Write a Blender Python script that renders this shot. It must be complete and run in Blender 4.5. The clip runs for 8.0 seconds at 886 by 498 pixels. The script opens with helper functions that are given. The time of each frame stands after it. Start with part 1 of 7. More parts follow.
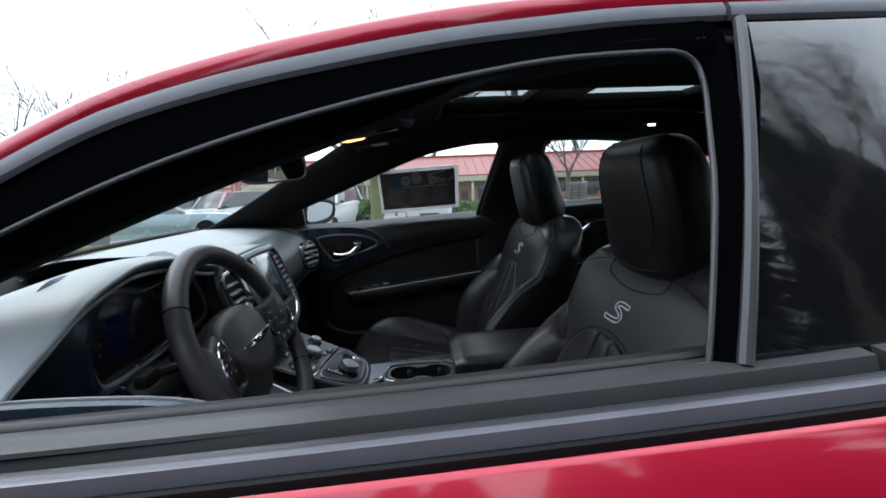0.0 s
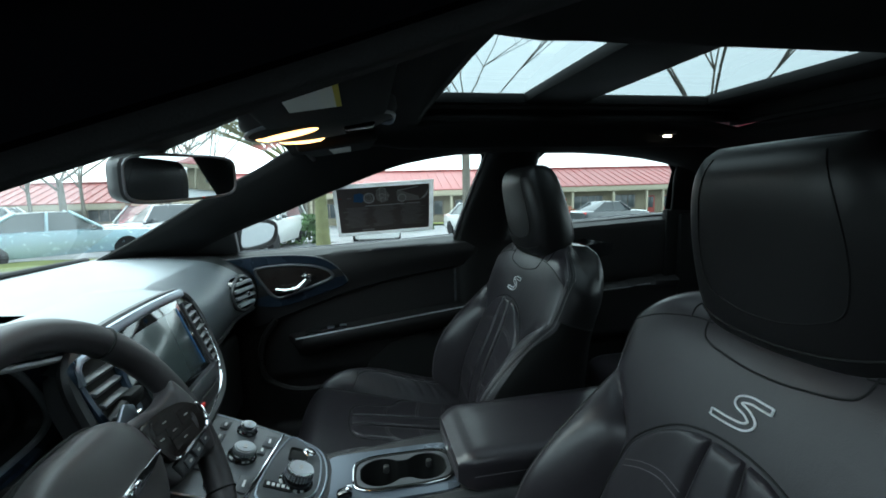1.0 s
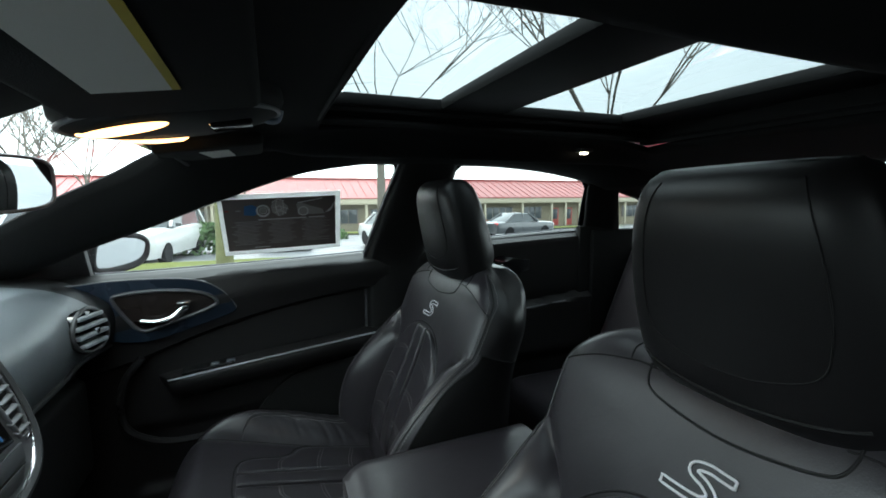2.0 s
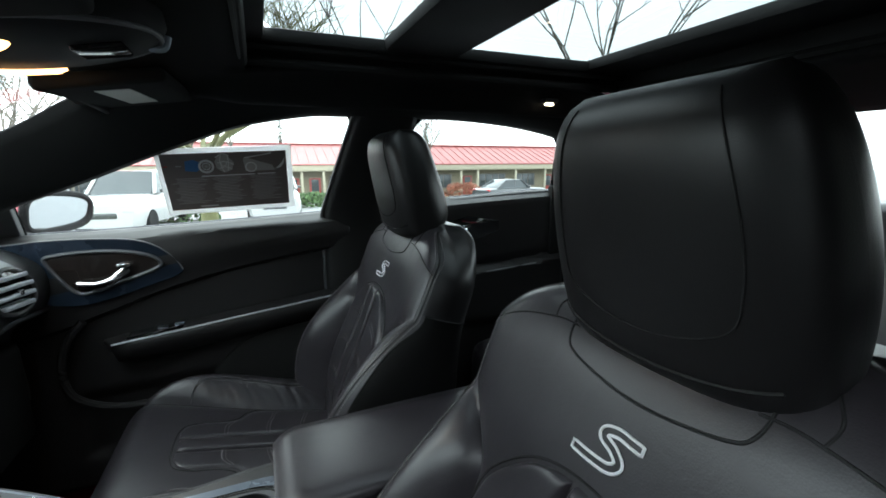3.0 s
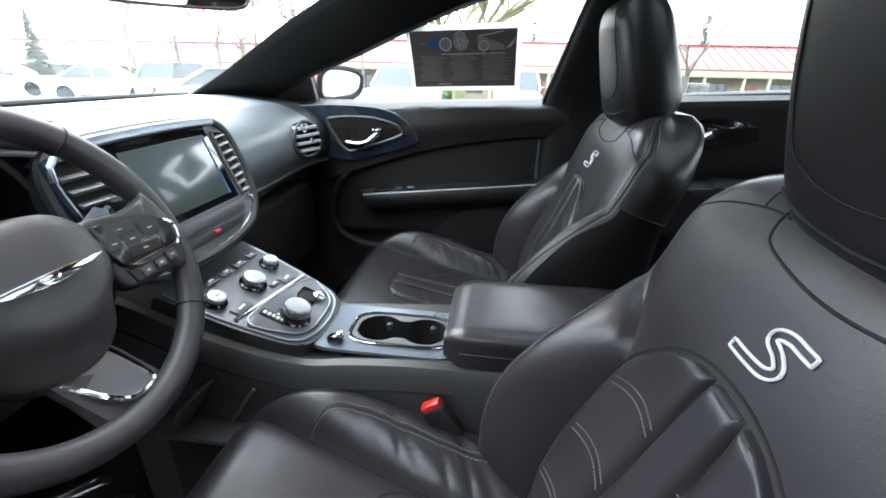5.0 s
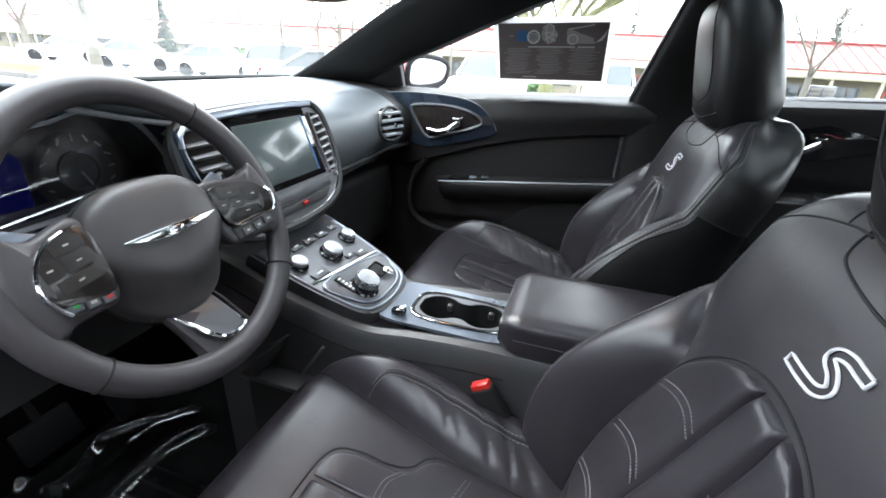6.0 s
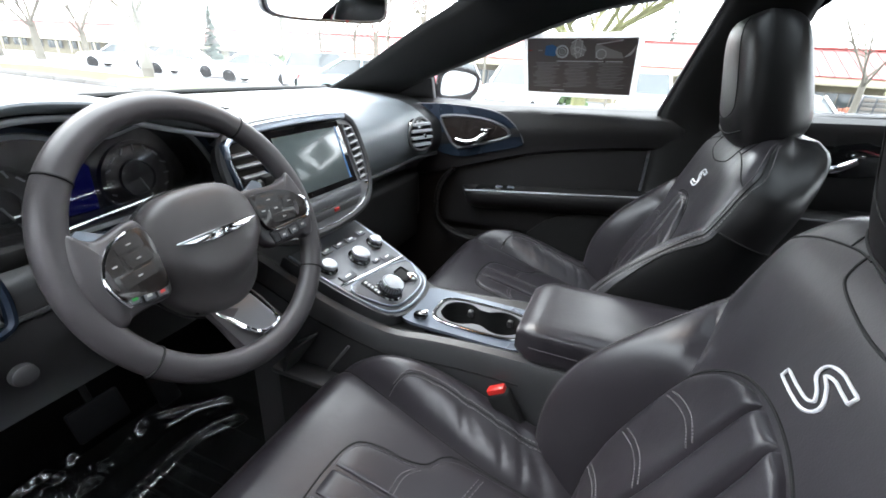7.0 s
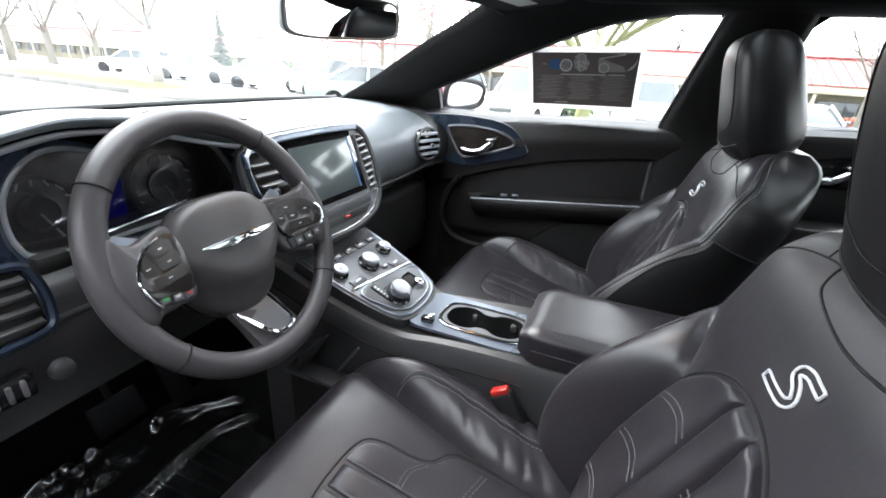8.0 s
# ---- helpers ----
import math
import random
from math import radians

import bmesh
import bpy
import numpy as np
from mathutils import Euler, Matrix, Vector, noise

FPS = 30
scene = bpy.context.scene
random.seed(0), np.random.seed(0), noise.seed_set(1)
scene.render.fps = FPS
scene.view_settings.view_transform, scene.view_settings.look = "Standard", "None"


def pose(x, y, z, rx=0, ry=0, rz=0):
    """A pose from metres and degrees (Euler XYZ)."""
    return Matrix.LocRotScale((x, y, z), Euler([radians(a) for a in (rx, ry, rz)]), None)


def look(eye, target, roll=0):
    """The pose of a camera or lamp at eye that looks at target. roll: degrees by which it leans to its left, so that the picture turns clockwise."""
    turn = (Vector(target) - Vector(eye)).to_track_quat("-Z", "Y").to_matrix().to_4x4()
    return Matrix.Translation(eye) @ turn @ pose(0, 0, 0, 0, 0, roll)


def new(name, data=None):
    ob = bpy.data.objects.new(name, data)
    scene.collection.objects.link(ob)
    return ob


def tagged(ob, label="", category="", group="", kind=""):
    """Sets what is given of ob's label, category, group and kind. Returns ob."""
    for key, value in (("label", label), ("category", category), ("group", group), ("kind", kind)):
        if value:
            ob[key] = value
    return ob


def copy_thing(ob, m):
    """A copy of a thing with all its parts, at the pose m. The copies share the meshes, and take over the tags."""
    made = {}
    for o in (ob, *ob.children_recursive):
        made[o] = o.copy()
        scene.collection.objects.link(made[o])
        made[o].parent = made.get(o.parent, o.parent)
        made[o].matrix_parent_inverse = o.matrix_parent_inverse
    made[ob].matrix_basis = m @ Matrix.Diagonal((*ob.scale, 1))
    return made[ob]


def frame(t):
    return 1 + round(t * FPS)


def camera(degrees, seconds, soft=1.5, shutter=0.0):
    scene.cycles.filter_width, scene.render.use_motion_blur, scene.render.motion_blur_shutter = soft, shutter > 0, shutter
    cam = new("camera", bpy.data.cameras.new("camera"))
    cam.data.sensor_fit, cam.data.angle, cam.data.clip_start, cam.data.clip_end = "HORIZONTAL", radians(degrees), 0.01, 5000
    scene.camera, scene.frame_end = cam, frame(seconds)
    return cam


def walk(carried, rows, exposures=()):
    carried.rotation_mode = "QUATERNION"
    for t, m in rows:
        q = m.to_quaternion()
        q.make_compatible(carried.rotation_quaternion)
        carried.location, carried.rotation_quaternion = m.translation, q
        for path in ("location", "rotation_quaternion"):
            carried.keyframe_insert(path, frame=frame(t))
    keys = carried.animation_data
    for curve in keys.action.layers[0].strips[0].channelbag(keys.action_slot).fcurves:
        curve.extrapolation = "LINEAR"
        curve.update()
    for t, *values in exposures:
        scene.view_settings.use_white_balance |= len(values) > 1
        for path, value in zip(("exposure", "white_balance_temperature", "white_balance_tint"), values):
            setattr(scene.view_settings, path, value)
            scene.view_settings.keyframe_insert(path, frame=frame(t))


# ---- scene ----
cam = camera(91.1, 8.0, soft=1.7)
PATH = [
    (0, (-0.001, -1.081, 1.206), (0.121, 0.889, 0.884), -2.4),
    (0.2, (-0.012, -0.996, 1.208), (0.118, 0.977, 0.907), -2.5),
    (0.5, (-0.046, -0.88, 1.204), (0.168, 1.089, 0.931), -2.0),
    (1, (-0.063, -0.751, 1.215), (0.307, 1.197, 0.953), -1.6),
    (1.5, (-0.041, -0.675, 1.225), (0.484, 1.242, 1.001), -1.1),
    (2, (-0.019, -0.628, 1.228), (0.723, 1.216, 1.002), -0.4),
    (2.2, (-0.013, -0.625, 1.227), (0.779, 1.197, 0.997), -0.7),
    (3.3, (0.123, -0.612, 1.187), (0.83, 1.201, 0.724), -0.8),
    (3.5, (0.132, -0.616, 1.183), (0.689, 1.234, 0.664), -0.9),
    (4, (0.145, -0.626, 1.168), (0.415, 1.252, 0.535), -1.5),
    (4.5, (0.143, -0.639, 1.154), (0.145, 1.239, 0.465), -0.5),
    (5, (0.146, -0.649, 1.143), (-0.086, 1.181, 0.369), 1.4),
    (6.5, (0.169, -0.694, 1.157), (-0.45, 1.021, 0.336), 3.4),
    (7, (0.179, -0.705, 1.167), (-0.482, 1.002, 0.361), 3.4),
    (7.5, (0.183, -0.723, 1.175), (-0.479, 0.984, 0.368), 3.9),
    (8, (0.186, -0.737, 1.182), (-0.498, 0.972, 0.4), 3.7),
]
walk(
    cam,
    [(t, look(eye, target, roll)) for t, eye, target, roll in PATH],
    exposures=[(0.0, 0.66, 6200, 10), (0.5, 1.05, 5800, 0), (1.0, 1.2, 5950, -5), (2.2, 1.48, 6400, 2), (3.3, 1.86, 6450, 4), (4.5, 2.52, 6400, 9), (6.5, 2.85, 6600, 13), (8.0, 2.87, 6700, 14)],
)

# ---- world and light ----
world = bpy.data.worlds.new("overcast_sky")
scene.world = world
world.use_nodes = True
wt = world.node_tree
wt.nodes.clear()
sky = wt.nodes.new("ShaderNodeTexSky")
sky.sky_type, sky.sun_disc = "NISHITA", False
sky.sun_elevation, sky.sun_rotation = radians(44), radians(330)
cloud = wt.nodes.new("ShaderNodeTexNoise")
cloud.inputs["Scale"].default_value, cloud.inputs["Detail"].default_value = 1.6, 5
ramp = wt.nodes.new("ShaderNodeValToRGB")
ramp.color_ramp.elements[0].position, ramp.color_ramp.elements[0].color = 0.3, (8.6, 9.6, 10.4, 1)
ramp.color_ramp.elements[1].position, ramp.color_ramp.elements[1].color = 0.75, (11.6, 12.4, 13.0, 1)
mixed = wt.nodes.new("ShaderNodeMixRGB")
mixed.inputs[0].default_value = 0.88
back = wt.nodes.new("ShaderNodeBackground")
back.inputs["Strength"].default_value = 0.17
wout = wt.nodes.new("ShaderNodeOutputWorld")
wt.links.new(cloud.outputs["Fac"], ramp.inputs["Fac"])
wt.links.new(sky.outputs["Color"], mixed.inputs[1])
wt.links.new(ramp.outputs["Color"], mixed.inputs[2])
# an even overcast dome, slightly brighter overhead
aim = wt.nodes.new("ShaderNodeTexCoord")
split = wt.nodes.new("ShaderNodeSeparateXYZ")
rise = wt.nodes.new("ShaderNodeMapRange")
rise.inputs["To Min"].default_value, rise.inputs["To Max"].default_value = 0.95, 1.15
dome = wt.nodes.new("ShaderNodeVectorMath")
dome.operation = "SCALE"
wt.links.new(aim.outputs["Generated"], split.inputs[0])
wt.links.new(split.outputs["Z"], rise.inputs["Value"])
wt.links.new(mixed.outputs["Color"], dome.inputs[0])
wt.links.new(rise.outputs["Result"], dome.inputs["Scale"])
wt.links.new(dome.outputs["Vector"], back.inputs["Color"])
wt.links.new(back.outputs["Background"], wout.inputs["Surface"])
sun_data = bpy.data.lights.new("sun", "SUN")
sun_data.energy, sun_data.angle, sun_data.color = 0.5, radians(25), (1.0, 0.96, 0.9)
sun = new("sun", sun_data)
sun.matrix_world = look((-8, 4.5, 9), (0, 0, 0))


# ---- materials ----
def material(name, colour, rough=0.5, metal=0.0, coat=0.0, spec=0.5, vary=0.15, scale=8.0, bump=0.0, grain=300.0, emit=None, power=0.0, rvary=0.1, sheer=0.0, crough=0.04, soft=0.0):
    """A surface with soft colour changes at a large scale, gloss changes and a fine grain in relief."""
    m = bpy.data.materials.new(name)
    m.use_nodes = True
    t = m.node_tree
    b = t.nodes["Principled BSDF"]
    b.inputs["Metallic"].default_value, b.inputs["Coat Weight"].default_value = metal, coat
    b.inputs["Specular IOR Level"].default_value = spec
    b.inputs["Coat Roughness"].default_value = crough
    where = t.nodes.new("ShaderNodeTexCoord")
    big = t.nodes.new("ShaderNodeTexNoise")
    big.inputs["Scale"].default_value, big.inputs["Detail"].default_value = scale, 6
    t.links.new(where.outputs["Object"], big.inputs["Vector"])
    mix = t.nodes.new("ShaderNodeMixRGB")
    mix.inputs[1].default_value = (*[c * (1 - vary) for c in colour], 1)
    mix.inputs[2].default_value = (*[min(1, c * (1 + vary)) for c in colour], 1)
    t.links.new(big.outputs["Fac"], mix.inputs[0])
    t.links.new(mix.outputs["Color"], b.inputs["Base Color"])
    rr = t.nodes.new("ShaderNodeMapRange")
    rr.inputs["To Min"].default_value, rr.inputs["To Max"].default_value = max(0.0, rough - rvary), min(1.0, rough + rvary)
    t.links.new(big.outputs["Fac"], rr.inputs["Value"])
    t.links.new(rr.outputs["Result"], b.inputs["Roughness"])
    if bump:
        fine = t.nodes.new("ShaderNodeTexVoronoi")
        fine.inputs["Scale"].default_value = grain
        t.links.new(where.outputs["Object"], fine.inputs["Vector"])
        bp = t.nodes.new("ShaderNodeBump")
        bp.inputs["Strength"].default_value, bp.inputs["Distance"].default_value = bump, 0.0003
        t.links.new(fine.outputs["Distance"], bp.inputs["Height"])
        t.links.new(bp.outputs["Normal"], b.inputs["Normal"])
        if soft:
            folds = t.nodes.new("ShaderNodeTexNoise")
            folds.inputs["Scale"].default_value, folds.inputs["Detail"].default_value, folds.inputs["Distortion"].default_value = 26.0, 3, 0.8
            t.links.new(where.outputs["Object"], folds.inputs["Vector"])
            bs = t.nodes.new("ShaderNodeBump")
            bs.inputs["Strength"].default_value, bs.inputs["Distance"].default_value = soft, 0.004
            t.links.new(folds.outputs["Fac"], bs.inputs["Height"])
            t.links.new(bs.outputs["Normal"], bp.inputs["Normal"])
    if sheer:
        through_ = t.nodes.new("ShaderNodeBsdfTranslucent")
        t.links.new(mix.outputs["Color"], through_.inputs["Color"])
        blend = t.nodes.new("ShaderNodeMixShader")
        blend.inputs["Fac"].default_value = sheer
        t.links.new(b.outputs["BSDF"], blend.inputs[1])
        t.links.new(through_.outputs["BSDF"], blend.inputs[2])
        t.links.new(blend.outputs["Shader"], t.nodes["Material Output"].inputs["Surface"])
    if emit:
        b.inputs["Emission Color"].default_value = (*emit, 1)
        b.inputs["Emission Strength"].default_value = power
    return m


def thin_glass(name, tint, gloss=0.5, haze=0.0):
    """A thin pane: it lets light straight through, tinted, mirrors by Fresnel, and a translucent share paints a veil of
    glare.
    """
    m = bpy.data.materials.new(name)
    m.use_nodes = True
    t = m.node_tree
    t.nodes.clear()
    clear = t.nodes.new("ShaderNodeBsdfTransparent")
    clear.inputs["Color"].default_value = (*tint, 1)
    shine = t.nodes.new("ShaderNodeBsdfGlossy")
    shine.inputs["Roughness"].default_value = 0.01
    lw = t.nodes.new("ShaderNodeLayerWeight")
    lw.inputs["Blend"].default_value = 0.5
    fres = t.nodes.new("ShaderNodeMath")
    fres.operation = "POWER"
    fres.inputs[1].default_value = 4.0
    t.links.new(lw.outputs["Facing"], fres.inputs[0])
    mul = t.nodes.new("ShaderNodeMath")
    mul.operation = "MULTIPLY_ADD"
    mul.inputs[1].default_value, mul.inputs[2].default_value = gloss, 0.08 * gloss
    mix = t.nodes.new("ShaderNodeMixShader")
    out = t.nodes.new("ShaderNodeOutputMaterial")
    t.links.new(fres.outputs["Value"], mul.inputs[0])
    t.links.new(mul.outputs["Value"], mix.inputs["Fac"])
    t.links.new(clear.outputs["BSDF"], mix.inputs[1])
    t.links.new(shine.outputs["BSDF"], mix.inputs[2])
    haze_scatter = t.nodes.new("ShaderNodeBsdfTranslucent")
    where = t.nodes.new("ShaderNodeTexCoord")
    spots = t.nodes.new("ShaderNodeTexNoise")
    spots.inputs["Scale"].default_value, spots.inputs["Detail"].default_value = 9.0, 8
    amount = t.nodes.new("ShaderNodeMath")
    amount.operation = "MULTIPLY"
    amount.inputs[1].default_value = 2.0 * haze
    t.links.new(where.outputs["Object"], spots.inputs["Vector"])
    t.links.new(spots.outputs["Fac"], amount.inputs[0])
    veil = t.nodes.new("ShaderNodeMixShader")
    t.links.new(amount.outputs["Value"], veil.inputs["Fac"])
    t.links.new(mix.outputs["Shader"], veil.inputs[1])
    t.links.new(haze_scatter.outputs["BSDF"], veil.inputs[2])
    t.links.new(veil.outputs["Shader"], out.inputs["Surface"])
    return m


LEATHER = material("black_leather", (0.0265, 0.0232, 0.0272), 0.33, spec=0.46, bump=0.24, soft=0.12, grain=640, vary=0.14, scale=14)
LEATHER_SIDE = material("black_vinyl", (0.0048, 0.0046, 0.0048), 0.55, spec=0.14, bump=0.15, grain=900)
# darkened leather copy: paints shade on headrests and upper seat flanks
LEATHER_SHADED = material("shaded_black_leather", (0.0105, 0.0098, 0.0105), 0.40, spec=0.42, bump=0.18, soft=0.04, grain=900, vary=0.10, scale=10)
STITCH = material("grey_thread", (0.13, 0.12, 0.125), 0.7)
SEAM = material("dark_seam", (0.006, 0.006, 0.006), 0.8)
EMBLEM = material("silver_embroidery", (0.80, 0.80, 0.82), 0.5, bump=0.5, grain=900)
# black plastic with its base greyed to imitate windscreen glare
DASH = material("glare_greyed_dash", (0.215, 0.238, 0.256), 0.42, spec=0.8, coat=0.45, crough=0.34, bump=0.25, grain=700, vary=0.08)
PLASTIC = material("black_plastic", (0.046, 0.046, 0.0475), 0.40, bump=0.2, grain=600)
PLASTIC_DULL = material("dull_black_plastic", (0.012, 0.012, 0.012), 0.65, spec=0.3, bump=0.2, grain=500)
GLOSSY = material("piano_black", (0.008, 0.008, 0.009), 0.08, coat=0.6, rvary=0.03)
NAVY = material("dark_blue_satin_trim", (0.024, 0.037, 0.060), 0.27, metal=0.35, rvary=0.05)
BROWN = material("dark_brown_gloss", (0.019, 0.014, 0.0125), 0.25, coat=0.2)
CHROME = material("bright_chrome", (0.85, 0.86, 0.88), 0.10, metal=1.0, vary=0.03, rvary=0.04)
SATIN = material("satin_silver", (0.36, 0.40, 0.46), 0.36, metal=0.9, vary=0.05)
GREYTRIM = material("grey_panel", (0.16, 0.16, 0.168), 0.36, metal=0.3)
HEADLINER = material("black_headliner_cloth", (0.012, 0.012, 0.012), 0.95, bump=0.6, grain=900, spec=0.2)
CARPET = material("black_carpet", (0.008, 0.008, 0.008), 1.0, bump=1.0, grain=700, spec=0.1)
FRAME_BLACK = material("matt_black_frame", (0.0014, 0.0014, 0.0018), 0.6, spec=0.0)
DOORTRIM = material("soft_black_door_trim", (0.0175, 0.0164, 0.0168), 0.46, spec=0.40, bump=0.2, grain=700)
SATIN_DARK = material("dark_satin_panel", (0.115, 0.118, 0.126), 0.38, metal=0.45, vary=0.06)
KNOB = material("brushed_silver_knob", (0.50, 0.51, 0.53), 0.27, metal=0.9, vary=0.02)
PALE_TRIM = material("pale_satin_trim", (0.46, 0.48, 0.51), 0.30, metal=0.35, vary=0.02, rvary=0.03)
WHEEL_LEATHER = material("grey_wheel_leather", (0.060, 0.054, 0.057), 0.40, bump=0.2, grain=900, vary=0.15, scale=20)
HUB = material("grained_wheel_cover", (0.078, 0.071, 0.072), 0.40, bump=0.25, grain=800, spec=0.5)
CONSOLE_PLATE = material("dark_blue_grey_satin_plate", (0.120, 0.140, 0.172), 0.28, metal=0.5, vary=0.06)
SEAL = material("grey_window_seal", (0.034, 0.034, 0.039), 0.36)
# lighter grey paints the highlight running down the pillar seal
PILLAR_SEAL = material("highlit_seal_rubber", (0.075, 0.078, 0.085), 0.28, spec=0.6)
RUBBER = material("black_rubber", (0.006, 0.006, 0.007), 0.65, spec=0.18)
MOULDING = material("mottled_grey_moulding", (0.115, 0.115, 0.135), 0.36, vary=0.25, scale=20)
RED = material("red_paint", (0.42, 0.006, 0.030), 0.30, metal=0.2, coat=1.0, crough=0.07, spec=0.3, vary=0.06)
MIRROR = material("mirror_glass", (0.9, 0.92, 0.93), 0.01, metal=1.0, vary=0.0, rvary=0.0)
# grey-green base stands in for the outside reflected in the dark screen
SCREEN = material("screen_glass", (0.075, 0.095, 0.095), 0.24, coat=0.4, vary=0.2)
# dial faces lightened in colour to imitate glare on their cover
GAUGE = material("glare_lifted_gauge", (0.105, 0.098, 0.096), 0.30)
DIAL_COVER = thin_glass("dial_cover", (0.9, 0.9, 0.9), 1.0, 0.05)
GAUGE_MARK = material("gauge_marks", (0.62, 0.62, 0.66), 0.5)
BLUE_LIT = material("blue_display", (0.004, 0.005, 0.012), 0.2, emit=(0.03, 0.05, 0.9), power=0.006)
REDKEY = material("red_plastic", (0.55, 0.02, 0.015), 0.4)
GREENKEY = material("green_symbol", (0.02, 0.25, 0.05), 0.4)
AMBER = material("lamp_glass_lit", (0.9, 0.8, 0.6), 0.3, emit=(1.0, 0.52, 0.20), power=1.9)
WHITE_LIT = material("small_lamp_lit", (0.9, 0.85, 0.8), 0.3, emit=(1.0, 0.85, 0.65), power=3.0)
LABELPAPER = material("label_paper", (0.72, 0.72, 0.66), 0.55)
YELLOW = material("yellow_label", (0.55, 0.45, 0.06), 0.6)
WHITE = material("white_card", (0.84, 0.84, 0.84), 0.55, vary=0.02, sheer=0.45)
BOARD = material("dark_print", (0.20, 0.168, 0.160), 0.35, vary=0.08)
PRINT = material("grey_print", (0.46, 0.44, 0.43), 0.6)
PRINT_LIGHT = material("light_print", (0.80, 0.80, 0.80), 0.6)
PRINT_BLUE = material("blue_print", (0.06, 0.20, 0.48), 0.5)
PRINT_RED = material("red_print", (0.5, 0.05, 0.05), 0.5)
GLASS = thin_glass("window_glass", (0.86, 0.89, 0.875), 0.6, 0.008)
SCREEN_GLASS = thin_glass("veiled_windscreen_glass", (0.83, 0.86, 0.845), 0.6, 0.014)
TINT = thin_glass("tinted_glass", (0.62, 0.65, 0.645), 0.6)
ROOFGLASS = thin_glass("dark_tinted_roof_glass", (0.235, 0.255, 0.258), 0.5)
DARKGLASS = material("dark_wet_glass", (0.008, 0.008, 0.009), 0.07, rvary=0.05, bump=0.12, grain=70, soft=0.05)
FILM = thin_glass("clear_plastic_film", (0.92, 0.92, 0.92), 1.0)


# ---- building helpers ----
def thing(name, label, category, at=(0, 0, 0), group="", kind=""):
    ob = new(name)
    ob.location, ob.empty_display_size = at, 0.1
    return tagged(ob, label, category, group, kind)


def base_of(ob):
    p = Vector((0, 0, 0))
    while ob:
        p, ob = p + ob.location, ob.parent
    return p


def part(name, bm, mat, parent=None, label="", smooth=True, angle=38):
    """Links a bmesh, whose vertices are in world metres, as one mesh under its parent."""
    bmesh.ops.recalc_face_normals(bm, faces=bm.faces)
    me = bpy.data.meshes.new(name)
    if parent:
        bmesh.ops.translate(bm, verts=bm.verts, vec=-base_of(parent))
    bm.to_mesh(me)
    bm.free()
    if smooth:
        me.polygons.foreach_set("use_smooth", [True] * len(me.polygons))
        me.set_sharp_from_angle(angle=radians(angle))
    me.materials.append(mat)
    ob = new(name, me)
    if parent:
        ob.parent = parent
    return tagged(ob, label)


def solid(ob, thick, offset=-1.0):
    mod = ob.modifiers.new("thickness", "SOLIDIFY")
    mod.thickness, mod.offset = thick, offset
    return ob


def grid(rows, closed_u=False, closed_v=False, bm=None, skip=None):
    """Faces over rows of points; closed_u joins each row's ends, closed_v the first and last row."""
    bm = bm or bmesh.new()
    vs = [[bm.verts.new(p) for p in row] for row in rows]
    n, m = len(vs), len(vs[0])
    for i in range(n if closed_v else n - 1):
        for j in range(m if closed_u else m - 1):
            q = [vs[i][j], vs[i][(j + 1) % m], vs[(i + 1) % n][(j + 1) % m], vs[(i + 1) % n][j]]
            if skip and skip(sum((v.co for v in q), Vector()) / 4):
                continue
            bm.faces.new(q)
    if skip:
        bmesh.ops.delete(bm, geom=[v for v in bm.verts if not v.link_faces], context="VERTS")
    return bm


def surface(fn, us, vs, **kw):
    return grid([[fn(u, v) for u in us] for v in vs], **kw)


def loft(rings, caps=True, bm=None):
    bm = bm or bmesh.new()
    vs = [[bm.verts.new(p) for p in ring] for ring in rings]
    m = len(vs[0])
    for a, b in zip(vs, vs[1:]):
        for j in range(m):
            bm.faces.new((a[j], a[(j + 1) % m], b[(j + 1) % m], b[j]))
    if caps:
        bm.faces.new(vs[0])
        bm.faces.new(vs[-1][::-1])
    return bm


def smooth_line(pts, n=24, closed=False):
    """n points along a rounded line through the given ones."""
    p = [Vector(a) for a in pts]
    k, out = len(p), []
    spans = k if closed else k - 1
    for i in range(n):
        t = i * spans / (n if closed else n - 1)
        a = min(int(t), spans - 1)
        t -= a
        get = (lambda q: p[q % k]) if closed else (lambda q: p[max(0, min(k - 1, q))])
        p0, p1, p2, p3 = get(a - 1), get(a), get(a + 1), get(a + 2)
        out.append(0.5 * (2 * p1 + (p2 - p0) * t + (2 * p0 - 5 * p1 + 4 * p2 - p3) * t * t + (3 * p1 - p0 - 3 * p2 + p3) * t**3))
    return out


def tube(path, r, n=8, closed=False, flat=1.0, up=(0, 0, 1), bm=None, r_of=None):
    """A round or flattened bar along a path."""
    path = [Vector(p) for p in path]
    k, rings, up = len(path), [], Vector(up)
    for i, p in enumerate(path):
        a, b = (path[i - 1], path[(i + 1) % k]) if closed else (path[max(0, i - 1)], path[min(k - 1, i + 1)])
        d = (b - a).normalized()
        s = d.cross(up)
        s = s.normalized() if s.length > 1e-4 else Vector((1, 0, 0))
        w = s.cross(d)
        q = r_of(i / max(1, k - 1)) * r if r_of else r
        rings.append([p + q * (math.cos(2 * math.pi * j / n) * s + flat * math.sin(2 * math.pi * j / n) * w) for j in range(n)])
    if closed:
        return grid(rings, closed_u=True, closed_v=True, bm=bm)
    return loft(rings, bm=bm)


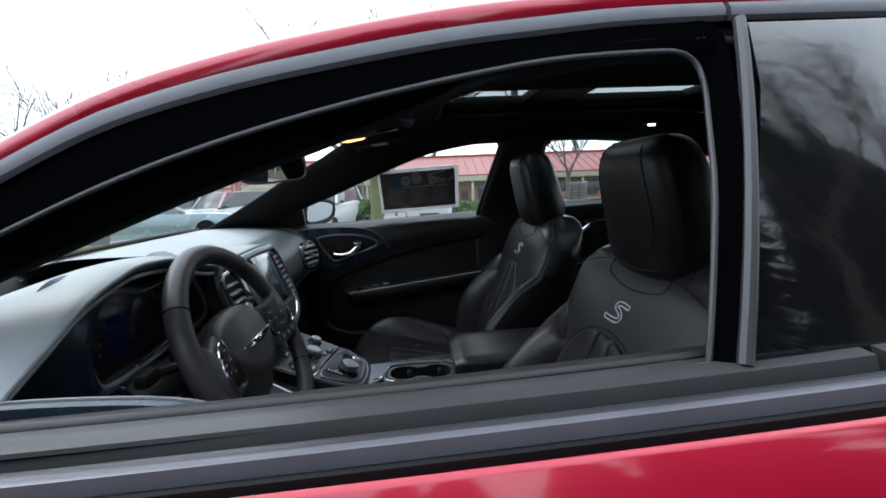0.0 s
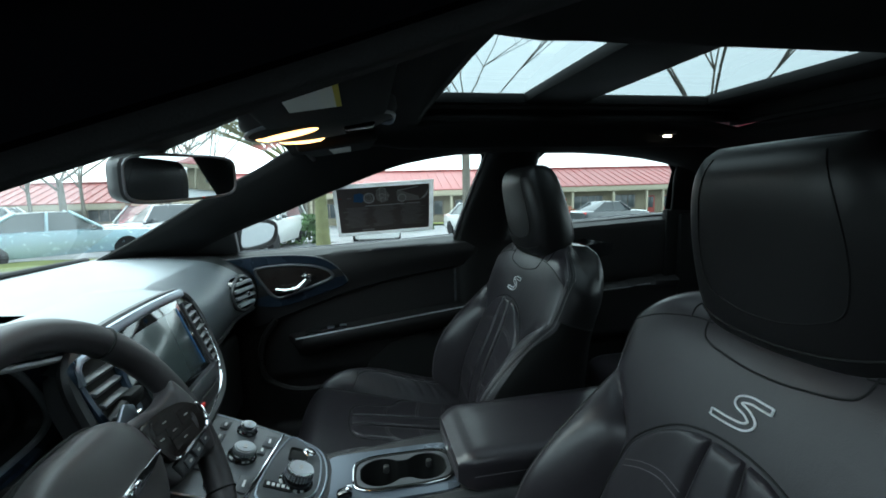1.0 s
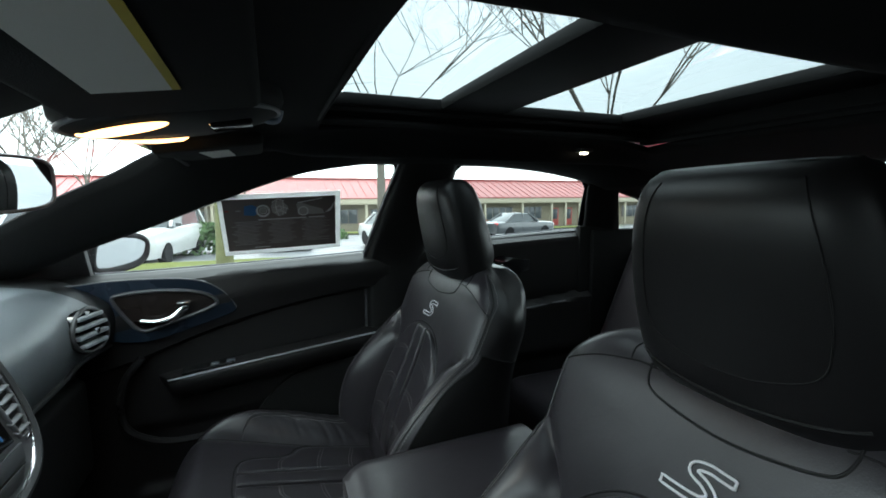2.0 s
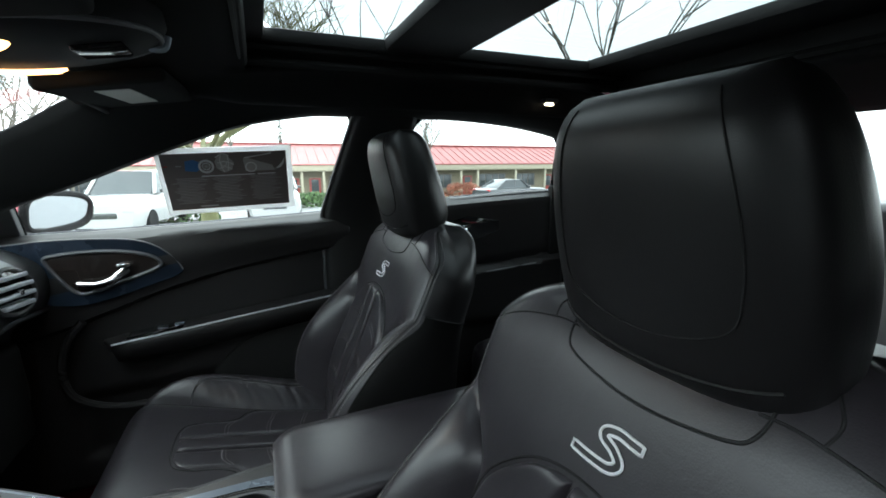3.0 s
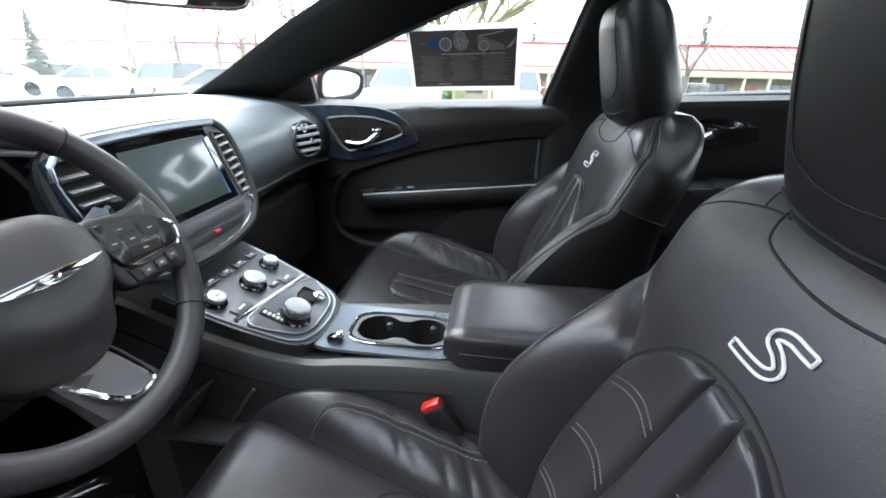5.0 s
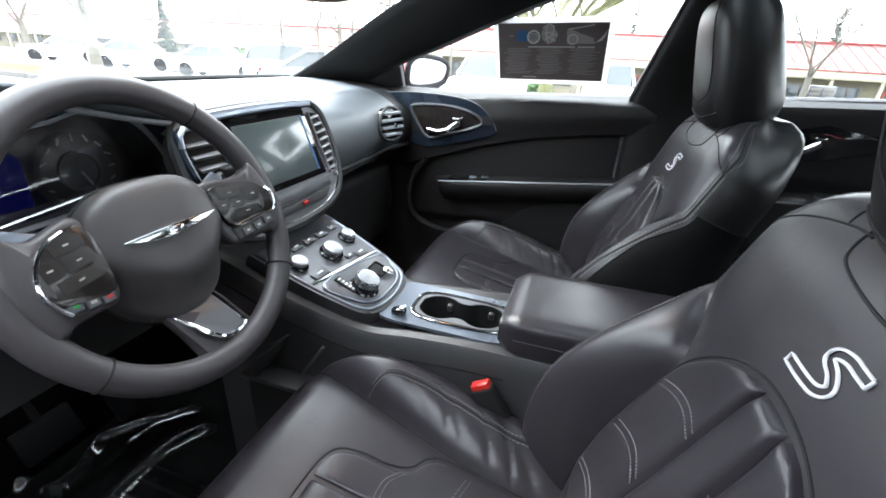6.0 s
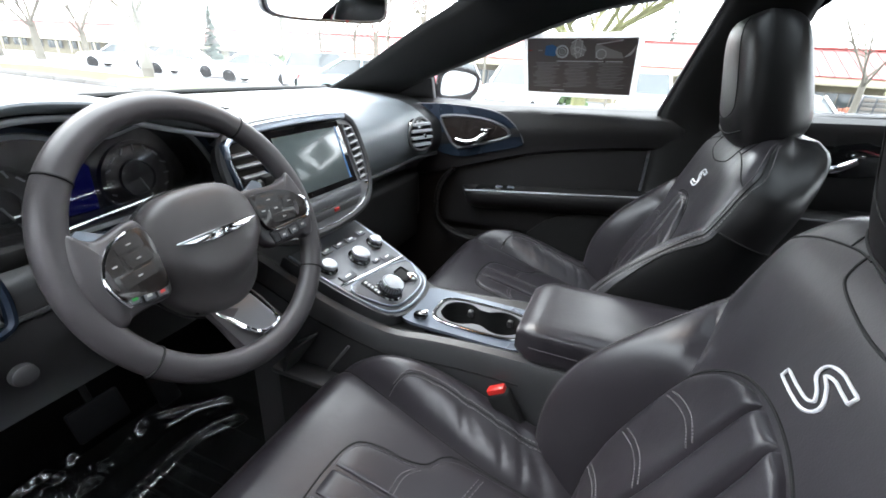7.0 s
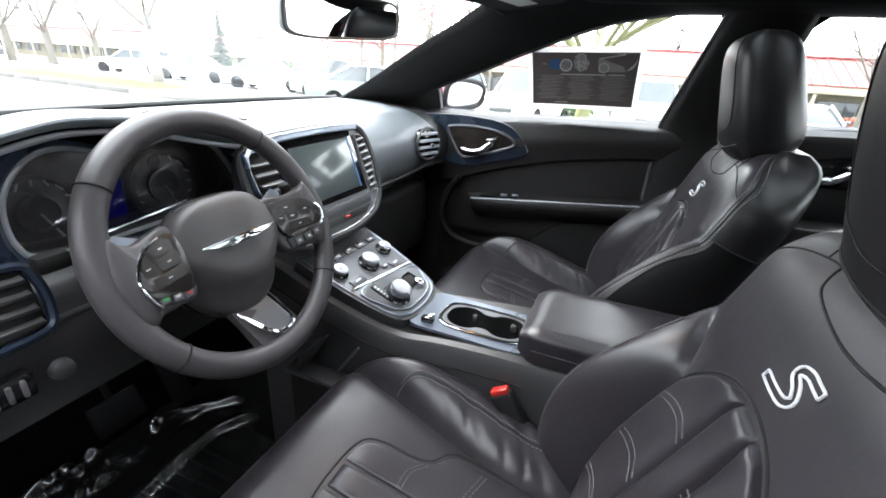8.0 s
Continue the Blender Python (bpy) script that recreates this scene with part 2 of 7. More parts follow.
def box(size, at=(0, 0, 0), r=0.0, seg=2, turn=None, bm=None):
    """A box with rounded edges, turned by a 3x3 or 4x4 matrix and set at its centre."""
    own = bmesh.new()
    bmesh.ops.create_cube(own, size=1)
    bmesh.ops.scale(own, vec=size, verts=own.verts)
    if r:
        bmesh.ops.bevel(own, geom=own.edges[:], offset=r, segments=seg, profile=0.5, affect="EDGES")
    m = Matrix.Translation(at) @ (turn.to_4x4() if turn else Matrix())
    bmesh.ops.transform(own, matrix=m, verts=own.verts)
    if bm is None:
        return own
    me = bpy.data.meshes.new("tmp")
    own.to_mesh(me)
    own.free()
    bm.from_mesh(me)
    bpy.data.meshes.remove(me)
    return bm


def lathe(profile, at, axis, n=32, bm=None):
    """A turned body: profile of (radius, height) along an axis."""
    axis = Vector(axis).normalized()
    u = axis.orthogonal().normalized()
    w = axis.cross(u)
    at = Vector(at)
    rings = [[at + h * axis + max(r, 1e-4) * (math.cos(2 * math.pi * j / n) * u + math.sin(2 * math.pi * j / n) * w) for j in range(n)] for r, h in profile]
    return loft(rings, bm=bm)


def plate(outline, depth, r=0.0, bm=None):
    """A slab: a flat closed outline of points, thickened by the vector depth, with softened rims."""
    own = bmesh.new()
    depth = Vector(depth)
    a = [own.verts.new(Vector(p)) for p in outline]
    b = [own.verts.new(Vector(p) + depth) for p in outline]
    own.faces.new(a)
    own.faces.new(b[::-1])
    for i in range(len(a)):
        j = (i + 1) % len(a)
        own.faces.new((a[i], a[j], b[j], b[i]))
    if r:
        rim = [e for e in own.edges if len({v in a for v in e.verts}) == 1]
        bmesh.ops.bevel(own, geom=rim, offset=r, segments=2, profile=0.5, affect="EDGES")
    if bm is None:
        return own
    me = bpy.data.meshes.new("tmp")
    own.to_mesh(me)
    own.free()
    bm.from_mesh(me)
    bpy.data.meshes.remove(me)
    return bm


def lin(a, b, n):
    return [a + (b - a) * i / (n - 1) for i in range(n)]


def step(a, b, x):
    t = max(0.0, min(1.0, (x - a) / (b - a)))
    return t * t * (3 - 2 * t)


def curve_of(pts):
    """A function through (x, value) pairs, smooth between them."""
    xs, ys = [p[0] for p in pts], [p[1] for p in pts]

    def f(x):
        if x <= xs[0]:
            return ys[0]
        for i in range(len(xs) - 1):
            if x <= xs[i + 1]:
                t = (x - xs[i]) / (xs[i + 1] - xs[i])
                m0 = (ys[i + 1] - ys[max(0, i - 1)]) / (xs[i + 1] - xs[max(0, i - 1)])
                m1 = (ys[min(len(ys) - 1, i + 2)] - ys[i]) / (xs[min(len(xs) - 1, i + 2)] - xs[i])
                h = xs[i + 1] - xs[i]
                return (2 * t**3 - 3 * t**2 + 1) * ys[i] + (t**3 - 2 * t**2 + t) * h * m0 + (3 * t**2 - 2 * t**3) * ys[i + 1] + (t**3 - t**2) * h * m1
        return ys[-1]

    return f

# ---- the car's body: x runs to the rear, +y is the passenger's side ----
def glass_y(z):
    """Half width of the side windows at a height."""
    return 0.765 - 0.40 * (z - 1.05) - 0.45 * max(0.0, z - 1.05) ** 2


# outline of the front side window: top edge and belt
win_top = curve_of([(-0.62, 1.036), (-0.46, 1.108), (-0.30, 1.168), (-0.12, 1.240), (0.057, 1.302), (0.164, 1.323), (0.25, 1.334), (0.335, 1.334)])
belt = curve_of([(-0.80, 1.015), (-0.60, 1.026), (-0.20, 1.036), (0.26, 1.056), (0.70, 1.085), (1.10, 1.105), (1.6, 1.12)])
rear_top = curve_of([(0.50, 1.334), (0.61, 1.337), (0.85, 1.322), (1.045, 1.290), (1.12, 1.262)])


seal_top = curve_of([(-0.46, 1.108), (-0.326, 1.172), (-0.248, 1.211), (-0.162, 1.246), (-0.014, 1.293), (0.153, 1.316), (0.30, 1.323)])
edge_top = curve_of([(-0.80, 0.965), (-0.60, 1.085), (-0.46, 1.158), (-0.326, 1.226), (-0.207, 1.280), (-0.114, 1.310), (-0.012, 1.333), (0.098, 1.348), (0.214, 1.357), (0.335, 1.361), (0.46, 1.361)])
# driver's side: curves placed to fit the camera's view, leaning in above the belt
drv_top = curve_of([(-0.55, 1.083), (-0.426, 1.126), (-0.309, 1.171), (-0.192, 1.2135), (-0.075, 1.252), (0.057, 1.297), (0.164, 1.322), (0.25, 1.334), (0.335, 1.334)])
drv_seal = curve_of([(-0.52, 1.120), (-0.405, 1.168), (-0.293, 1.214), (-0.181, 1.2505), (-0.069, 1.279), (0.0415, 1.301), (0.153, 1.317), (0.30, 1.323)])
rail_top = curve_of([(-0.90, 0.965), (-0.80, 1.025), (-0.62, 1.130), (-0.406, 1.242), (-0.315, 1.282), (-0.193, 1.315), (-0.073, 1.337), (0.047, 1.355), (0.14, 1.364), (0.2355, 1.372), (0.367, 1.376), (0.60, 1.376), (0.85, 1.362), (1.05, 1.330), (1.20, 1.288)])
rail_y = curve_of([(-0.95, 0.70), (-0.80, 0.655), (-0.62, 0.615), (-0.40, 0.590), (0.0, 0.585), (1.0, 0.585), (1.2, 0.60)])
LINES = {
    "inner": (win_top, lambda z: 0.262 + 0.288 * (z - 1.06), 0.032),
    "seal": (seal_top, lambda z: 0.214 + 0.31 * (z - 1.034), 0.05),
    "outer": (lambda x: edge_top(x) - 0.009, lambda z: 0.236 + 0.30 * (z - 1.043), 0.02),
}


def front_opening(side, line="inner", lift=0.0):
    """A closed rim of a front door's window frame, counted from its front lower corner."""
    top, back, r = LINES[line]
    lean = None
    if side > 0 and line != "inner":
        wide = 0.010 if line == "seal" else 0.062
        back = lambda z: LINES["inner"][1](z) + wide
        top = (lambda x: win_top(x) + 0.008) if line == "seal" else top
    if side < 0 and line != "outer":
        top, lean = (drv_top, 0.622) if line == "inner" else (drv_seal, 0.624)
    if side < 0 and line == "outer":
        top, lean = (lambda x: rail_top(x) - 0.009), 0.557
    zt = top(0.27)
    xe = back(zt) - r
    pts = [(x, top(x)) for x in lin(-0.46, xe, 26)]
    a, c, b = pts[-1], (back(zt), top(xe) + 0.002), (back(zt - r), zt - r)
    pts += [((1 - t) ** 2 * a[0] + 2 * t * (1 - t) * c[0] + t * t * b[0], (1 - t) ** 2 * a[1] + 2 * t * (1 - t) * c[1] + t * t * b[1]) for t in lin(0.14, 1, 7)]
    pts += [(back(z), z) for z in lin(zt - r - 0.02, belt(0.25), 9)]
    pts += [(x, belt(x)) for x in lin(back(belt(0.25)) - 0.03, -0.46, 18)]
    mixed_y = lambda i, z: lean + (glass_y(z) - lean) * step(25, 36, i) if lean else glass_y(z)
    return [Vector((x, side * mixed_y(i, z), z)) for i, (x, z) in enumerate(pts)]


def rear_opening(side, line="inner", lift=0.0):
    grow = {"inner": 0.0, "seal": 0.008, "outer": 0.022}[line]
    pts = [(0.455 - grow, belt(0.455)), (0.50 - grow, 1.24), (0.515 - grow, 1.30), (0.545, 1.33 + grow)]
    pts += [(x, rear_top(x) + grow) for x in lin(0.60, 1.03, 10)]
    pts += [(1.06 + grow, 1.265), (1.075 + grow, 1.20), (1.10 + grow, belt(1.1))]
    pts += [(x, belt(x)) for x in lin(1.05, 0.48, 10)]
    rim = [Vector((x, side * glass_y(z), z)) for x, z in pts]
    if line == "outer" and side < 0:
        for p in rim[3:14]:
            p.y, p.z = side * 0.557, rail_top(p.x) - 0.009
    return rim


car = thing("car_body", "red sedan body with black pillars and glass roof", "car body", (0.3, 0, 0), kind="structure")

# edges of the windscreen and of the headliner, for one side
a_edge = [(-0.80, 0.63, 1.045), (-0.66, 0.61, 1.118), (-0.545, 0.585, 1.181), (-0.44, 0.562, 1.238), (-0.335, 0.54, 1.288), (-0.23, 0.515, 1.342)]
h_edge = [(-0.10, 0.49, 1.362), (0.10, 0.475, 1.372), (0.35, 0.465, 1.378), (0.70, 0.455, 1.372), (1.0, 0.45, 1.345), (1.25, 0.45, 1.28)]


rear_edge = lambda x: 1.361 if x < 0.6 else rear_top(x) + 0.024


def rail_rows(side):
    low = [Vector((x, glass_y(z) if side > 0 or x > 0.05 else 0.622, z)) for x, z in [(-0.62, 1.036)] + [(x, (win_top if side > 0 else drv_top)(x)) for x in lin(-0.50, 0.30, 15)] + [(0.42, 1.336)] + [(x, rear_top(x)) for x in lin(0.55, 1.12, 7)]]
    high = smooth_line(a_edge + h_edge, 60)
    rows = []
    for k in range(9):
        t = k / 8
        row = []
        for i, p in enumerate(smooth_line(low, 60)):
            lip = Vector((p.x, p.y - (0.066 if side > 0 else 0.012 + 0.04 * step(0.0, 0.15, p.x)) * step(1.03, 1.10, p.z), p.z))
            q = p.lerp(lip, t * 4) if k < 2 else lip.lerp(high[i], (k - 2) / 6)
            if k == 1:
                q = p.lerp(lip, 0.6)
            bulge = math.sin(math.pi * max(0.0, k - 2) / 6) * 0.014
            q.y -= bulge * 0.6
            q.z -= bulge * 0.35 * step(-0.2, 0.1, q.x)
            row.append(Vector((q.x, side * q.y, q.z)))
        rows.append(row)
    return rows


for side in (-1, 1):
    solid(part("pillar_trim", grid(rail_rows(side)), HEADLINER, car, "black cloth-covered windscreen pillar and roof rail"), 0.012, 0)

    def b_post(u, v, side=side):
        z = 0.50 + 0.86 * v
        front = 0.268 if z < 1.06 else 0.268 + 0.288 * (z - 1.06)
        back = 0.455 + 0.055 * step(1.05, 1.33, z)
        x = front + (back - front) * u
        y = (glass_y(z) if z > 1.05 else 0.765) - 0.03 - 0.028 * math.sin(math.pi * u) ** 0.6
        return Vector((x, side * y, z))

    solid(part("centre_pillar", surface(b_post, lin(0, 1, 11), lin(0, 1, 28)), PLASTIC_DULL, car, "black plastic centre pillar cover"), 0.02, 0)

    part("door_seal", tube([b_post(0, v) + Vector((-0.006, -side * 0.004, 0)) for v in lin(0.05, 0.97, 30)], 0.0075, 8, flat=0.7, up=(0, 1, 0)), PILLAR_SEAL, car, "rubber seal along the centre pillar with painted highlight")

    def c_post(u, v, side=side):
        z = 1.09 + 0.24 * v
        front = 1.10 - 0.055 * step(1.10, 1.30, z) + 0.004
        back = 1.62 - 1.35 * (z - 1.09)
        x = front + (max(back, front + 0.05) - front) * u
        return Vector((x, side * (glass_y(z) - 0.02 - 0.10 * u * (0.4 + v)), z))

    solid(part("rear_pillar", surface(c_post, lin(0, 0.32, 5), lin(0, 1, 10)), HEADLINER, car, "black rear pillar trim"), 0.015, 0)
    part("quarter_pane", surface(c_post, lin(0.32, 1, 6), lin(0, 0.85, 8)), TINT, car, "small tinted quarter window")
    solid(part("rear_rail", surface(c_post, lin(0.32, 1, 6), lin(0.85, 1, 4)), HEADLINER, car), 0.015, 0)

    # corner plate ahead of the front window
    tri = [(-0.63, 1.028), (-0.458, 1.034), (-0.458, 1.110), (-0.53, 1.076)]
    part("corner_plate", plate([Vector((x, side * (glass_y(z) - 0.005), z)) for x, z in tri], (0, side * 0.02, 0), 0.003), PLASTIC, car)

# headliner with its glass-roof hole
HOLE = (0.085, 0.985, 0.315)


def crown(x):
    return 1.352 + 0.048 * step(-0.25, 0.25, x) - 0.10 * step(0.75, 1.45, x)


def lining(u, v):
    x, y = u, v
    w = 0.55 - 0.055 * step(-0.25, 0.3, x)
    z = crown(x) - 0.03 * (abs(y) / w) ** 3
    # a roll beside the glass roof hangs lower than the rest, shaped to fit the camera's view
    roll = math.exp(-(((abs(y) * w / 0.52 - 0.425) / 0.045) ** 2)) * step(-0.10, 0.08, x)
    return Vector((x, y * w / 0.52, z - roll * max(0.0, z - 1.334)))


xs = lin(-0.235, HOLE[0], 9) + lin(HOLE[0] + 0.05, HOLE[1], 19) + lin(HOLE[1] + 0.04, 1.30, 7)
ys = lin(-0.52, -HOLE[2] * 1.05, 16) + lin(-0.28, 0.28, 13) + lin(HOLE[2] * 1.05, 0.52, 16)
in_hole = lambda c: HOLE[0] < c.x < HOLE[1] and abs(c.y) < HOLE[2] * 0.97
headliner = part("ceiling", surface(lining, xs, ys, skip=in_hole), HEADLINER, None, "black cloth car headliner round a glass roof")
tagged(headliner, "black cloth car headliner round a glass roof", "headliner", kind="structure")
solid(headliner, 0.012, 0)

# outer red roof with the same hole
def roof_skin(x, y):
    z = 1.385 + 0.080 * (1 - (abs(y) / (0.56 if y < 0 else 0.61)) ** 2.4) * (0.55 + 0.45 * step(-0.3, 0.2, x)) - 0.03 * step(0.7, 1.3, x) - 0.055 * step(0.05, -0.25, x)
    if y < 0:
        mid = 1.385 + 0.080 * (0.55 + 0.45 * step(-0.3, 0.2, x)) - 0.03 * step(0.7, 1.3, x) - 0.055 * step(0.05, -0.25, x)
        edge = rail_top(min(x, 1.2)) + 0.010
        z = edge + (mid - edge) * (1 - (-y / 0.56) ** 2.0)
    return Vector((x, y * (1.0 - 0.10 * step(0.0, -0.3, x)), z))


roof = part("roof", surface(roof_skin, xs, lin(-0.56, -0.36, 7) + lin(-0.30, 0.30, 13) + lin(0.36, 0.61, 7), skip=lambda c: HOLE[0] - 0.02 < c.x < HOLE[1] + 0.02 and abs(c.y) < 0.355), RED, car, "glossy red roof panel")
solid(roof, 0.008, 1)

# glass roof
sunroof = thing("panoramic_sunroof", "two-panel tinted glass sunroof with black frame", "sunroof", (0.5, 0, 1.43))
for nm, x0, x1 in (("front_pane", 0.085, 0.372), ("rear_pane", 0.480, 1.000)):
    rows = []
    for v in lin(-0.325, 0.325, 9):
        rows.append([Vector((x0 + (0.0 if nm == "rear_pane" else 0.045 * (abs(v) / 0.285) ** 3) + (x1 - x0) * u, v, 1.446 + 0.012 * (1 - (v / 0.3) ** 2))) for u in lin(0, 1, 7)])
    part(nm, grid(rows), ROOFGLASS, sunroof, "tinted glass pane")
for nm, a, b in (("front_bar", 0.06, 0.12), ("cross_bar", 0.345, 0.507), ("rear_bar", 0.855, 1.01)):
    part(nm, box((b - a, 0.66, 0.026), ((a + b) / 2, 0, 1.437), 0.008), PLASTIC_DULL, sunroof)
for side in (-1, 1):
    part("side_bar", box((0.94, 0.06, 0.026), (0.535, side * 0.312, 1.434), 0.008), PLASTIC_DULL, sunroof)
    part("guide_rail", tube([(x, side * 0.30, 1.418) for x in lin(0.09, 0.98, 12)], 0.008), PLASTIC_DULL, sunroof)
rim = [(HOLE[0] - 0.003, y, 1.39) for y in lin(-HOLE[2], HOLE[2], 8)] + [(x, HOLE[2] + 0.004, 1.393) for x in lin(HOLE[0], HOLE[1], 14)]
rim += [(HOLE[1] + 0.006, y, 1.385) for y in lin(HOLE[2], -HOLE[2], 8)] + [(x, -HOLE[2] - 0.004, 1.393) for x in lin(HOLE[1], HOLE[0], 14)]
part("edge_trim", tube(rim, 0.009, closed=True), PLASTIC_DULL, sunroof, "glossy dark rim of the roof opening")
for side in (-1, 1):
    part("well_wall", box((0.92, 0.006, 0.05), (0.535, side * 0.336, 1.415), 0.002), PLASTIC_DULL, sunroof)

for x in (0.078, 0.992):
    part("well_wall", box((0.006, 0.70, 0.085), (x, 0, 1.420), 0.002), PLASTIC_DULL, sunroof)

# windscreen, rear window
def screen_at(u, v):
    lo, hi = Vector((-0.90 - 0.08 * (1 - u * u), 0.66 * u, 1.03 - 0.0 * u)), Vector((-0.245 - 0.03 * (1 - u * u), 0.50 * u, 1.355))
    p = lo.lerp(hi, v)
    p.z += 0.035 * math.sin(math.pi * v)
    return p


windscreen = tagged(part("window_front", surface(screen_at, lin(-1, 1, 15), lin(0, 1, 11)), SCREEN_GLASS), "clear sloping car windscreen", "windscreen", kind="structure")


def rear_at(u, v):
    p = Vector((1.32, 0.47 * u, 1.335)).lerp(Vector((1.86 - 0.06 * (1 - u * u), 0.56 * u, 1.06)), v)
    p.z += 0.03 * math.sin(math.pi * v)
    return p


tagged(part("window_rear", surface(rear_at, lin(-1, 1, 13), lin(0, 1, 9)), TINT), "tinted sloping rear window", "rear window", kind="structure")
for side in (-1, 1):
    part("rear_corner_trim", box((0.12, 0.03, 0.32), (1.135, side * 0.715, 0.965), 0.008), HEADLINER, car)
parcel = part("parcel_shelf", box((0.55, 1.3, 0.03), (1.62, 0, 1.03), 0.01), HEADLINER, car)

# closed lower shell: bonnet, boot, sides under the doors, floor
def bonnet(u, v):
    x = -0.86 - 1.05 * v
    return Vector((x, 0.78 * u * (1 - 0.18 * v * v), 0.955 - 0.225 * v**2.2 - 0.04 * u * u))


solid(part("bonnet", surface(bonnet, lin(-1, 1, 13), lin(0, 1, 13)), RED, car), 0.02)


part("cowl", surface(lambda u, v: Vector((-0.985 + 0.07 * u * u + 0.14 * v, 0.70 * u, 1.022 - 0.075 * v)), lin(-1, 1, 13), lin(0, 1, 4)), RUBBER, car, "black plastic cowl under the windscreen")


def nose(u, v):
    return Vector((-1.91 - 0.12 * math.sin(math.pi * v), 0.78 * 0.82 * u, 0.67 - 0.45 * v - 0.06 * u * u * (1 - v)))


solid(part("front_bumper", surface(nose, lin(-1, 1, 9), lin(0, 1, 7)), RED, car), 0.02)


def boot(u, v):
    x = 1.86 + 0.62 * v
    return Vector((x, 0.72 * u, 1.05 - 0.10 * v**2 - 0.05 * u * u))


solid(part("boot_lid", surface(boot, lin(-1, 1, 9), lin(0, 1, 7)), RED, car), 0.02)
solid(part("rear_bumper", surface(lambda u, v: Vector((2.48 + 0.08 * math.sin(math.pi * v), 0.72 * u, 0.93 - 0.7 * v)), lin(-1, 1, 9), lin(0, 1, 7)), RED, car), 0.02)
for side in (-1, 1):
    def wing(u, v, side=side, a=-1.95, b=-0.66):
        x = a + (b - a) * u
        return Vector((x, side * (0.80 + 0.10 * math.sin(math.pi * min(1, v * 0.9)) - 0.12 * (1 - u) ** 2), 0.97 - 0.27 * (1 - u) ** 2.2 - (0.62 - 0.2 * (1 - u)) * v))

    def arch(c, cx):
        return (c.x - cx) ** 2 + (c.z - 0.33) ** 2 < 0.37**2

    solid(part("front_wing", surface(wing, lin(0, 1, 27), lin(0, 1, 13), skip=lambda c: arch(c, -1.25)), RED, car), 0.02)

    def quarter(u, v, side=side):
        x = 1.12 + 1.36 * u
        return Vector((x, side * (0.80 + 0.09 * math.sin(math.pi * min(1, v * 0.9)) - 0.08 * u * u), 1.10 - 0.1 * u - 0.75 * v))

    solid(part("rear_wing", surface(quarter, lin(0, 1, 27), lin(0, 1, 13), skip=lambda c: arch(c, 1.49)), RED, car), 0.02)
    part("sill", box((1.86, 0.12, 0.16), (0.22, side * 0.82, 0.27), 0.03), RED, car)
    for wx in (-1.25, 1.49):
        wheel = part("wheel", lathe([(0.20, -0.10), (0.29, -0.11), (0.325, -0.08), (0.325, 0.08), (0.29, 0.11), (0.20, 0.10)], (wx, side * 0.80, 0.325), (0, 1, 0)), RUBBER, car, "black tyre")
        part("rim", lathe([(0.21, -0.085), (0.20, 0.07), (0.05, 0.085), (0.01, 0.08)], (wx, side * 0.80, 0.325), (0, side, 0)), SATIN, wheel)
for side in (-1, 1):
    part("rear_side_trim", box((0.75, 0.03, 0.82), (1.50, side * 0.70, 0.70), 0.01), HEADLINER, car)
    part("boot_side", box((0.6, 0.03, 0.6), (2.1, side * 0.68, 0.70), 0.01), CARPET, car)
floor_pan = tagged(part("floor", box((3.2, 1.60, 0.04), (0.45, 0, 0.25), 0.01), CARPET), "black carpeted car floor", "car floor", kind="structure")
firewall = part("footwell_wall", surface(lambda u, v: Vector((-0.86 + 0.12 * v, 0.74 * u, 0.27 + 0.75 * v)), lin(-1, 1, 7), lin(0, 1, 7)), CARPET, car)
solid(firewall, 0.02)
solid(part("rear_bulkhead", surface(lambda u, v: Vector((1.48 - 0.15 * v, 0.74 * u, 0.27 + 0.76 * v)), lin(-1, 1, 5), lin(0, 1, 5)), CARPET, car), 0.02)


# ---- doors ----
crease_z = curve_of([(-0.60, 0.770), (-0.42, 0.790), (-0.30, 0.829), (-0.17, 0.873), (-0.04, 0.908), (0.10, 0.934), (0.241, 0.953), (0.335, 0.960)])


def card_y(x, z):
    """Half width of a front door's inner lining."""
    b = belt(x)
    c = crease_z(x)
    y = 0.735 - 0.020 * step(c - 0.006, c + 0.006, z) 
    y -= 0.012 * math.sin(math.pi * step(c, b, z))
    y += 0.05 * step(b - 0.022, b + 0.004, z)
    pocket = step(0.40, 0.44, z) * (1 - step(0.59, 0.62, z - 0.05 * (x + 0.3)))
    y += 0.02 * pocket * step(-0.42, -0.36, x) * (1 - step(0.0, 0.1, x))
    return y


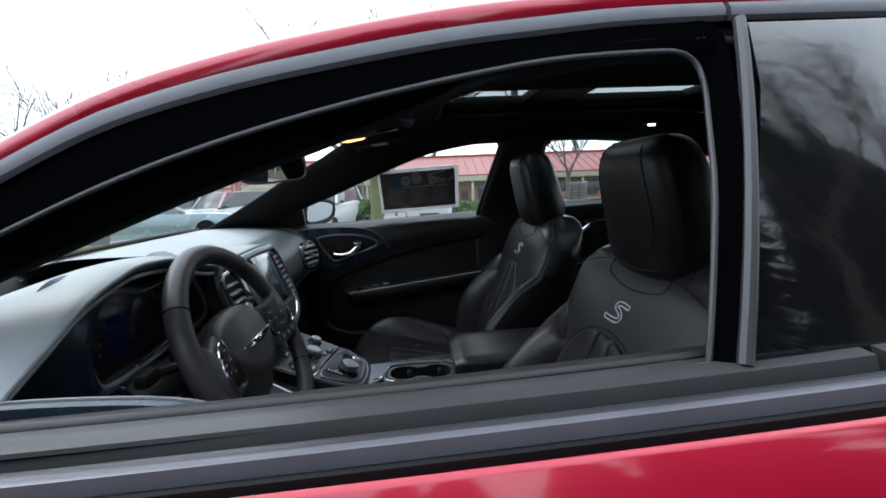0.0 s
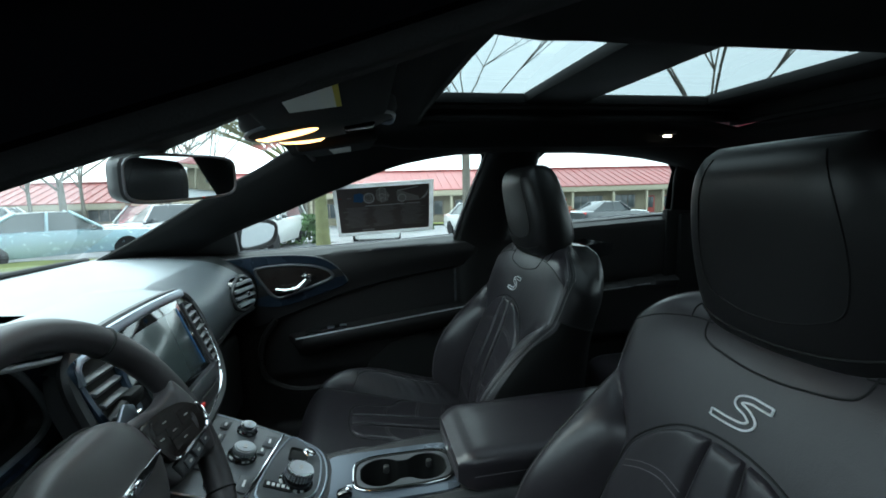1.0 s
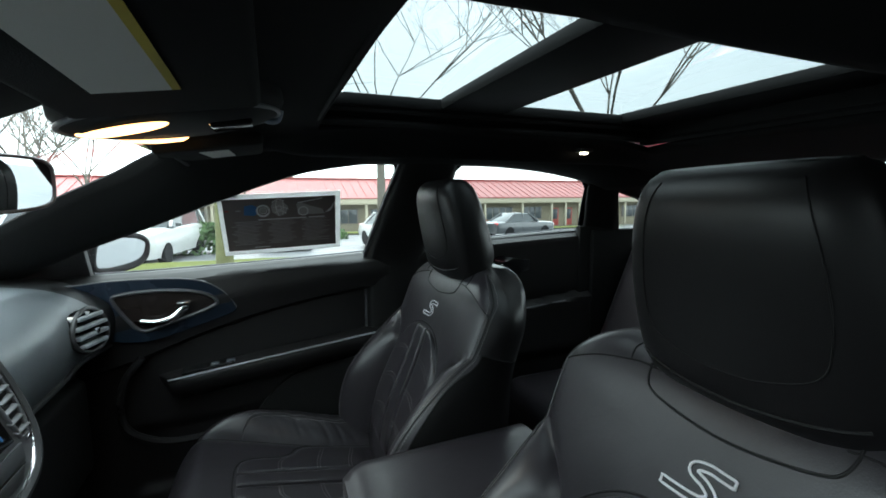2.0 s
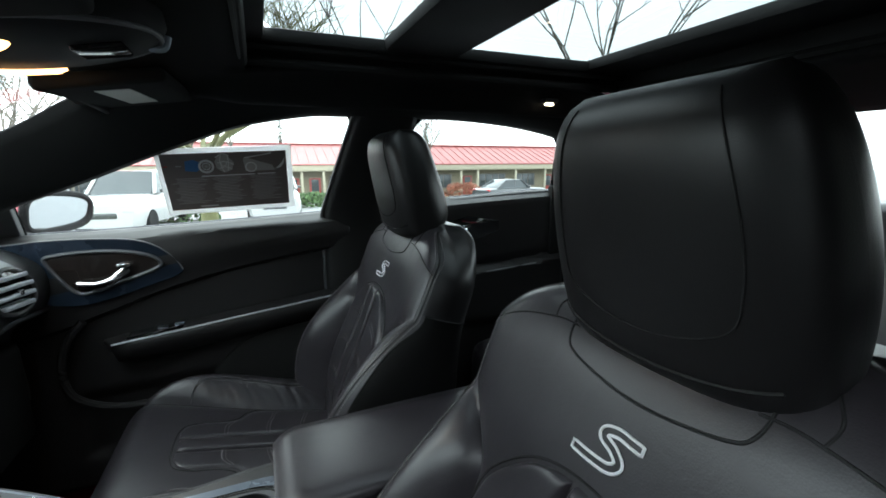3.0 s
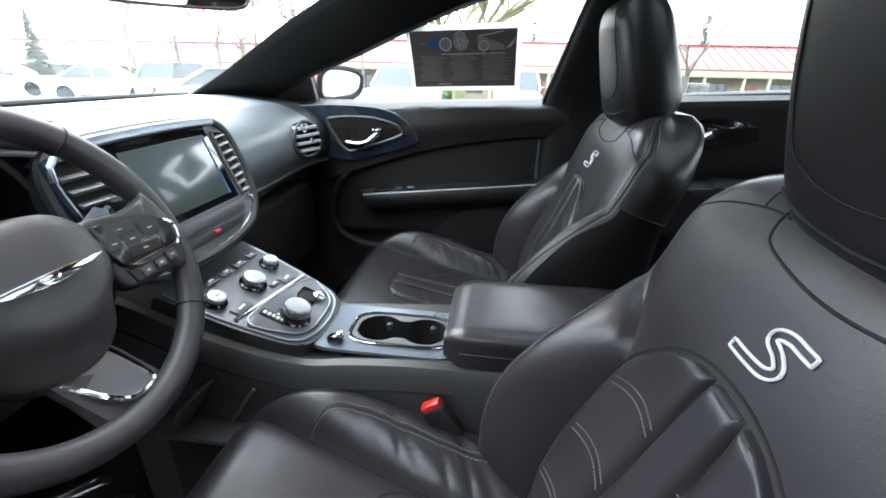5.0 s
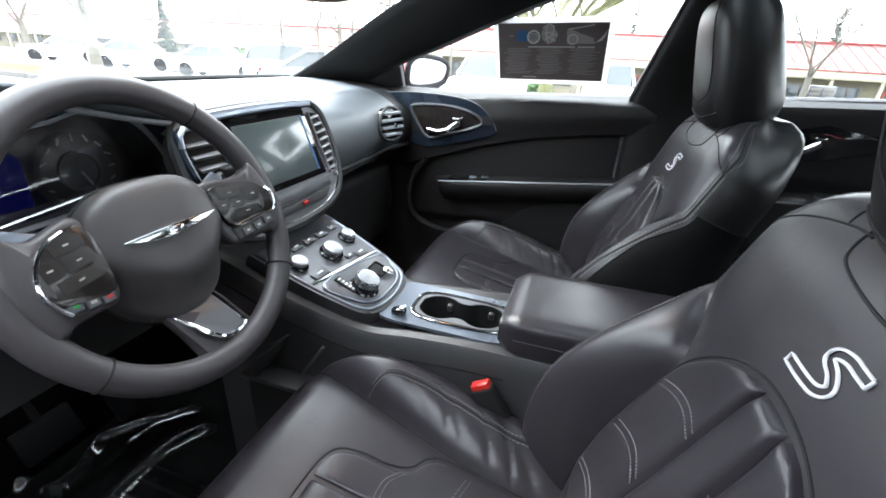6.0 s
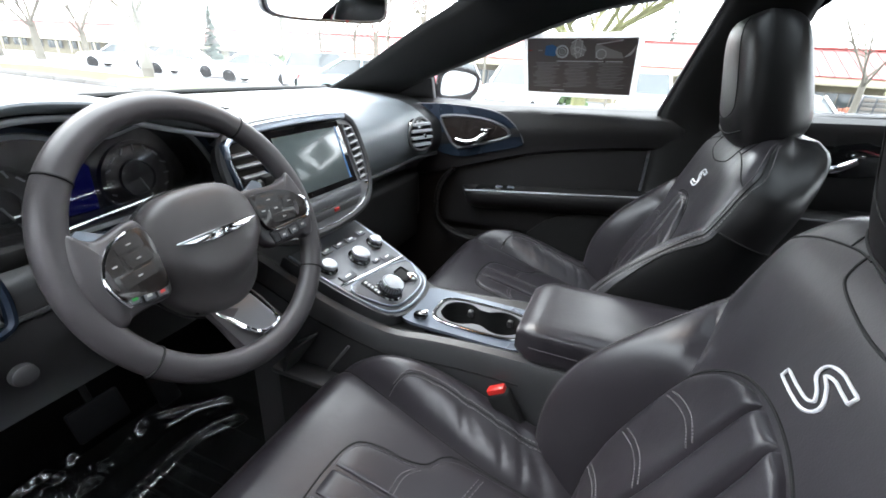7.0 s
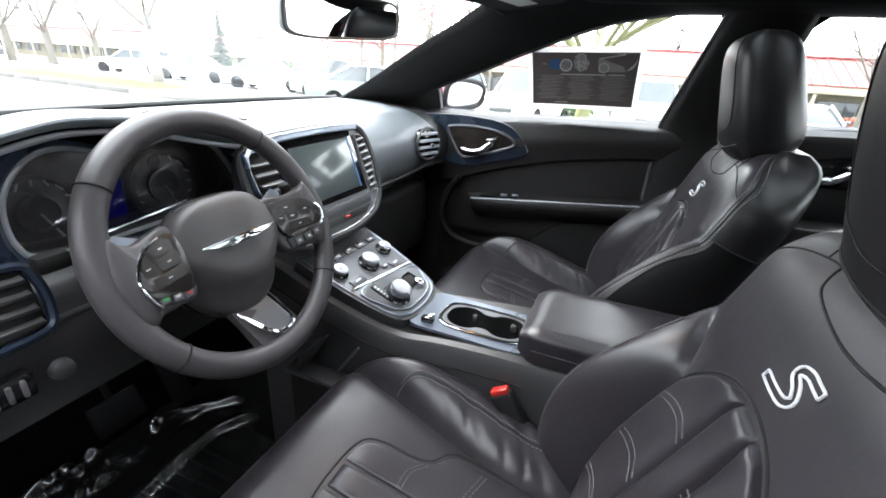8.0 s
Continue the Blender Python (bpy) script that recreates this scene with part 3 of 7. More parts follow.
def door(side, x0, x1, name, label, card, window_open):
    d = thing(name, label, "car door", ((x0 + x1) / 2, side * 0.80, 0.60), group="car doors")
    rows = [[Vector((x, side * card(x, z), z)) for x in lin(x0, x1, 60)] for z in [0.34 + (belt(x1) - 0.34) * i / 69 for i in range(70)]]
    for j, x in enumerate(lin(x0, x1, 60)):
        c = crease_z(x) if card is card_y else 0.85
        for i in range(70):
            z = 0.34 + (c - 0.006 - 0.34) * i / 43 if i < 44 else c + 0.006 + (belt(x) - c - 0.006) * (i - 44) / 25
            rows[i][j] = Vector((x, side * card(x, z), z))
    solid(part("inner_lining", grid(rows), DOORTRIM, d, "soft black moulded door lining"), 0.01, 0)

    def skin(u, v):
        x = x0 + (x1 - x0) * u
        z = belt(x) - 0.012 - (belt(x) - 0.352) * v
        return Vector((x, side * (0.846 + 0.046 * (1 - (1 - v) ** 12) + 0.018 * math.sin(math.pi * v) - 0.03 * v**3), z))

    solid(part("outer_skin", surface(skin, lin(0, 1, 25), [t**1.6 for t in lin(0, 1, 27)]), RED, d, "glossy red painted door skin"), 0.006, 0)
    # belt: inner flat ledge, rubber strip, outer moulding
    low_belt = (("sill_ledge", 0.782, -0.004, 0.040, 0.016, PLASTIC), ("window_slot", 0.806, -0.013, 0.012, 0.014, RUBBER), ("window_strip", 0.817, -0.006, 0.012, 0.012, SEAL), ("belt_moulding", 0.829, -0.004, 0.011, 0.014, MOULDING), ("skin_gap", 0.838, -0.016, 0.010, 0.018, RUBBER))
    for nm, y, dz, wd, h, mat in low_belt:
        path = [Vector((x, side * y, belt(x) + dz)) for x in lin(x0, x1, 22)]
        rings = [[p + Vector((0, sy * wd / 2, sz * h / 2)) for sy, sz in ((-1, -0.6), (-0.8, 0.9), (-0.2, 1), (0.7, 0.8), (1, 0.2), (1, -1), (-1, -1))] for p in path]
        part(nm, loft(rings), mat, d)
    part("waist_gap", box((x1 - x0 - 0.004, 0.02, 0.02), ((x0 + x1) / 2, side * 0.830, (belt(x0) + belt(x1)) / 2 - 0.028), 0.002, turn=pose(0, 0, 0, 0, -math.degrees(math.atan2(belt(x1) - belt(x0), x1 - x0)), 0)), RUBBER, d)
    return d


def rail_at(x, side):
    """A point of the line where the doors meet the roof rail."""
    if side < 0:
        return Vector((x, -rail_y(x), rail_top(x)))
    z = edge_top(x) if x < 0.45 else rear_edge(x)
    return Vector((x, glass_y(z) + 0.030, z))


def door_frame(d, side, rim_fn):
    """The window frame of a door: seal, black frame and grey outer moulding."""
    rim_in, rim_mid = rim_fn(side, "inner"), rim_fn(side, "outer")
    out = Vector((0, side, 0))
    rim_seal = rim_fn(side, "seal")
    part("window_seal", tube([p + out * 0.014 for p in rim_seal], 0.0028, closed=True), SEAL, d, "grey rubber window seal")
    bm = bmesh.new()
    rows = [[p + out * a for p in r] for r, a in ((rim_in, -0.004), (rim_in, 0.006), (rim_seal, 0.012), (rim_mid, 0.030), (rim_mid, -0.004))]
    grid(rows, closed_u=True, closed_v=True, bm=bm)
    part("window_frame", bm, FRAME_BLACK, d, "black window frame")


front_left = door(-1, -0.66, 0.335, "front_door", "red front door with black lining and lowered window", card_y, True)
front_right = door(1, -0.66, 0.335, "front_door", "closed front door with black lining, chrome handle and armrest", card_y, False)
for d, side in ((front_left, -1), (front_right, 1)):
    door_frame(d, side, front_opening)
    top = [rail_at(x, side) for x in lin(-0.62, 0.352, 30)]
    part("frame_moulding", tube(top, 0.012, 8, flat=0.55, up=(0, side, 0.45)), MOULDING, d, "grey metal window moulding")


def rear_card(x, z):
    b = belt(x)
    y = 0.735 + 0.05 * step(b - 0.022, b + 0.004, z) - 0.02 * step(0.82, 0.9, z)
    y -= 0.05 * step(0.62, 0.68, z) * (1 - step(0.80, 0.82, z - 0.08 * (x - 0.4))) * step(0.44, 0.52, x)
    return y


rear_left = door(-1, 0.345, 1.12, "rear_door", "red rear door with dark wet window", rear_card, False)
rear_right = door(1, 0.345, 1.12, "rear_door", "closed rear door with black lining", rear_card, False)
for d, side in ((rear_left, -1), (rear_right, 1)):
    door_frame(d, side, rear_opening)
    top = [rail_at(x, side) for x in lin(0.358, 1.12, 24)]
    part("frame_moulding", tube(top, 0.012, 8, flat=0.55, up=(0, side, 0.45)), MOULDING, d)
    pane = bmesh.new()
    pane.faces.new([pane.verts.new(p + Vector((0, side * 0.004, 0))) for p in rear_opening(side)])
    bmesh.ops.triangulate(pane, faces=pane.faces)
    part("pane", pane, TINT, d, "tinted rear side window")
    # black outer cover of the centre pillar
    ahead = 0.246 if side < 0 else 0.284
    post = [(ahead, belt(0.25) - 0.005), (0.455, belt(0.455) - 0.005), (0.512, 1.29), (0.50, 1.352), (max(0.345, ahead + 0.085), 1.350), (ahead + 0.066 if side > 0 else 0.330, 1.28)]
    part("pillar_cover", plate([Vector((x, side * (glass_y(z) + 0.018), z)) for x, z in post], (0, side * 0.008, 0), 0.002), DARKGLASS, d, "gloss black wet pillar cover")
    strip = [(ahead - 0.006 + 0.097 * t, belt(0.3) + (1.352 - belt(0.3)) * t) for t in lin(0, 1, 8)]
    part("pillar_strip", tube([Vector((x, side * (glass_y(z) + 0.028), z)) for x, z in strip], 0.006), SEAL, d)
pane = bmesh.new()
pane.faces.new([pane.verts.new(p + Vector((0, 0.006, 0))) for p in front_opening(1)])
bmesh.ops.triangulate(pane, faces=pane.faces)
part("pane", pane, GLASS, front_right, "clear raised window")
# red rail above the doors
for side in (-1, 1):
    line = [Vector((-0.98, side * 0.775, 0.935)), Vector((-0.84, side * 0.755, 0.985))]
    up_, thick = (0.034, 0.0205) if side > 0 else (0.0185, 0.0215)
    line += [rail_at(x, side) + Vector((0, -0.028 * side, up_)) for x in lin(-0.72, 1.15, 36)] + [Vector((1.6, side * 0.66, 1.19)), Vector((1.86, side * 0.68, 1.06))]
    gut = [[Vector((p.x, side * (abs(p.y) - 0.028), p.z - 0.028 - up_)) for p in line], [Vector((p.x, side * (abs(p.y) + 0.006), p.z - 0.008 - up_)) for p in line], [Vector((p.x, side * (abs(p.y) - 0.010), p.z - 0.85 * thick)) for p in line], [Vector((p.x, side * (abs(p.y) - 0.06), p.z - 0.7 * thick)) for p in line]]
    part("roof_gutter", grid(gut), RUBBER, car, "black seal under the roof rail")
    part("roof_rail", tube(smooth_line(line, 60), thick, 10), RED, car, "glossy red roof rail")


# ---- inner trim of the passenger's door ----
def on_door(x, z, off=0.0, side=1, card=card_y):
    return Vector((x, side * (card(x, z) - off), z))


trim = [(p[0], p[1]) for p in smooth_line([(x, z, 0) for x, z in [(-0.60, 1.012), (-0.49, 1.020), (-0.40, 1.026), (-0.313, 1.026), (-0.228, 1.020), (-0.176, 1.004), (-0.136, 0.972), (-0.114, 0.936), (-0.119, 0.919), (-0.184, 0.898), (-0.305, 0.864), (-0.367, 0.862), (-0.42, 0.876), (-0.47, 0.915), (-0.54, 0.975)]], 56, closed=True)]
for d, side in ((front_right, 1), (front_left, -1)):
    part("handle_surround", plate([Vector((x, side * 0.713, z)) for x, z in trim], (0, side * -0.014, 0), 0.004), NAVY, d, "dark blue satin trim panel")
    cup = [(p[0], p[1]) for p in smooth_line([(x, z, 0) for x, z in [(-0.398, 0.978), (-0.373, 0.991), (-0.297, 0.995), (-0.228, 0.989), (-0.178, 0.973), (-0.160, 0.955), (-0.171, 0.941), (-0.236, 0.917), (-0.316, 0.892), (-0.344, 0.895), (-0.368, 0.923)]], 48, closed=True)]
    part("handle_cup", plate([Vector((x, side * 0.6995, z)) for x, z in cup], (0, side * -0.0025, 0), 0.001), BROWN, d, "dark glossy handle recess")
    part("cup_rim", tube([Vector((x, side * 0.6965, z)) for x, z in cup], 0.0050, closed=True, up=(0, 1, 0)), SATIN_DARK, d)
    part("trim_edge", tube([Vector((x, side * 0.700, z)) for x, z in trim[2:28]], 0.0020, up=(0, 1, 0)), GREYTRIM, d, "thin bright trim edge")
    lever = part("pull_handle", tube(smooth_line([Vector((-0.335, side * 0.684, 0.917)), Vector((-0.30, side * 0.676, 0.914)), Vector((-0.265, side * 0.676, 0.922)), Vector((-0.245, side * 0.682, 0.938)), Vector((-0.232, side * 0.69, 0.946))], 20), 0.0075, 10, flat=1.3), CHROME, d, "chrome door pull lever")
    part("lock_knob", box((0.030, 0.014, 0.010), (-0.238, side * 0.688, 0.957), 0.003), CHROME, d)
    arm_rings = []
    for x in [-0.315, -0.312, -0.300, -0.28] + lin(-0.25, 0.32, 12):
        k = (0.25 + 0.75 * step(-0.318, -0.27, x)) if x > -0.314 else 0.2
        zt = 0.757 + 0.115 * (x + 0.29)
        arm_rings.append([Vector((x, side * (0.738 - (0.738 - a_) * k), zt + b_ * k)) for a_, b_ in ((0.738, 0.004), (0.685, 0.002), (0.672, -0.002), (0.666, -0.010), (0.668, -0.030), (0.685, -0.060), (0.738, -0.085))])
    rest_ = part("armrest", loft(arm_rings), DOORTRIM, d, "padded armrest ledge", angle=60)
    part("armrest_trim", tube([Vector((x, side * 0.669, 0.7555 + 0.115 * (x + 0.29))) for x in lin(-0.285, 0.31, 20)], 0.0028), PALE_TRIM, rest_, "pale bright edge of the armrest")
    part("switch_panel", box((0.13, 0.05, 0.006), (-0.19, side * 0.703, 0.7715), 0.002, turn=pose(0, 0, 0, 0, -6.5, 0)), GLOSSY, d)
    for k in range(2):
        part("window_switch", box((0.022, 0.016, 0.006), (-0.175 + 0.04 * k, side * 0.70, 0.777 + 0.0045 * k), 0.002), SATIN, d)
    lip = smooth_line([Vector((-0.345, side * 0.705, 0.815)), Vector((-0.385, side * 0.702, 0.765)), Vector((-0.402, side * 0.70, 0.69)), Vector((-0.385, side * 0.697, 0.62)), Vector((-0.30, side * 0.692, 0.578)), Vector((-0.18, side * 0.69, 0.580)), Vector((-0.075, side * 0.692, 0.606))], 30)
    part("pocket_lip", tube(lip, 0.010), DOORTRIM, d, "bright lip of the door pocket")
    grille = [(p[0], p[1]) for p in smooth_line([(x, z, 0) for x, z in [(-0.075, 0.606), (-0.035, 0.655), (0.02, 0.700), (0.10, 0.722), (0.20, 0.735), (0.30, 0.735), (0.315, 0.60), (0.30, 0.45), (0.02, 0.45), (-0.10, 0.52)]], 40, closed=True)]
    part("speaker_panel", plate([Vector((x, side * 0.722, z)) for x, z in grille], (0, side * -0.012, 0), 0.005), PLASTIC_DULL, d)
    crease = [on_door(x, crease_z(x) - 0.0055, 0.0005, side) for x in lin(-0.40, 0.32, 40)]
    part("lining_seam", tube(crease, 0.0022), SEAM, d)
for d, side in ((rear_right, 1), (rear_left, -1)):
    part("handle_surround", plate([Vector((x, side * 0.716, z)) for x, z in [(0.56, 0.99), (0.74, 1.03), (0.86, 1.01), (0.86, 0.97), (0.74, 0.94), (0.60, 0.93)]], (0, side * -0.01, 0), 0.004), GLOSSY, d)
    part("pull_handle", tube(smooth_line([Vector((0.64, side * 0.70, 0.955)), Vector((0.69, side * 0.69, 0.96)), Vector((0.73, side * 0.695, 0.985))], 12), 0.0075, flat=1.3), CHROME, d, "chrome door pull lever")
    part("lock_knob", box((0.030, 0.014, 0.010), (0.728, side * 0.698, 0.997), 0.003), CHROME, d)
    part("armrest_trim", tube([on_door(x, 0.802 + 0.08 * (x - 0.4), -0.0, side, rear_card) for x in lin(0.52, 1.0, 16)], 0.0045, flat=0.7), GREYTRIM, d)

# ---- front seats ----
RECLINE = radians(19)
BACK_N = Vector((-math.cos(RECLINE), 0, math.sin(RECLINE)))
BACK_U = Vector((math.sin(RECLINE), 0, math.cos(RECLINE)))
BACK_O = Vector((0.35, 0, 0.96))
SEAT_Y = -0.365
S_LOW, S_TOP = -0.50, 0.140
back_w = curve_of([(-0.50, 0.235), (-0.40, 0.258), (-0.30, 0.274), (-0.18, 0.272), (-0.06, 0.262), (0.0, 0.264), (0.03, 0.263), (0.055, 0.254), (0.088, 0.222), (0.11, 0.186), (0.128, 0.142), (0.140, 0.105)])
bolster_h = curve_of([(-0.50, 0.080), (-0.40, 0.094), (-0.33, 0.095), (-0.25, 0.087), (-0.18, 0.068), (-0.108, 0.036), (-0.065, 0.013), (-0.045, 0.0), (0.128, 0.0)])
bolster_root = curve_of([(-0.50, 0.160), (-0.35, 0.163), (-0.20, 0.159), (-0.125, 0.157), (-0.096, 0.176), (-0.05, 0.222), (0.0, 0.235)])
belly = curve_of([(-0.50, -0.03), (-0.40, 0.005), (-0.28, 0.018), (-0.15, 0.008), (0.0, 0.0), (0.06, -0.004), (0.10, -0.014), (0.140, -0.034)])


def back_front(y, s):
    """How far the backrest's front stands ahead of the plane through the emblem."""
    a, root = abs(y), bolster_root(s)
    t = max(0.0, min(1.0, (a - root) / (0.242 - root)))
    return belly(s) + bolster_h(s) * math.sin(1.5708 * t) ** 0.85 - 0.005 * math.exp(-(((a - root) / 0.006) ** 2)) * (1 - step(-0.07, -0.03, s))


def back_at(y, s, lift=0.0, yc=SEAT_Y):
    w = back_w(s)
    r = max(0.0, 1 - min(1.0, abs(y) / w) ** 12) ** 0.5
    end = max(0.0, 1 - (max(0.0, s - 0.085) / 0.0435) ** 2.4) ** 0.5
    d = -0.065 + (0.065 + back_front(y, s)) * r * (0.35 + 0.65 * end) + lift
    return BACK_O + Vector((0, yc + y, 0)) + BACK_U * s + BACK_N * d


def back_rear(y, s, yc=SEAT_Y):
    w = back_w(s)
    r = max(0.0, 1 - min(1.0, abs(y) / w) ** 12) ** 0.5
    end = max(0.0, 1 - (max(0.0, s - 0.112) / 0.0285) ** 2.4) ** 0.5
    return BACK_O + Vector((0, yc + y * (1 + 0.4 * r * max(0.0, 0.258 / w - 1) * step(0.03, 0.06, s)), 0)) + BACK_U * (s + 0.010 * step(0.02, 0.11, s) * r) + BACK_N * (-0.065 - (0.056 + 0.054 * step(0.0, -0.3, s)) * r * (0.45 + 0.55 * end))


crest_y = curve_of([(-0.46, 0.222), (-0.39, 0.230), (-0.32, 0.236), (-0.25, 0.237), (-0.11, 0.237), (-0.048, 0.241), (0.02, 0.244), (0.058, 0.238), (0.084, 0.216), (0.104, 0.186), (0.122, 0.146), (0.135, 0.110)])


def seam_line(fn, pts, n, r, mat, parent, name="seam", lift=0.0015, label=""):
    path = [fn(p[0], p[1], lift) for p in smooth_line([(a, b, 0) for a, b in pts], n)]
    return part(name, tube(path, r, 6), mat, parent, label)


def dashes(fn, pts, parent, count, mat=STITCH, r=0.0011, lift=0.002, name="stitching"):
    line = smooth_line([(a, b, 0) for a, b in pts], count * 3 + 1)
    bm = bmesh.new()
    for i in range(count):
        tube([fn(p[0], p[1], lift) for p in line[3 * i : 3 * i + 3]], r, 5, bm=bm)
    return part(name, bm, mat, parent)


def pillow(fn, corners, parent, name, h=0.010, n=16, mat=None, sink=0.003):
    """A padded panel between four curves, each a function of 0..1: it swells in its middle and dips at its rim."""
    low, high = corners
    rows = []
    for v in lin(0, 1, n):
        row = []
        for u in lin(0, 1, n):
            a, b = low(u), high(u)
            y, s = a[0] + (b[0] - a[0]) * v, a[1] + (b[1] - a[1]) * v
            e = (max(0.0, 1 - (2 * u - 1) ** 8) * max(0.0, 1 - (2 * v - 1) ** 8)) ** 0.5
            row.append(fn(y, s, -sink + (h + sink) * e))
        rows.append(row)
    return part(name, grid(rows), mat or LEATHER, parent)


def between(*pts):
    line = smooth_line([(a, b, 0) for a, b in pts], 41)
    return lambda u: line[min(40, round(u * 40))]


cush_w = curve_of([(-0.285, 0.150), (-0.265, 0.195), (-0.235, 0.230), (-0.19, 0.258), (-0.12, 0.282), (0.0, 0.290), (0.24, 0.282)])
cush_seam = curve_of([(-0.25, 0.205), (-0.197, 0.196), (-0.13, 0.184), (-0.05, 0.168), (0.03, 0.152), (0.10, 0.142), (0.24, 0.138)])
cush_h = curve_of([(-0.24, 0.0), (-0.19, 0.022), (-0.14, 0.045), (-0.08, 0.058), (0.0, 0.056), (0.10, 0.046), (0.24, 0.040)])


def cushion_at(y, x, lift=0.0, yc=SEAT_Y):
    """Top of the seat cushion; x from its front edge to the rear."""
    a, root, w = abs(y), cush_seam(x), cush_w(x)
    z = 0.617 - 0.20 * (x + 0.1)
    t = max(0.0, min(1.0, (a - root) / (0.226 - root)))
    z += cush_h(x) * math.sin(1.5708 * t) ** 0.9
    z -= 0.005 * math.exp(-(((a - root) / 0.006) ** 2)) * step(-0.23, -0.19, x)
    z -= 0.0030 * max(0.0, 1 - 3.2 * abs(noise.noise(Vector((x * 30 + a * 18, a * 7, 2.0))))) * step(root, root + 0.015, a) * (1 - step(0.215, 0.24, a)) * step(-0.09, -0.03, x)
    out = max(0.0, (a - (w - 0.068)) / 0.068)
    z -= 0.13 * out**2.6
    nose_ = max(0.0, (-0.180 - x) / 0.10)
    z -= 0.16 * nose_**2.5
    return Vector((x, yc + y, z + lift))


def columns(root, w, n=13, m=26):
    """Places across a seat, with one always on the crease beside each bolster."""
    side = [root + (w - root) * math.sin(math.pi / 2 * i / m) for i in range(1, m + 1)]
    return [-a for a in reversed(side)] + lin(-root, root, 2 * n + 1) + side


def build_seat():
    seat = thing("car_seat", "black leather bucket seat with stitched panels and letter-shaped silver emblem", "car seat", (0.05, SEAT_Y, 0.27), group="front seats")
    rows = []
    for s in [S_LOW + (S_TOP - S_LOW) * i / 70 for i in range(71)]:
        w = back_w(s)
        fr = [back_at(y, s) for y in columns(min(bolster_root(s), 0.8 * w), w)]
        rr = [back_rear(w * math.sin(a), s) for a in lin(math.pi / 2, -math.pi / 2, 17)][1:-1]
        rows.append(fr + rr)
    back = part("backrest", loft(rows), LEATHER, seat, "black leather backrest with tall side bolsters", angle=60)
    # the flanks and the rear below the shoulders are covered in dull vinyl; the upper flanks imitate shade with darker
    # leather
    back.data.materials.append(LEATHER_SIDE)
    back.data.materials.append(LEATHER_SHADED)
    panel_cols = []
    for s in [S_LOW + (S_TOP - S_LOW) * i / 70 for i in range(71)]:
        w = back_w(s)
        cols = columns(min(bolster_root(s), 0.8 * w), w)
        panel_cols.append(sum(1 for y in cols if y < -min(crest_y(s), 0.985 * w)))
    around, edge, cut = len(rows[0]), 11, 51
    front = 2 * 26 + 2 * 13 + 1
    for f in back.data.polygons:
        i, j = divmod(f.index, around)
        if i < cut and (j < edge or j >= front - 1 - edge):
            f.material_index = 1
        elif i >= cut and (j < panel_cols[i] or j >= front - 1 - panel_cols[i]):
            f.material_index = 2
    part("flank_seam", tube(rows[cut][front - 1 - edge:] + rows[cut][:edge + 1], 0.0016, 6), SEAM, back)
    for col in (edge, front - 1 - edge):
        part("flank_seam", tube([rows[i][col] for i in range(8, cut + 1)], 0.0016, 6), SEAM, back)
    # arch-shaped stitched insert, split into padded panels
    top_in = [(0.046, -0.050), (0.083, -0.066), (0.120, -0.098), (0.140, -0.130), (0.150, -0.20), (0.150, -0.38)]
    for sg in (-1, 1):
        inner = between((sg * 0.025, -0.046), (sg * 0.029, -0.12), (sg * 0.032, -0.38))
        pillow(back_at, (inner, between(*[(sg * a, b) for a, b in top_in])), back, "insert_panel", 0.009, 26)
    pillow(back_at, (between((-0.021, -0.046), (-0.026, -0.12), (-0.028, -0.38)), between((0.021, -0.046), (0.026, -0.12), (0.028, -0.38))), back, "insert_panel", 0.010, 22)
    arch = [(-0.155, -0.40), (-0.155, -0.20), (-0.145, -0.130), (-0.124, -0.094), (-0.085, -0.061), (-0.045, -0.045), (0, -0.040), (0.045, -0.045), (0.085, -0.061), (0.124, -0.094), (0.145, -0.130), (0.155, -0.20), (0.155, -0.40)]
    seam_line(back_at, arch, 90, 0.0016, SEAM, back, "insert_seam", lift=0.0)
    for sg in (-1, 1):
        for s0 in (-0.121, -0.200, -0.282):
            for ds in (0.0035, -0.0055):
                dashes(back_at, [(sg * 0.032, s0 + ds - 0.004), (sg * 0.064, s0 + ds), (sg * 0.097, s0 + ds - 0.008), (sg * 0.128, s0 + ds - 0.023)], back, 26, r=0.0009, lift=0.0090)
        # long seam with twin stitching on the bolster's crest
        bol = [(sg * 0.146, 0.122), (sg * 0.186, 0.104), (sg * 0.216, 0.084), (sg * 0.238, 0.058), (sg * 0.244, 0.020), (sg * 0.241, -0.048), (sg * 0.237, -0.11), (sg * 0.236, -0.18), (sg * 0.237, -0.25), (sg * 0.236, -0.32), (sg * 0.230, -0.39), (sg * 0.222, -0.46)]
        seam_line(back_at, bol, 84, 0.0016, SEAM, back, "bolster_seam", lift=0.0)
        for off in (-0.005, 0.005):
            dashes(back_at, [(a + off, b) for a, b in bol], back, 124, r=0.0010, lift=0.0008)
        seam_line(back_at, [(sg * 0.246, 0.040), (sg * 0.205, 0.059), (sg * 0.168, 0.072), (sg * 0.117, 0.082), (sg * 0.088, 0.082)], 36, 0.0012, SEAM, back, "shoulder_seam", lift=0.0)
        seam_line(back_at, [(sg * 0.125, 0.080), (sg * 0.128, 0.096), (sg * 0.118, 0.112)], 12, 0.0012, SEAM, back, "shoulder_seam", lift=0.0)
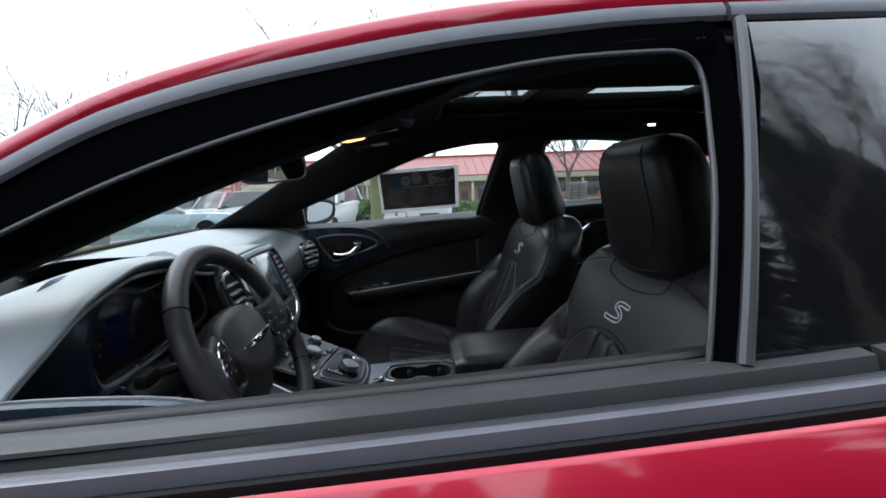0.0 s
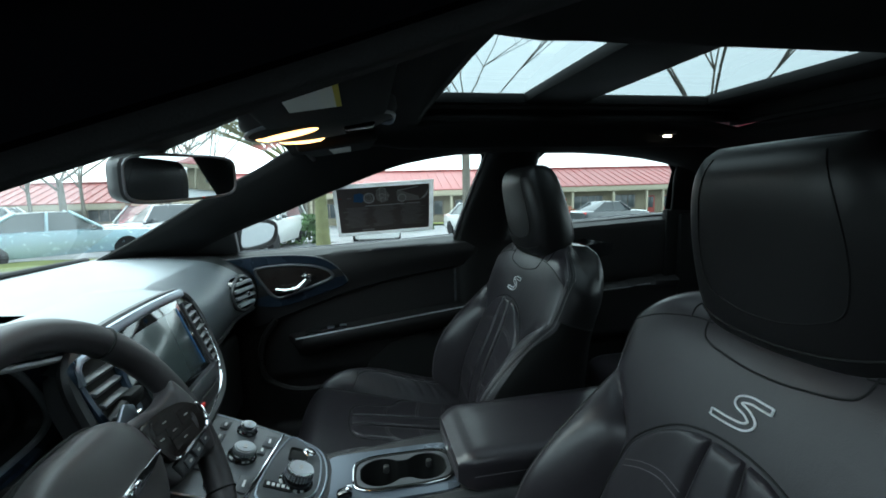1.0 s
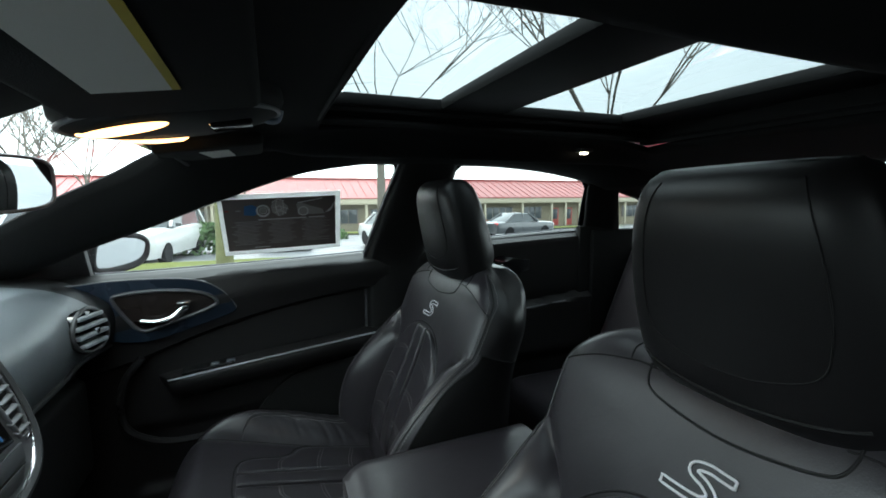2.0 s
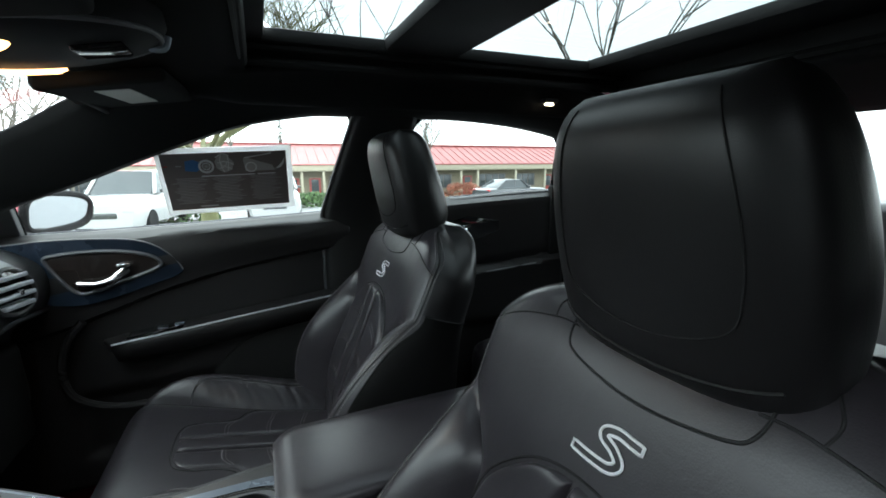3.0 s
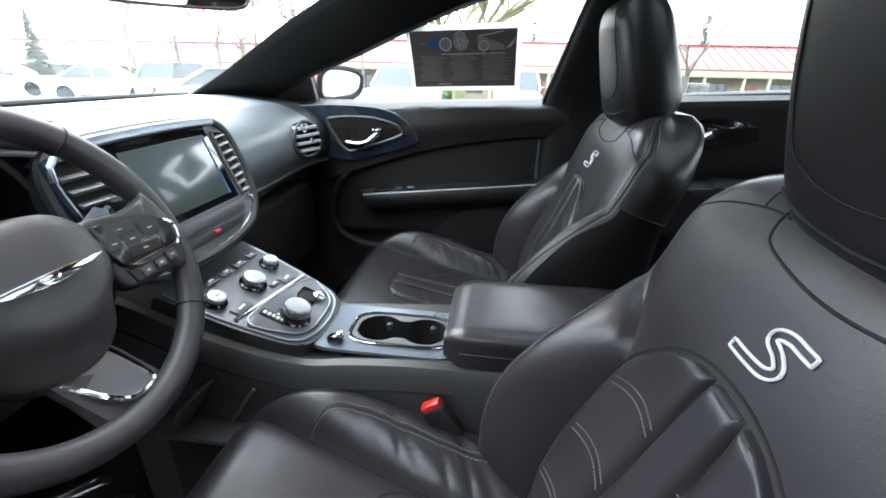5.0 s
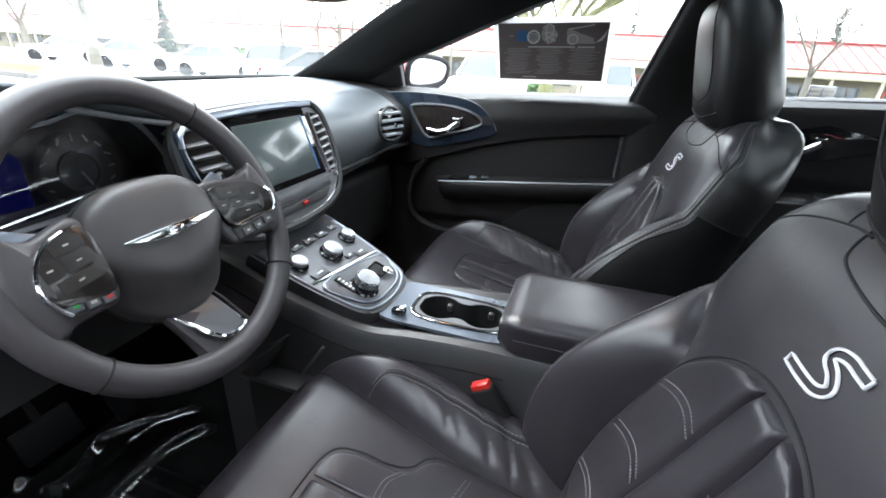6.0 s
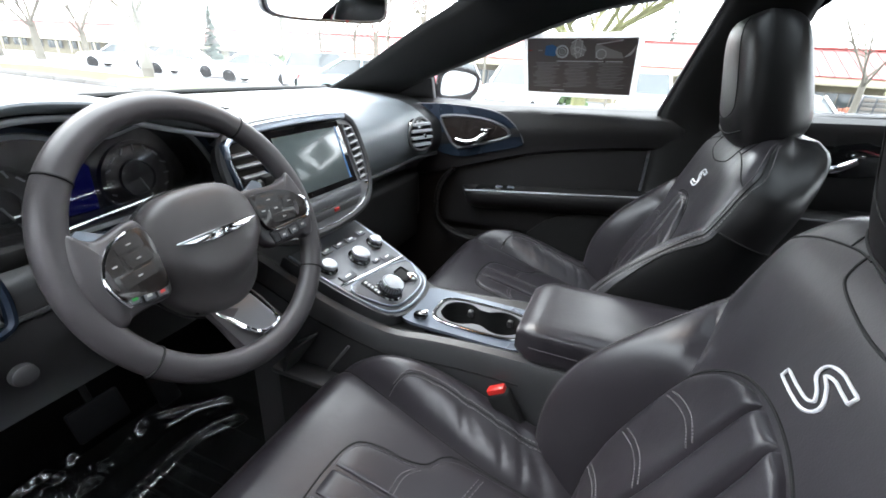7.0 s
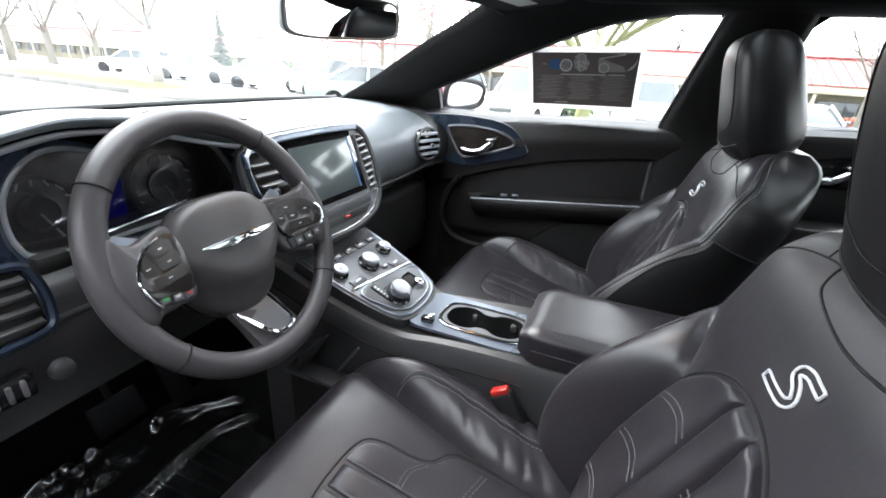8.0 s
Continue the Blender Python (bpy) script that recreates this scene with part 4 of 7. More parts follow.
    # yoke under the headrest
    seam_line(back_at, [(-0.088, 0.118), (-0.096, 0.088), (-0.092, 0.066), (-0.078, 0.056), (-0.038, 0.048), (0, 0.045), (0.038, 0.048), (0.078, 0.056), (0.092, 0.066), (0.096, 0.088), (0.088, 0.118)], 60, 0.0015, SEAM, back, "yoke_seam", lift=0.0)
    # emblem: one bent band drawn as an outline
    line = smooth_line([(a, b, 0) for a, b in ((0.041, -0.019), (0.016, -0.019), (-0.005, -0.0165), (-0.0135, -0.008), (-0.004, 0.0005), (0.0095, 0.0055), (0.0085, 0.0125), (-0.004, 0.0165), (-0.018, 0.016), (-0.031, 0.0155))], 50)
    sides = [[], []]
    for k, p in enumerate(line):
        d = (line[min(49, k + 1)] - line[max(0, k - 1)]).normalized()
        for q, sg in ((0, 1), (1, -1)):
            sides[q].append((p[0] - d.y * sg * 0.0048, p[1] + d.x * sg * 0.0040))
    loop = sides[0] + sides[1][::-1]
    path = [back_at(a * 0.93 + 0.002, b * 0.93, 0.0012) for a, b in loop]
    part("emblem", tube(path, 0.0014, 6, closed=True), EMBLEM, back, "raised silver outline emblem")
    # side shields
    for sg in (-1, 1):
        shield = [(-0.07, 0.31), (0.12, 0.33), (0.30, 0.36), (0.36, 0.47), (0.30, 0.56), (0.20, 0.50), (-0.05, 0.44), (-0.17, 0.42)]
        part("side_shield", plate([Vector((x, SEAT_Y + sg * 0.262, z)) for x, z in shield], (0, sg * -0.02, 0), 0.006), PLASTIC_DULL, seat)
    # cushion
    ys = [0.29 * math.sin(a) for a in lin(-math.pi / 2, math.pi / 2, 81)]
    xs_ = [-0.282 + 0.10 * (1 - math.cos(a)) for a in lin(0, math.pi / 2, 12)][:-1] + lin(-0.182, 0.24, 120)
    rows = []
    for x in xs_:
        row = [cushion_at(y, x) for y in columns(min(cush_seam(x), 0.85 * cush_w(x)), cush_w(x))]
        low = [Vector((x + 0.02 * step(-0.1, -0.25, x), SEAT_Y + y * 0.93 * cush_w(x) / 0.29, 0.42)) for y in reversed(ys[::5])]
        rows.append(row + low)
    cush = part("cushion", loft(rows), LEATHER, seat, "black leather seat cushion with side bolsters", angle=60)
    side_in = [(0.052, -0.111), (0.075, -0.098), (0.085, -0.066), (0.086, -0.028), (0.097, 0.004), (0.124, 0.024), (0.134, 0.060), (0.134, 0.20)]
    outline_ = [(a + 0.004, b - 0.003) for a, b in side_in]
    arch = [(-a, b) for a, b in outline_[::-1]] + [(-0.02, -0.118), (0.02, -0.118)] + outline_
    seam_line(cushion_at, arch, 110, 0.0016, SEAM, cush, "insert_seam", lift=0.0)
    for sg in (-1, 1):
        pillow(cushion_at, (between((sg * 0.026, -0.113), (sg * 0.027, 0.05), (sg * 0.029, 0.20)), between(*[(sg * a, b) for a, b in side_in])), cush, "insert_panel", 0.005, 28)
        for x0 in (-0.014, 0.074, 0.150):
            for off in (0.003, -0.004):
                dashes(cushion_at, [(sg * 0.030, x0 - 0.006 + off), (sg * 0.062, x0 - 0.004 + off), (sg * (0.084 if x0 < 0.03 else 0.120), x0 + 0.012 + off)], cush, 18, r=0.0009, lift=0.0052)
    pillow(cushion_at, (between((-0.022, -0.114), (-0.025, 0.20)), between((0.022, -0.114), (0.025, 0.20))), cush, "insert_panel", 0.006, 22)
    for sg in (-1, 1):
        edge = [(sg * cush_seam(x), x) for x in lin(0.21, -0.225, 14)]
        seam_line(cushion_at, edge, 50, 0.0016, SEAM, cush, "bolster_seam", lift=0.0)
        crest = [(sg * 0.198, 0.21), (sg * 0.200, 0.12), (sg * 0.205, 0.06), (sg * 0.210, 0.0), (sg * 0.212, -0.05), (sg * 0.205, -0.085), (sg * 0.186, -0.106)]
        for off in (-0.0045, 0.0045):
            dashes(cushion_at, [(a + sg * off, b + off * 0.3) for a, b in crest], cush, 84, r=0.0010, lift=0.0010)
        seam_line(cushion_at, crest, 60, 0.0012, SEAM, cush, "bolster_seam", lift=0.0)
        part("seat_rail", box((0.46, 0.035, 0.07), (0.02, SEAT_Y + sg * 0.20, 0.30), 0.006), PLASTIC_DULL, seat)
        part("seat_frame", box((0.40, 0.03, 0.11), (0.05, SEAT_Y + sg * 0.20, 0.38), 0.006), PLASTIC_DULL, seat)
    # headrest: a deep rounded block on two posts, with a front pad
    c = Vector((0.393, SEAT_Y, 1.158))
    hu = Vector((-0.24, 0, 0.97)).normalized()
    hn = Vector((-hu.z, 0, hu.x))

    def rest(a, v, grow=0.0):
        h = -0.122 + 0.240 * v
        w = (0.114 + 0.012 * math.sin(math.pi * v) - 0.016 * v**3) + grow
        dep = 0.069 - 0.014 * v + grow
        k = max(0.02, (1 - abs(2 * v - 1) ** 6)) ** 0.40
        ca, sa = math.cos(a), math.sin(a)
        n = 4.0 if ca > 0 else 2.3
        r = (abs(ca) ** n + abs(sa) ** n) ** (-1 / n)
        fwd = dep * r * ca * k * (0.78 if ca > 0 else 1.35)
        if ca > 0:
            fwd -= 0.008 * (r * sa) ** 2
        return c + hu * h + Vector((0, w * r * sa * (0.82 + 0.18 * k), 0)) + hn * fwd

    head = part("headrest", loft([[rest(2 * math.pi * j / 64, v) for j in range(64)] for v in lin(0, 1, 37)]), LEATHER_SHADED, seat, "padded black leather headrest", angle=60)

    def pad_at(q, v, lift=0.0):
        return rest(0.62 * q, v) + hn * lift

    u_seam = [(1.0, 0.97), (1.02, 0.70), (1.01, 0.46), (0.90, 0.33), (0.45, 0.265), (0, 0.25), (-0.45, 0.265), (-0.90, 0.33), (-1.01, 0.46), (-1.02, 0.70), (-1.0, 0.97)]
    part("pad_seam", tube([pad_at(p[0], p[1], 0.0005) for p in smooth_line([(a, b, 0) for a, b in u_seam], 80)], 0.0008, 6), SEAM, head)
    part("lower_seam", tube([pad_at(q, 0.125 + 0.035 * q * q, 0.0005) for q in lin(-1.3, 1.3, 40)], 0.0018, 6), SEAM, head)
    for sg in (-1, 1):
        part("headrest_post", tube([c + Vector((0, sg * 0.06, 0)) - hu * 0.20, c + Vector((0, sg * 0.06, 0)) - hu * 0.05], 0.007), CHROME, seat)
    return seat


driver_seat = build_seat()
passenger_seat = copy_thing(driver_seat, pose(0.05, -SEAT_Y, 0.27))
tagged(passenger_seat, "black leather bucket seat with silver emblem beside the door")
# the driver's headrest is set lower
for piece in driver_seat.children:
    if piece.name.startswith("headrest") and "post" not in piece.name:
        piece.location += Vector((0.004, 0, -0.017))

# rear bench
bench = thing("rear_bench", "black leather rear bench seat", "rear seat", (1.15, 0, 0.27))
part("cushion", box((0.50, 1.36, 0.22), (0.97, 0, 0.50), 0.06, 4), LEATHER, bench)
part("backrest", box((0.16, 1.30, 0.66), (1.23, 0, 0.80), 0.06, 4, turn=pose(0, 0, 0, 0, 24, 0)), LEATHER, bench)
for k in (-1, 1):
    part("cushion_support", box((0.4, 0.3, 0.16), (1.0, k * 0.4, 0.34), 0.01), CARPET, bench)

# ---- dashboard ----
dash = thing("dashboard", "black soft-touch dashboard with central touchscreen and vents", "dashboard", (-0.6, 0, 0.6))


def dash_x(y):
    """How far the dashboard's face comes to the rear."""
    return -0.405 - 0.02 * step(0.35, 0.72, abs(y)) + 0.03 * step(0.55, 0.72, y)


def dash_pt(y, t):
    f = dash_x(y)
    mid = math.exp(-((y / 0.20) ** 4))
    end = step(0.45, 0.72, abs(y))
    dr = math.exp(-(((y + 0.335) / (0.16 if y < -0.335 else 0.125)) ** 6))
    left = step(-0.44, -0.50, y)
    pts = [
        (-0.96 + 0.08 * y * y, 1.018),
        (-0.86, 1.046 - 0.012 * y * y),
        (-0.72, 1.050),
        (-0.58, 1.046 - 0.01 * end),
        (f - 0.085 - 0.05 * dr + 0.050 * mid, 1.030 - 0.012 * end - 0.005 * dr),
        (f - 0.018 - 0.11 * dr + 0.004 * mid, 0.990 - 0.012 * end),
        (f - 0.13 * dr, 0.940 + 0.01 * mid),
        (f - 0.002 - 0.10 * dr + 0.015 * left, 0.895 - 0.03 * mid),
        (f - 0.02 - 0.055 * mid + 0.02 * dr + 0.045 * left, 0.862 - 0.035 * mid - 0.04 * dr),
        (f - 0.05 - 0.06 * mid + 0.06 * dr + 0.055 * left, 0.842 - 0.03 * mid - 0.06 * dr),
        (f - 0.095 + 0.09 * dr, 0.80 - 0.05 * dr),
        (f - 0.09 + 0.08 * dr, 0.70),
        (f - 0.10 + 0.04 * dr, 0.60),
        (f - 0.22, 0.53),
    ]
    k = t * (len(pts) - 1)
    a = smooth_line([(p[0], 0, p[1]) for p in pts], 53)
    return Vector((0, y, 0)) + a[min(52, round(t * 52))]


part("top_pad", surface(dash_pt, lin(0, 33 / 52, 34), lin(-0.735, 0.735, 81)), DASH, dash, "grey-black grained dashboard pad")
part("lower_panel", surface(dash_pt, lin(33 / 52, 1, 20), lin(-0.735, 0.735, 81)), PLASTIC, dash, "dull black lower dashboard")
# strip under the windscreen
part("screen_ledge", tube([Vector((-0.90 + 0.07 * y * y, y, 1.050 - 0.014 * y * y)) for y in lin(-0.70, 0.70, 40)], 0.012, flat=0.6), PLASTIC_DULL, dash)
part("pad_lip", tube([dash_pt(y, 8.1 / 13) + Vector((0.004, 0, 0)) for y in lin(0.20, 0.70, 24)], 0.007), PLASTIC, dash, "rounded lower edge of the pad")
part("glove_box", box((0.10, 0.44, 0.24), (-0.50, 0.44, 0.68), 0.02, 3), PLASTIC_DULL, dash)

# passenger's corner vent
vc, vn = Vector((-0.395, 0.53, 0.948)), Vector((0.95, -0.28, 0.10)).normalized()
vs_ = vn.cross(Vector((0, 0, 1))).normalized()
vu = vs_.cross(vn)
corner = part("corner_vent", plate([vc + vs_ * (0.052 * math.cos(a)) * (1 - 0.15 * math.sin(a)) + vu * 0.047 * math.sin(a) for a in lin(0, 2 * math.pi * 35 / 36, 36)], -vn * 0.02, 0.002), GLOSSY, dash, "oval air vent with silver slats")
part("vent_rim", tube([vc + vs_ * (0.053 * math.cos(a)) * (1 - 0.15 * math.sin(a)) + vu * 0.048 * math.sin(a) + vn * 0.001 for a in lin(0, 2 * math.pi * 35 / 36, 36)], 0.005, closed=True, up=vn), PLASTIC, corner)
for k in range(4):
    h = -0.030 + 0.020 * k
    w = 0.046 * math.sqrt(1 - (h / 0.05) ** 2)
    part("vent_slat", box((0.016, 2 * w, 0.0085), vc + vu * h + vn * 0.003, 0.0015, turn=Matrix((vn, vs_, vu)).transposed()), PALE_TRIM, corner)
part("vent_tab", box((0.010, 0.012, 0.012), vc + vn * 0.010 - vs_ * 0.008 - vu * 0.005, 0.003), CHROME, corner)

# central stack: shield-shaped frame with touchscreen and slanted vents
sc, sn = Vector((-0.385, 0.0, 0.955)), Vector((math.cos(radians(20)), 0, math.sin(radians(20))))
sy, su = Vector((0, 1, 0)), Vector((-math.sin(radians(20)), 0, math.cos(radians(20))))


def stack_pt(a, b, d=0.0):
    return sc + sy * a + su * b + sn * d


frame_half = [(0.0, 0.092), (0.09, 0.090), (0.145, 0.082), (0.172, 0.055), (0.178, 0.0), (0.172, -0.050), (0.150, -0.092), (0.100, -0.118), (0.0, -0.128)]
outline = smooth_line([(a, b, 0) for a, b in frame_half] + [(-a * 1.15, b, 0) for a, b in frame_half[-2:0:-1]], 72, closed=True)
stack = part("centre_panel", plate([stack_pt(p[0], p[1], -0.03) for p in outline], sn * 0.034, 0.004), GREYTRIM, dash, "shield-shaped grey instrument surround")
part("surround_rim", tube([stack_pt(p[0] * 1.015, p[1] * 1.02, 0.002) for p in outline], 0.009, closed=True, up=sn), PLASTIC, stack)
part("chrome_rim", tube([stack_pt(p[0] * 0.985, p[1] * 0.98, 0.004) for p in outline[18:56]], 0.0035, up=sn), CHROME, stack, "bright chrome lower rim")
part("screen_frame", plate([stack_pt(a, b, 0.004) for a, b in ((-0.112, 0.080), (0.112, 0.080), (0.118, -0.060), (-0.118, -0.060))], sn * 0.004, 0.0015), GLOSSY, stack, "gloss black screen frame")
part("touchscreen", plate([stack_pt(a, b, 0.0082) for a, b in ((-0.093, 0.064), (0.093, 0.064), (0.093, -0.048), (-0.093, -0.048))], sn * 0.0015, 0.0005), SCREEN, stack, "dark touchscreen tinted grey-green for glare")
part("screen_edge", plate([stack_pt(a, b, 0.0085) for a, b in ((0.094, 0.064), (0.0965, 0.064), (0.0965, -0.048), (0.094, -0.048))], sn * 0.002), PRINT_BLUE, stack)
part("brow", tube([stack_pt(a, 0.088 - 0.2 * a * a, 0.012) for a in lin(-0.135, 0.135, 20)], 0.008, flat=0.6, up=sn), SATIN, stack, "silver brow over the screen")
part("key_bar", plate([stack_pt(a, b, 0.006) for a, b in ((-0.122, -0.066), (0.122, -0.066), (0.112, -0.088), (-0.112, -0.088))], sn * 0.006, 0.002), SATIN_DARK, stack)
part("lower_keys", plate([stack_pt(a, b, 0.006) for a, b in ((-0.110, -0.091), (0.110, -0.091), (0.085, -0.108), (-0.085, -0.108))], sn * 0.005, 0.002), PLASTIC, stack)
part("hazard_key", box((0.006, 0.016, 0.007), stack_pt(0.012, -0.099, 0.012), 0.002), REDKEY, stack)
part("media_slot", box((0.004, 0.012, 0.006), stack_pt(0.150, -0.070, 0.006), 0.001), CHROME, stack)
for sg in (1,):
    vent = [(0.128, 0.066), (0.150, 0.062), (0.164, 0.03), (0.164, -0.02), (0.150, -0.062), (0.134, -0.062), (0.127, 0.0)]
    slot = part("side_vent", plate([stack_pt(sg * a, b, 0.003) for a, b in vent], sn * 0.003, 0.001), SEAM, stack, "tall air vent with horizontal slats")
    for k in range(8):
        b = 0.056 - 0.0155 * k
        a = 0.146 + 0.004 * math.cos(k - 3)
        part("vent_slat", box((0.012, 0.030, 0.0036), stack_pt(sg * a, b, 0.006), 0.0012, turn=pose(0, 0, 0, sg * 8, 18, 0)), GREYTRIM, slot)
    part("vent_surround", tube([stack_pt(sg * a, b, 0.007) for a, b in vent], 0.003, closed=True, up=sn), GREYTRIM, slot)

# pad between the dashboard's top and the stack
stack_top = curve_of([(-0.20, 0.050), (-0.165, 0.082), (-0.10, 0.091), (0.0, 0.094), (0.09, 0.092), (0.145, 0.084), (0.172, 0.055)])


def filler(u, v):
    y = -0.195 + 0.36 * u
    a, b = Vector((-0.560, y, 1.048)), stack_pt(y, stack_top(y) + 0.006, -0.004)
    p = a.lerp(b, v)
    p.z += 0.006 * math.sin(math.pi * v)
    return p


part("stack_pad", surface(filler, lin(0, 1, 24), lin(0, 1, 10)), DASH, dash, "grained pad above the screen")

# driver's vents left of the stack
wide = smooth_line([(a, b, 0) for a, b in ((-0.126, 0.068), (-0.186, 0.070), (-0.199, 0.052), (-0.196, 0.0), (-0.184, -0.045), (-0.164, -0.062), (-0.136, -0.060), (-0.127, 0.0))], 48, closed=True)
left_vent = part("driver_vent", plate([stack_pt(p[0], p[1], 0.003) for p in wide], sn * 0.003, 0.001), SEAM, stack, "wide air vent with dark slats and bright frame")
for k in range(6):
    b = 0.048 - 0.0185 * k
    a0 = -0.190 + 0.0035 * k
    part("vent_slat", box((0.014, -0.130 - a0, 0.0055), stack_pt((a0 - 0.130) / 2, b, 0.006), 0.0015, turn=pose(0, 0, 0, 0, 18, 0)), GREYTRIM, left_vent)
part("vent_surround", tube([stack_pt(p[0], p[1], 0.008) for p in wide], 0.0065, closed=True, up=sn), NAVY, left_vent)
part("vent_edge", tube([stack_pt(a, b, 0.012) for a, b in ((-0.160, 0.0735), (-0.184, 0.072), (-0.195, 0.064), (-0.200, 0.045))], 0.005), SATIN, left_vent)
part("vent_tab", box((0.02, 0.016, 0.012), stack_pt(-0.152, -0.022, 0.014), 0.003), CHROME, left_vent)
dv = Vector((-0.402, -0.563, 0.914))
door_vent = part("door_vent", box((0.02, 0.095, 0.066), dv, 0.012, 3, turn=pose(0, 0, 0, 0, -18, -6)), SEAM, dash, "air vent with dark slats and bright frame")
for k in range(4):
    part("vent_slat", box((0.018, 0.084, 0.006), dv + Vector((0.010 - 0.005 * k + 0.006, 0, -0.024 + 0.016 * k)), 0.002, turn=pose(0, 0, 0, 0, 8, -6)), PLASTIC, door_vent)
ring = smooth_line([dv + Vector((0.012 - 0.32 * c_ * 0.036, 0.052 * b_, 0.038 * c_)) for b_, c_ in ((-1, 0.5), (-0.7, 1), (0.7, 1), (1, 0.5), (1, -0.5), (0.7, -1), (-0.7, -1), (-1, -0.5))], 32, closed=True)
part("vent_surround", tube(ring, 0.006, closed=True, up=(1, 0, 0.3)), NAVY, door_vent)
part("vent_edge", tube(ring[16:28], 0.0035), CHROME, door_vent, "bright lower rim of the vent")

# instrument cluster under a double-arched hood
cl = thing("instrument_cluster", "twin-dial instrument cluster with dim display under a double hood", "instrument cluster", (-0.5, -0.355, 0.95))
CY = -0.333
hood_z = curve_of([(-0.73, 0.985), (-0.67, 1.022), (-0.60, 1.056), (-0.54, 1.084), (-0.46, 1.104), (-0.42, 1.107), (-0.346, 1.100), (-0.25, 1.074), (-0.17, 1.056), (-0.11, 1.046), (-0.06, 1.036), (-0.02, 1.022)])


def hood(y, t):
    """The pad's brow over the dials: t runs from the dashboard's top over the lip and under it."""
    z = hood_z(y)
    lip = -0.405 - 0.035 * step(-0.20, -0.10, y) - 0.03 * step(-0.10, -0.02, y)
    pts = [(-0.66, 1.044), (-0.58, 1.048 + 0.35 * (z - 1.044)), (-0.49, 1.044 + 0.85 * (z - 1.044)), (lip - 0.03, z - 0.001), (lip, z - 0.004), (lip + 0.004, z - 0.012), (lip - 0.012, z - 0.020), (lip - 0.06, z - 0.026), (-0.50, z - 0.030)]
    a = smooth_line([(p[0], y, p[1]) for p in pts], 25)
    return a[min(24, round(t * 24))]


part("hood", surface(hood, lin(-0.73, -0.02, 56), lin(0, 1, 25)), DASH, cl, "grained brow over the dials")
lobes = smooth_line([(a, b, 0) for a, b in ((-0.170, 0.988), (-0.164, 1.017), (-0.147, 1.042), (-0.122, 1.059), (-0.099, 1.062), (-0.076, 1.058), (-0.045, 1.049), (0.0, 1.050), (0.025, 1.056), (0.049, 1.060), (0.085, 1.054), (0.122, 1.029), (0.150, 0.985), (0.156, 0.958), (0.135, 0.943), (0.08, 0.938), (0.0, 0.935), (-0.09, 0.932), (-0.150, 0.937), (-0.167, 0.958))], 90, closed=True)


def lobe(k, x, dz=0.0):
    return [Vector((x, CY + p[0] * k, 0.975 + (p[1] - 0.975) * k + dz)) for p in lobes]


part("dial_surround", grid([lobe(1.40, -0.480), lobe(1.25, -0.440), lobe(1.14, -0.428), lobe(1.06, -0.430), lobe(1.01, -0.443)], closed_u=True), NAVY, cl, "dark blue-black satin surround of the dials")
part("dial_tunnel", grid([lobe(1.015, -0.444), lobe(1.0, -0.447), lobe(0.96, -0.475), lobe(0.90, -0.515)], closed_u=True), PLASTIC, cl, "dark recess round the dials")
part("dial_rim", tube(lobe(1.0, -0.443), 0.0042, 8, closed=True, up=(1, 0, 0)), PALE_TRIM, cl, "pale double-arched rim round the dials")
part("hood_trim", tube([Vector((-0.416, y, hood_z(y) - 0.026)) for y in lin(-0.70, -0.15, 40)], 0.004, 8), PALE_TRIM, cl, "pale trim line under the hood")
part("dial_plate", plate([Vector((-0.505, CY + 0.165 * math.cos(a), 0.970 + 0.085 * math.sin(a))) for a in lin(0, 2 * math.pi * 39 / 40, 40)], (-0.012, 0, 0)), GAUGE, cl, "dark instrument face")
for cy, r in ((CY - 0.112, 0.050), (CY + 0.060, 0.056)):
    at = Vector((-0.503, cy, 0.972))
    dial = part("dial", lathe([(r, 0.0), (r, 0.010), (r - 0.005, 0.012), (r - 0.008, 0.004), (0.001, 0.004)], at, (1, 0, 0.1), 40), GAUGE, cl, "round gauge with pale ticks")
    part("dial_ring", lathe([(r * 0.50, 0.004), (r * 0.50, 0.010), (r * 0.43, 0.010), (r * 0.43, 0.004)], at, (1, 0, 0.1), 36), GREYTRIM, dial)
    marks = bmesh.new()
    for k in range(13):
        a = math.pi * (1.25 - 1.5 * k / 12)
        box((0.002, 0.0025, 0.010), at + Vector((0.0055, 0.82 * r * -math.cos(a) * -1, 0.82 * r * math.sin(a))), 0, turn=pose(0, 0, 0, -math.degrees(a) + 90, 0, 0), bm=marks)
    part("dial_marks", marks, GAUGE_MARK, dial)
    part("needle", tube([at + Vector((0.008, 0, 0)), at + Vector((0.008, 0.022, -0.045))], 0.0016), GAUGE_MARK, dial)
part("blue_display", plate([Vector((-0.502, CY + a, 0.968 + b)) for a, b in ((-0.052, -0.028), (-0.004, -0.028), (-0.004, 0.034), (-0.012, 0.042), (-0.052, 0.036))], (0.003, 0, 0)), BLUE_LIT, cl, "dim blue trip display")
part("dial_glass", plate([p + Vector((0.10 * (p.z - 0.975), 0, 0)) for p in lobe(0.985, -0.462)], (0.0015, 0, 0)), DIAL_COVER, cl, "clear reflecting dial cover")
part("lower_blend", tube([Vector((-0.44 + 0.02 * math.cos(3 * q), CY + 0.19 * q, 0.905 - 0.03 * (1 - q * q) + 0.01 * q)) for q in lin(-1, 1, 24)], 0.006), NAVY, cl)
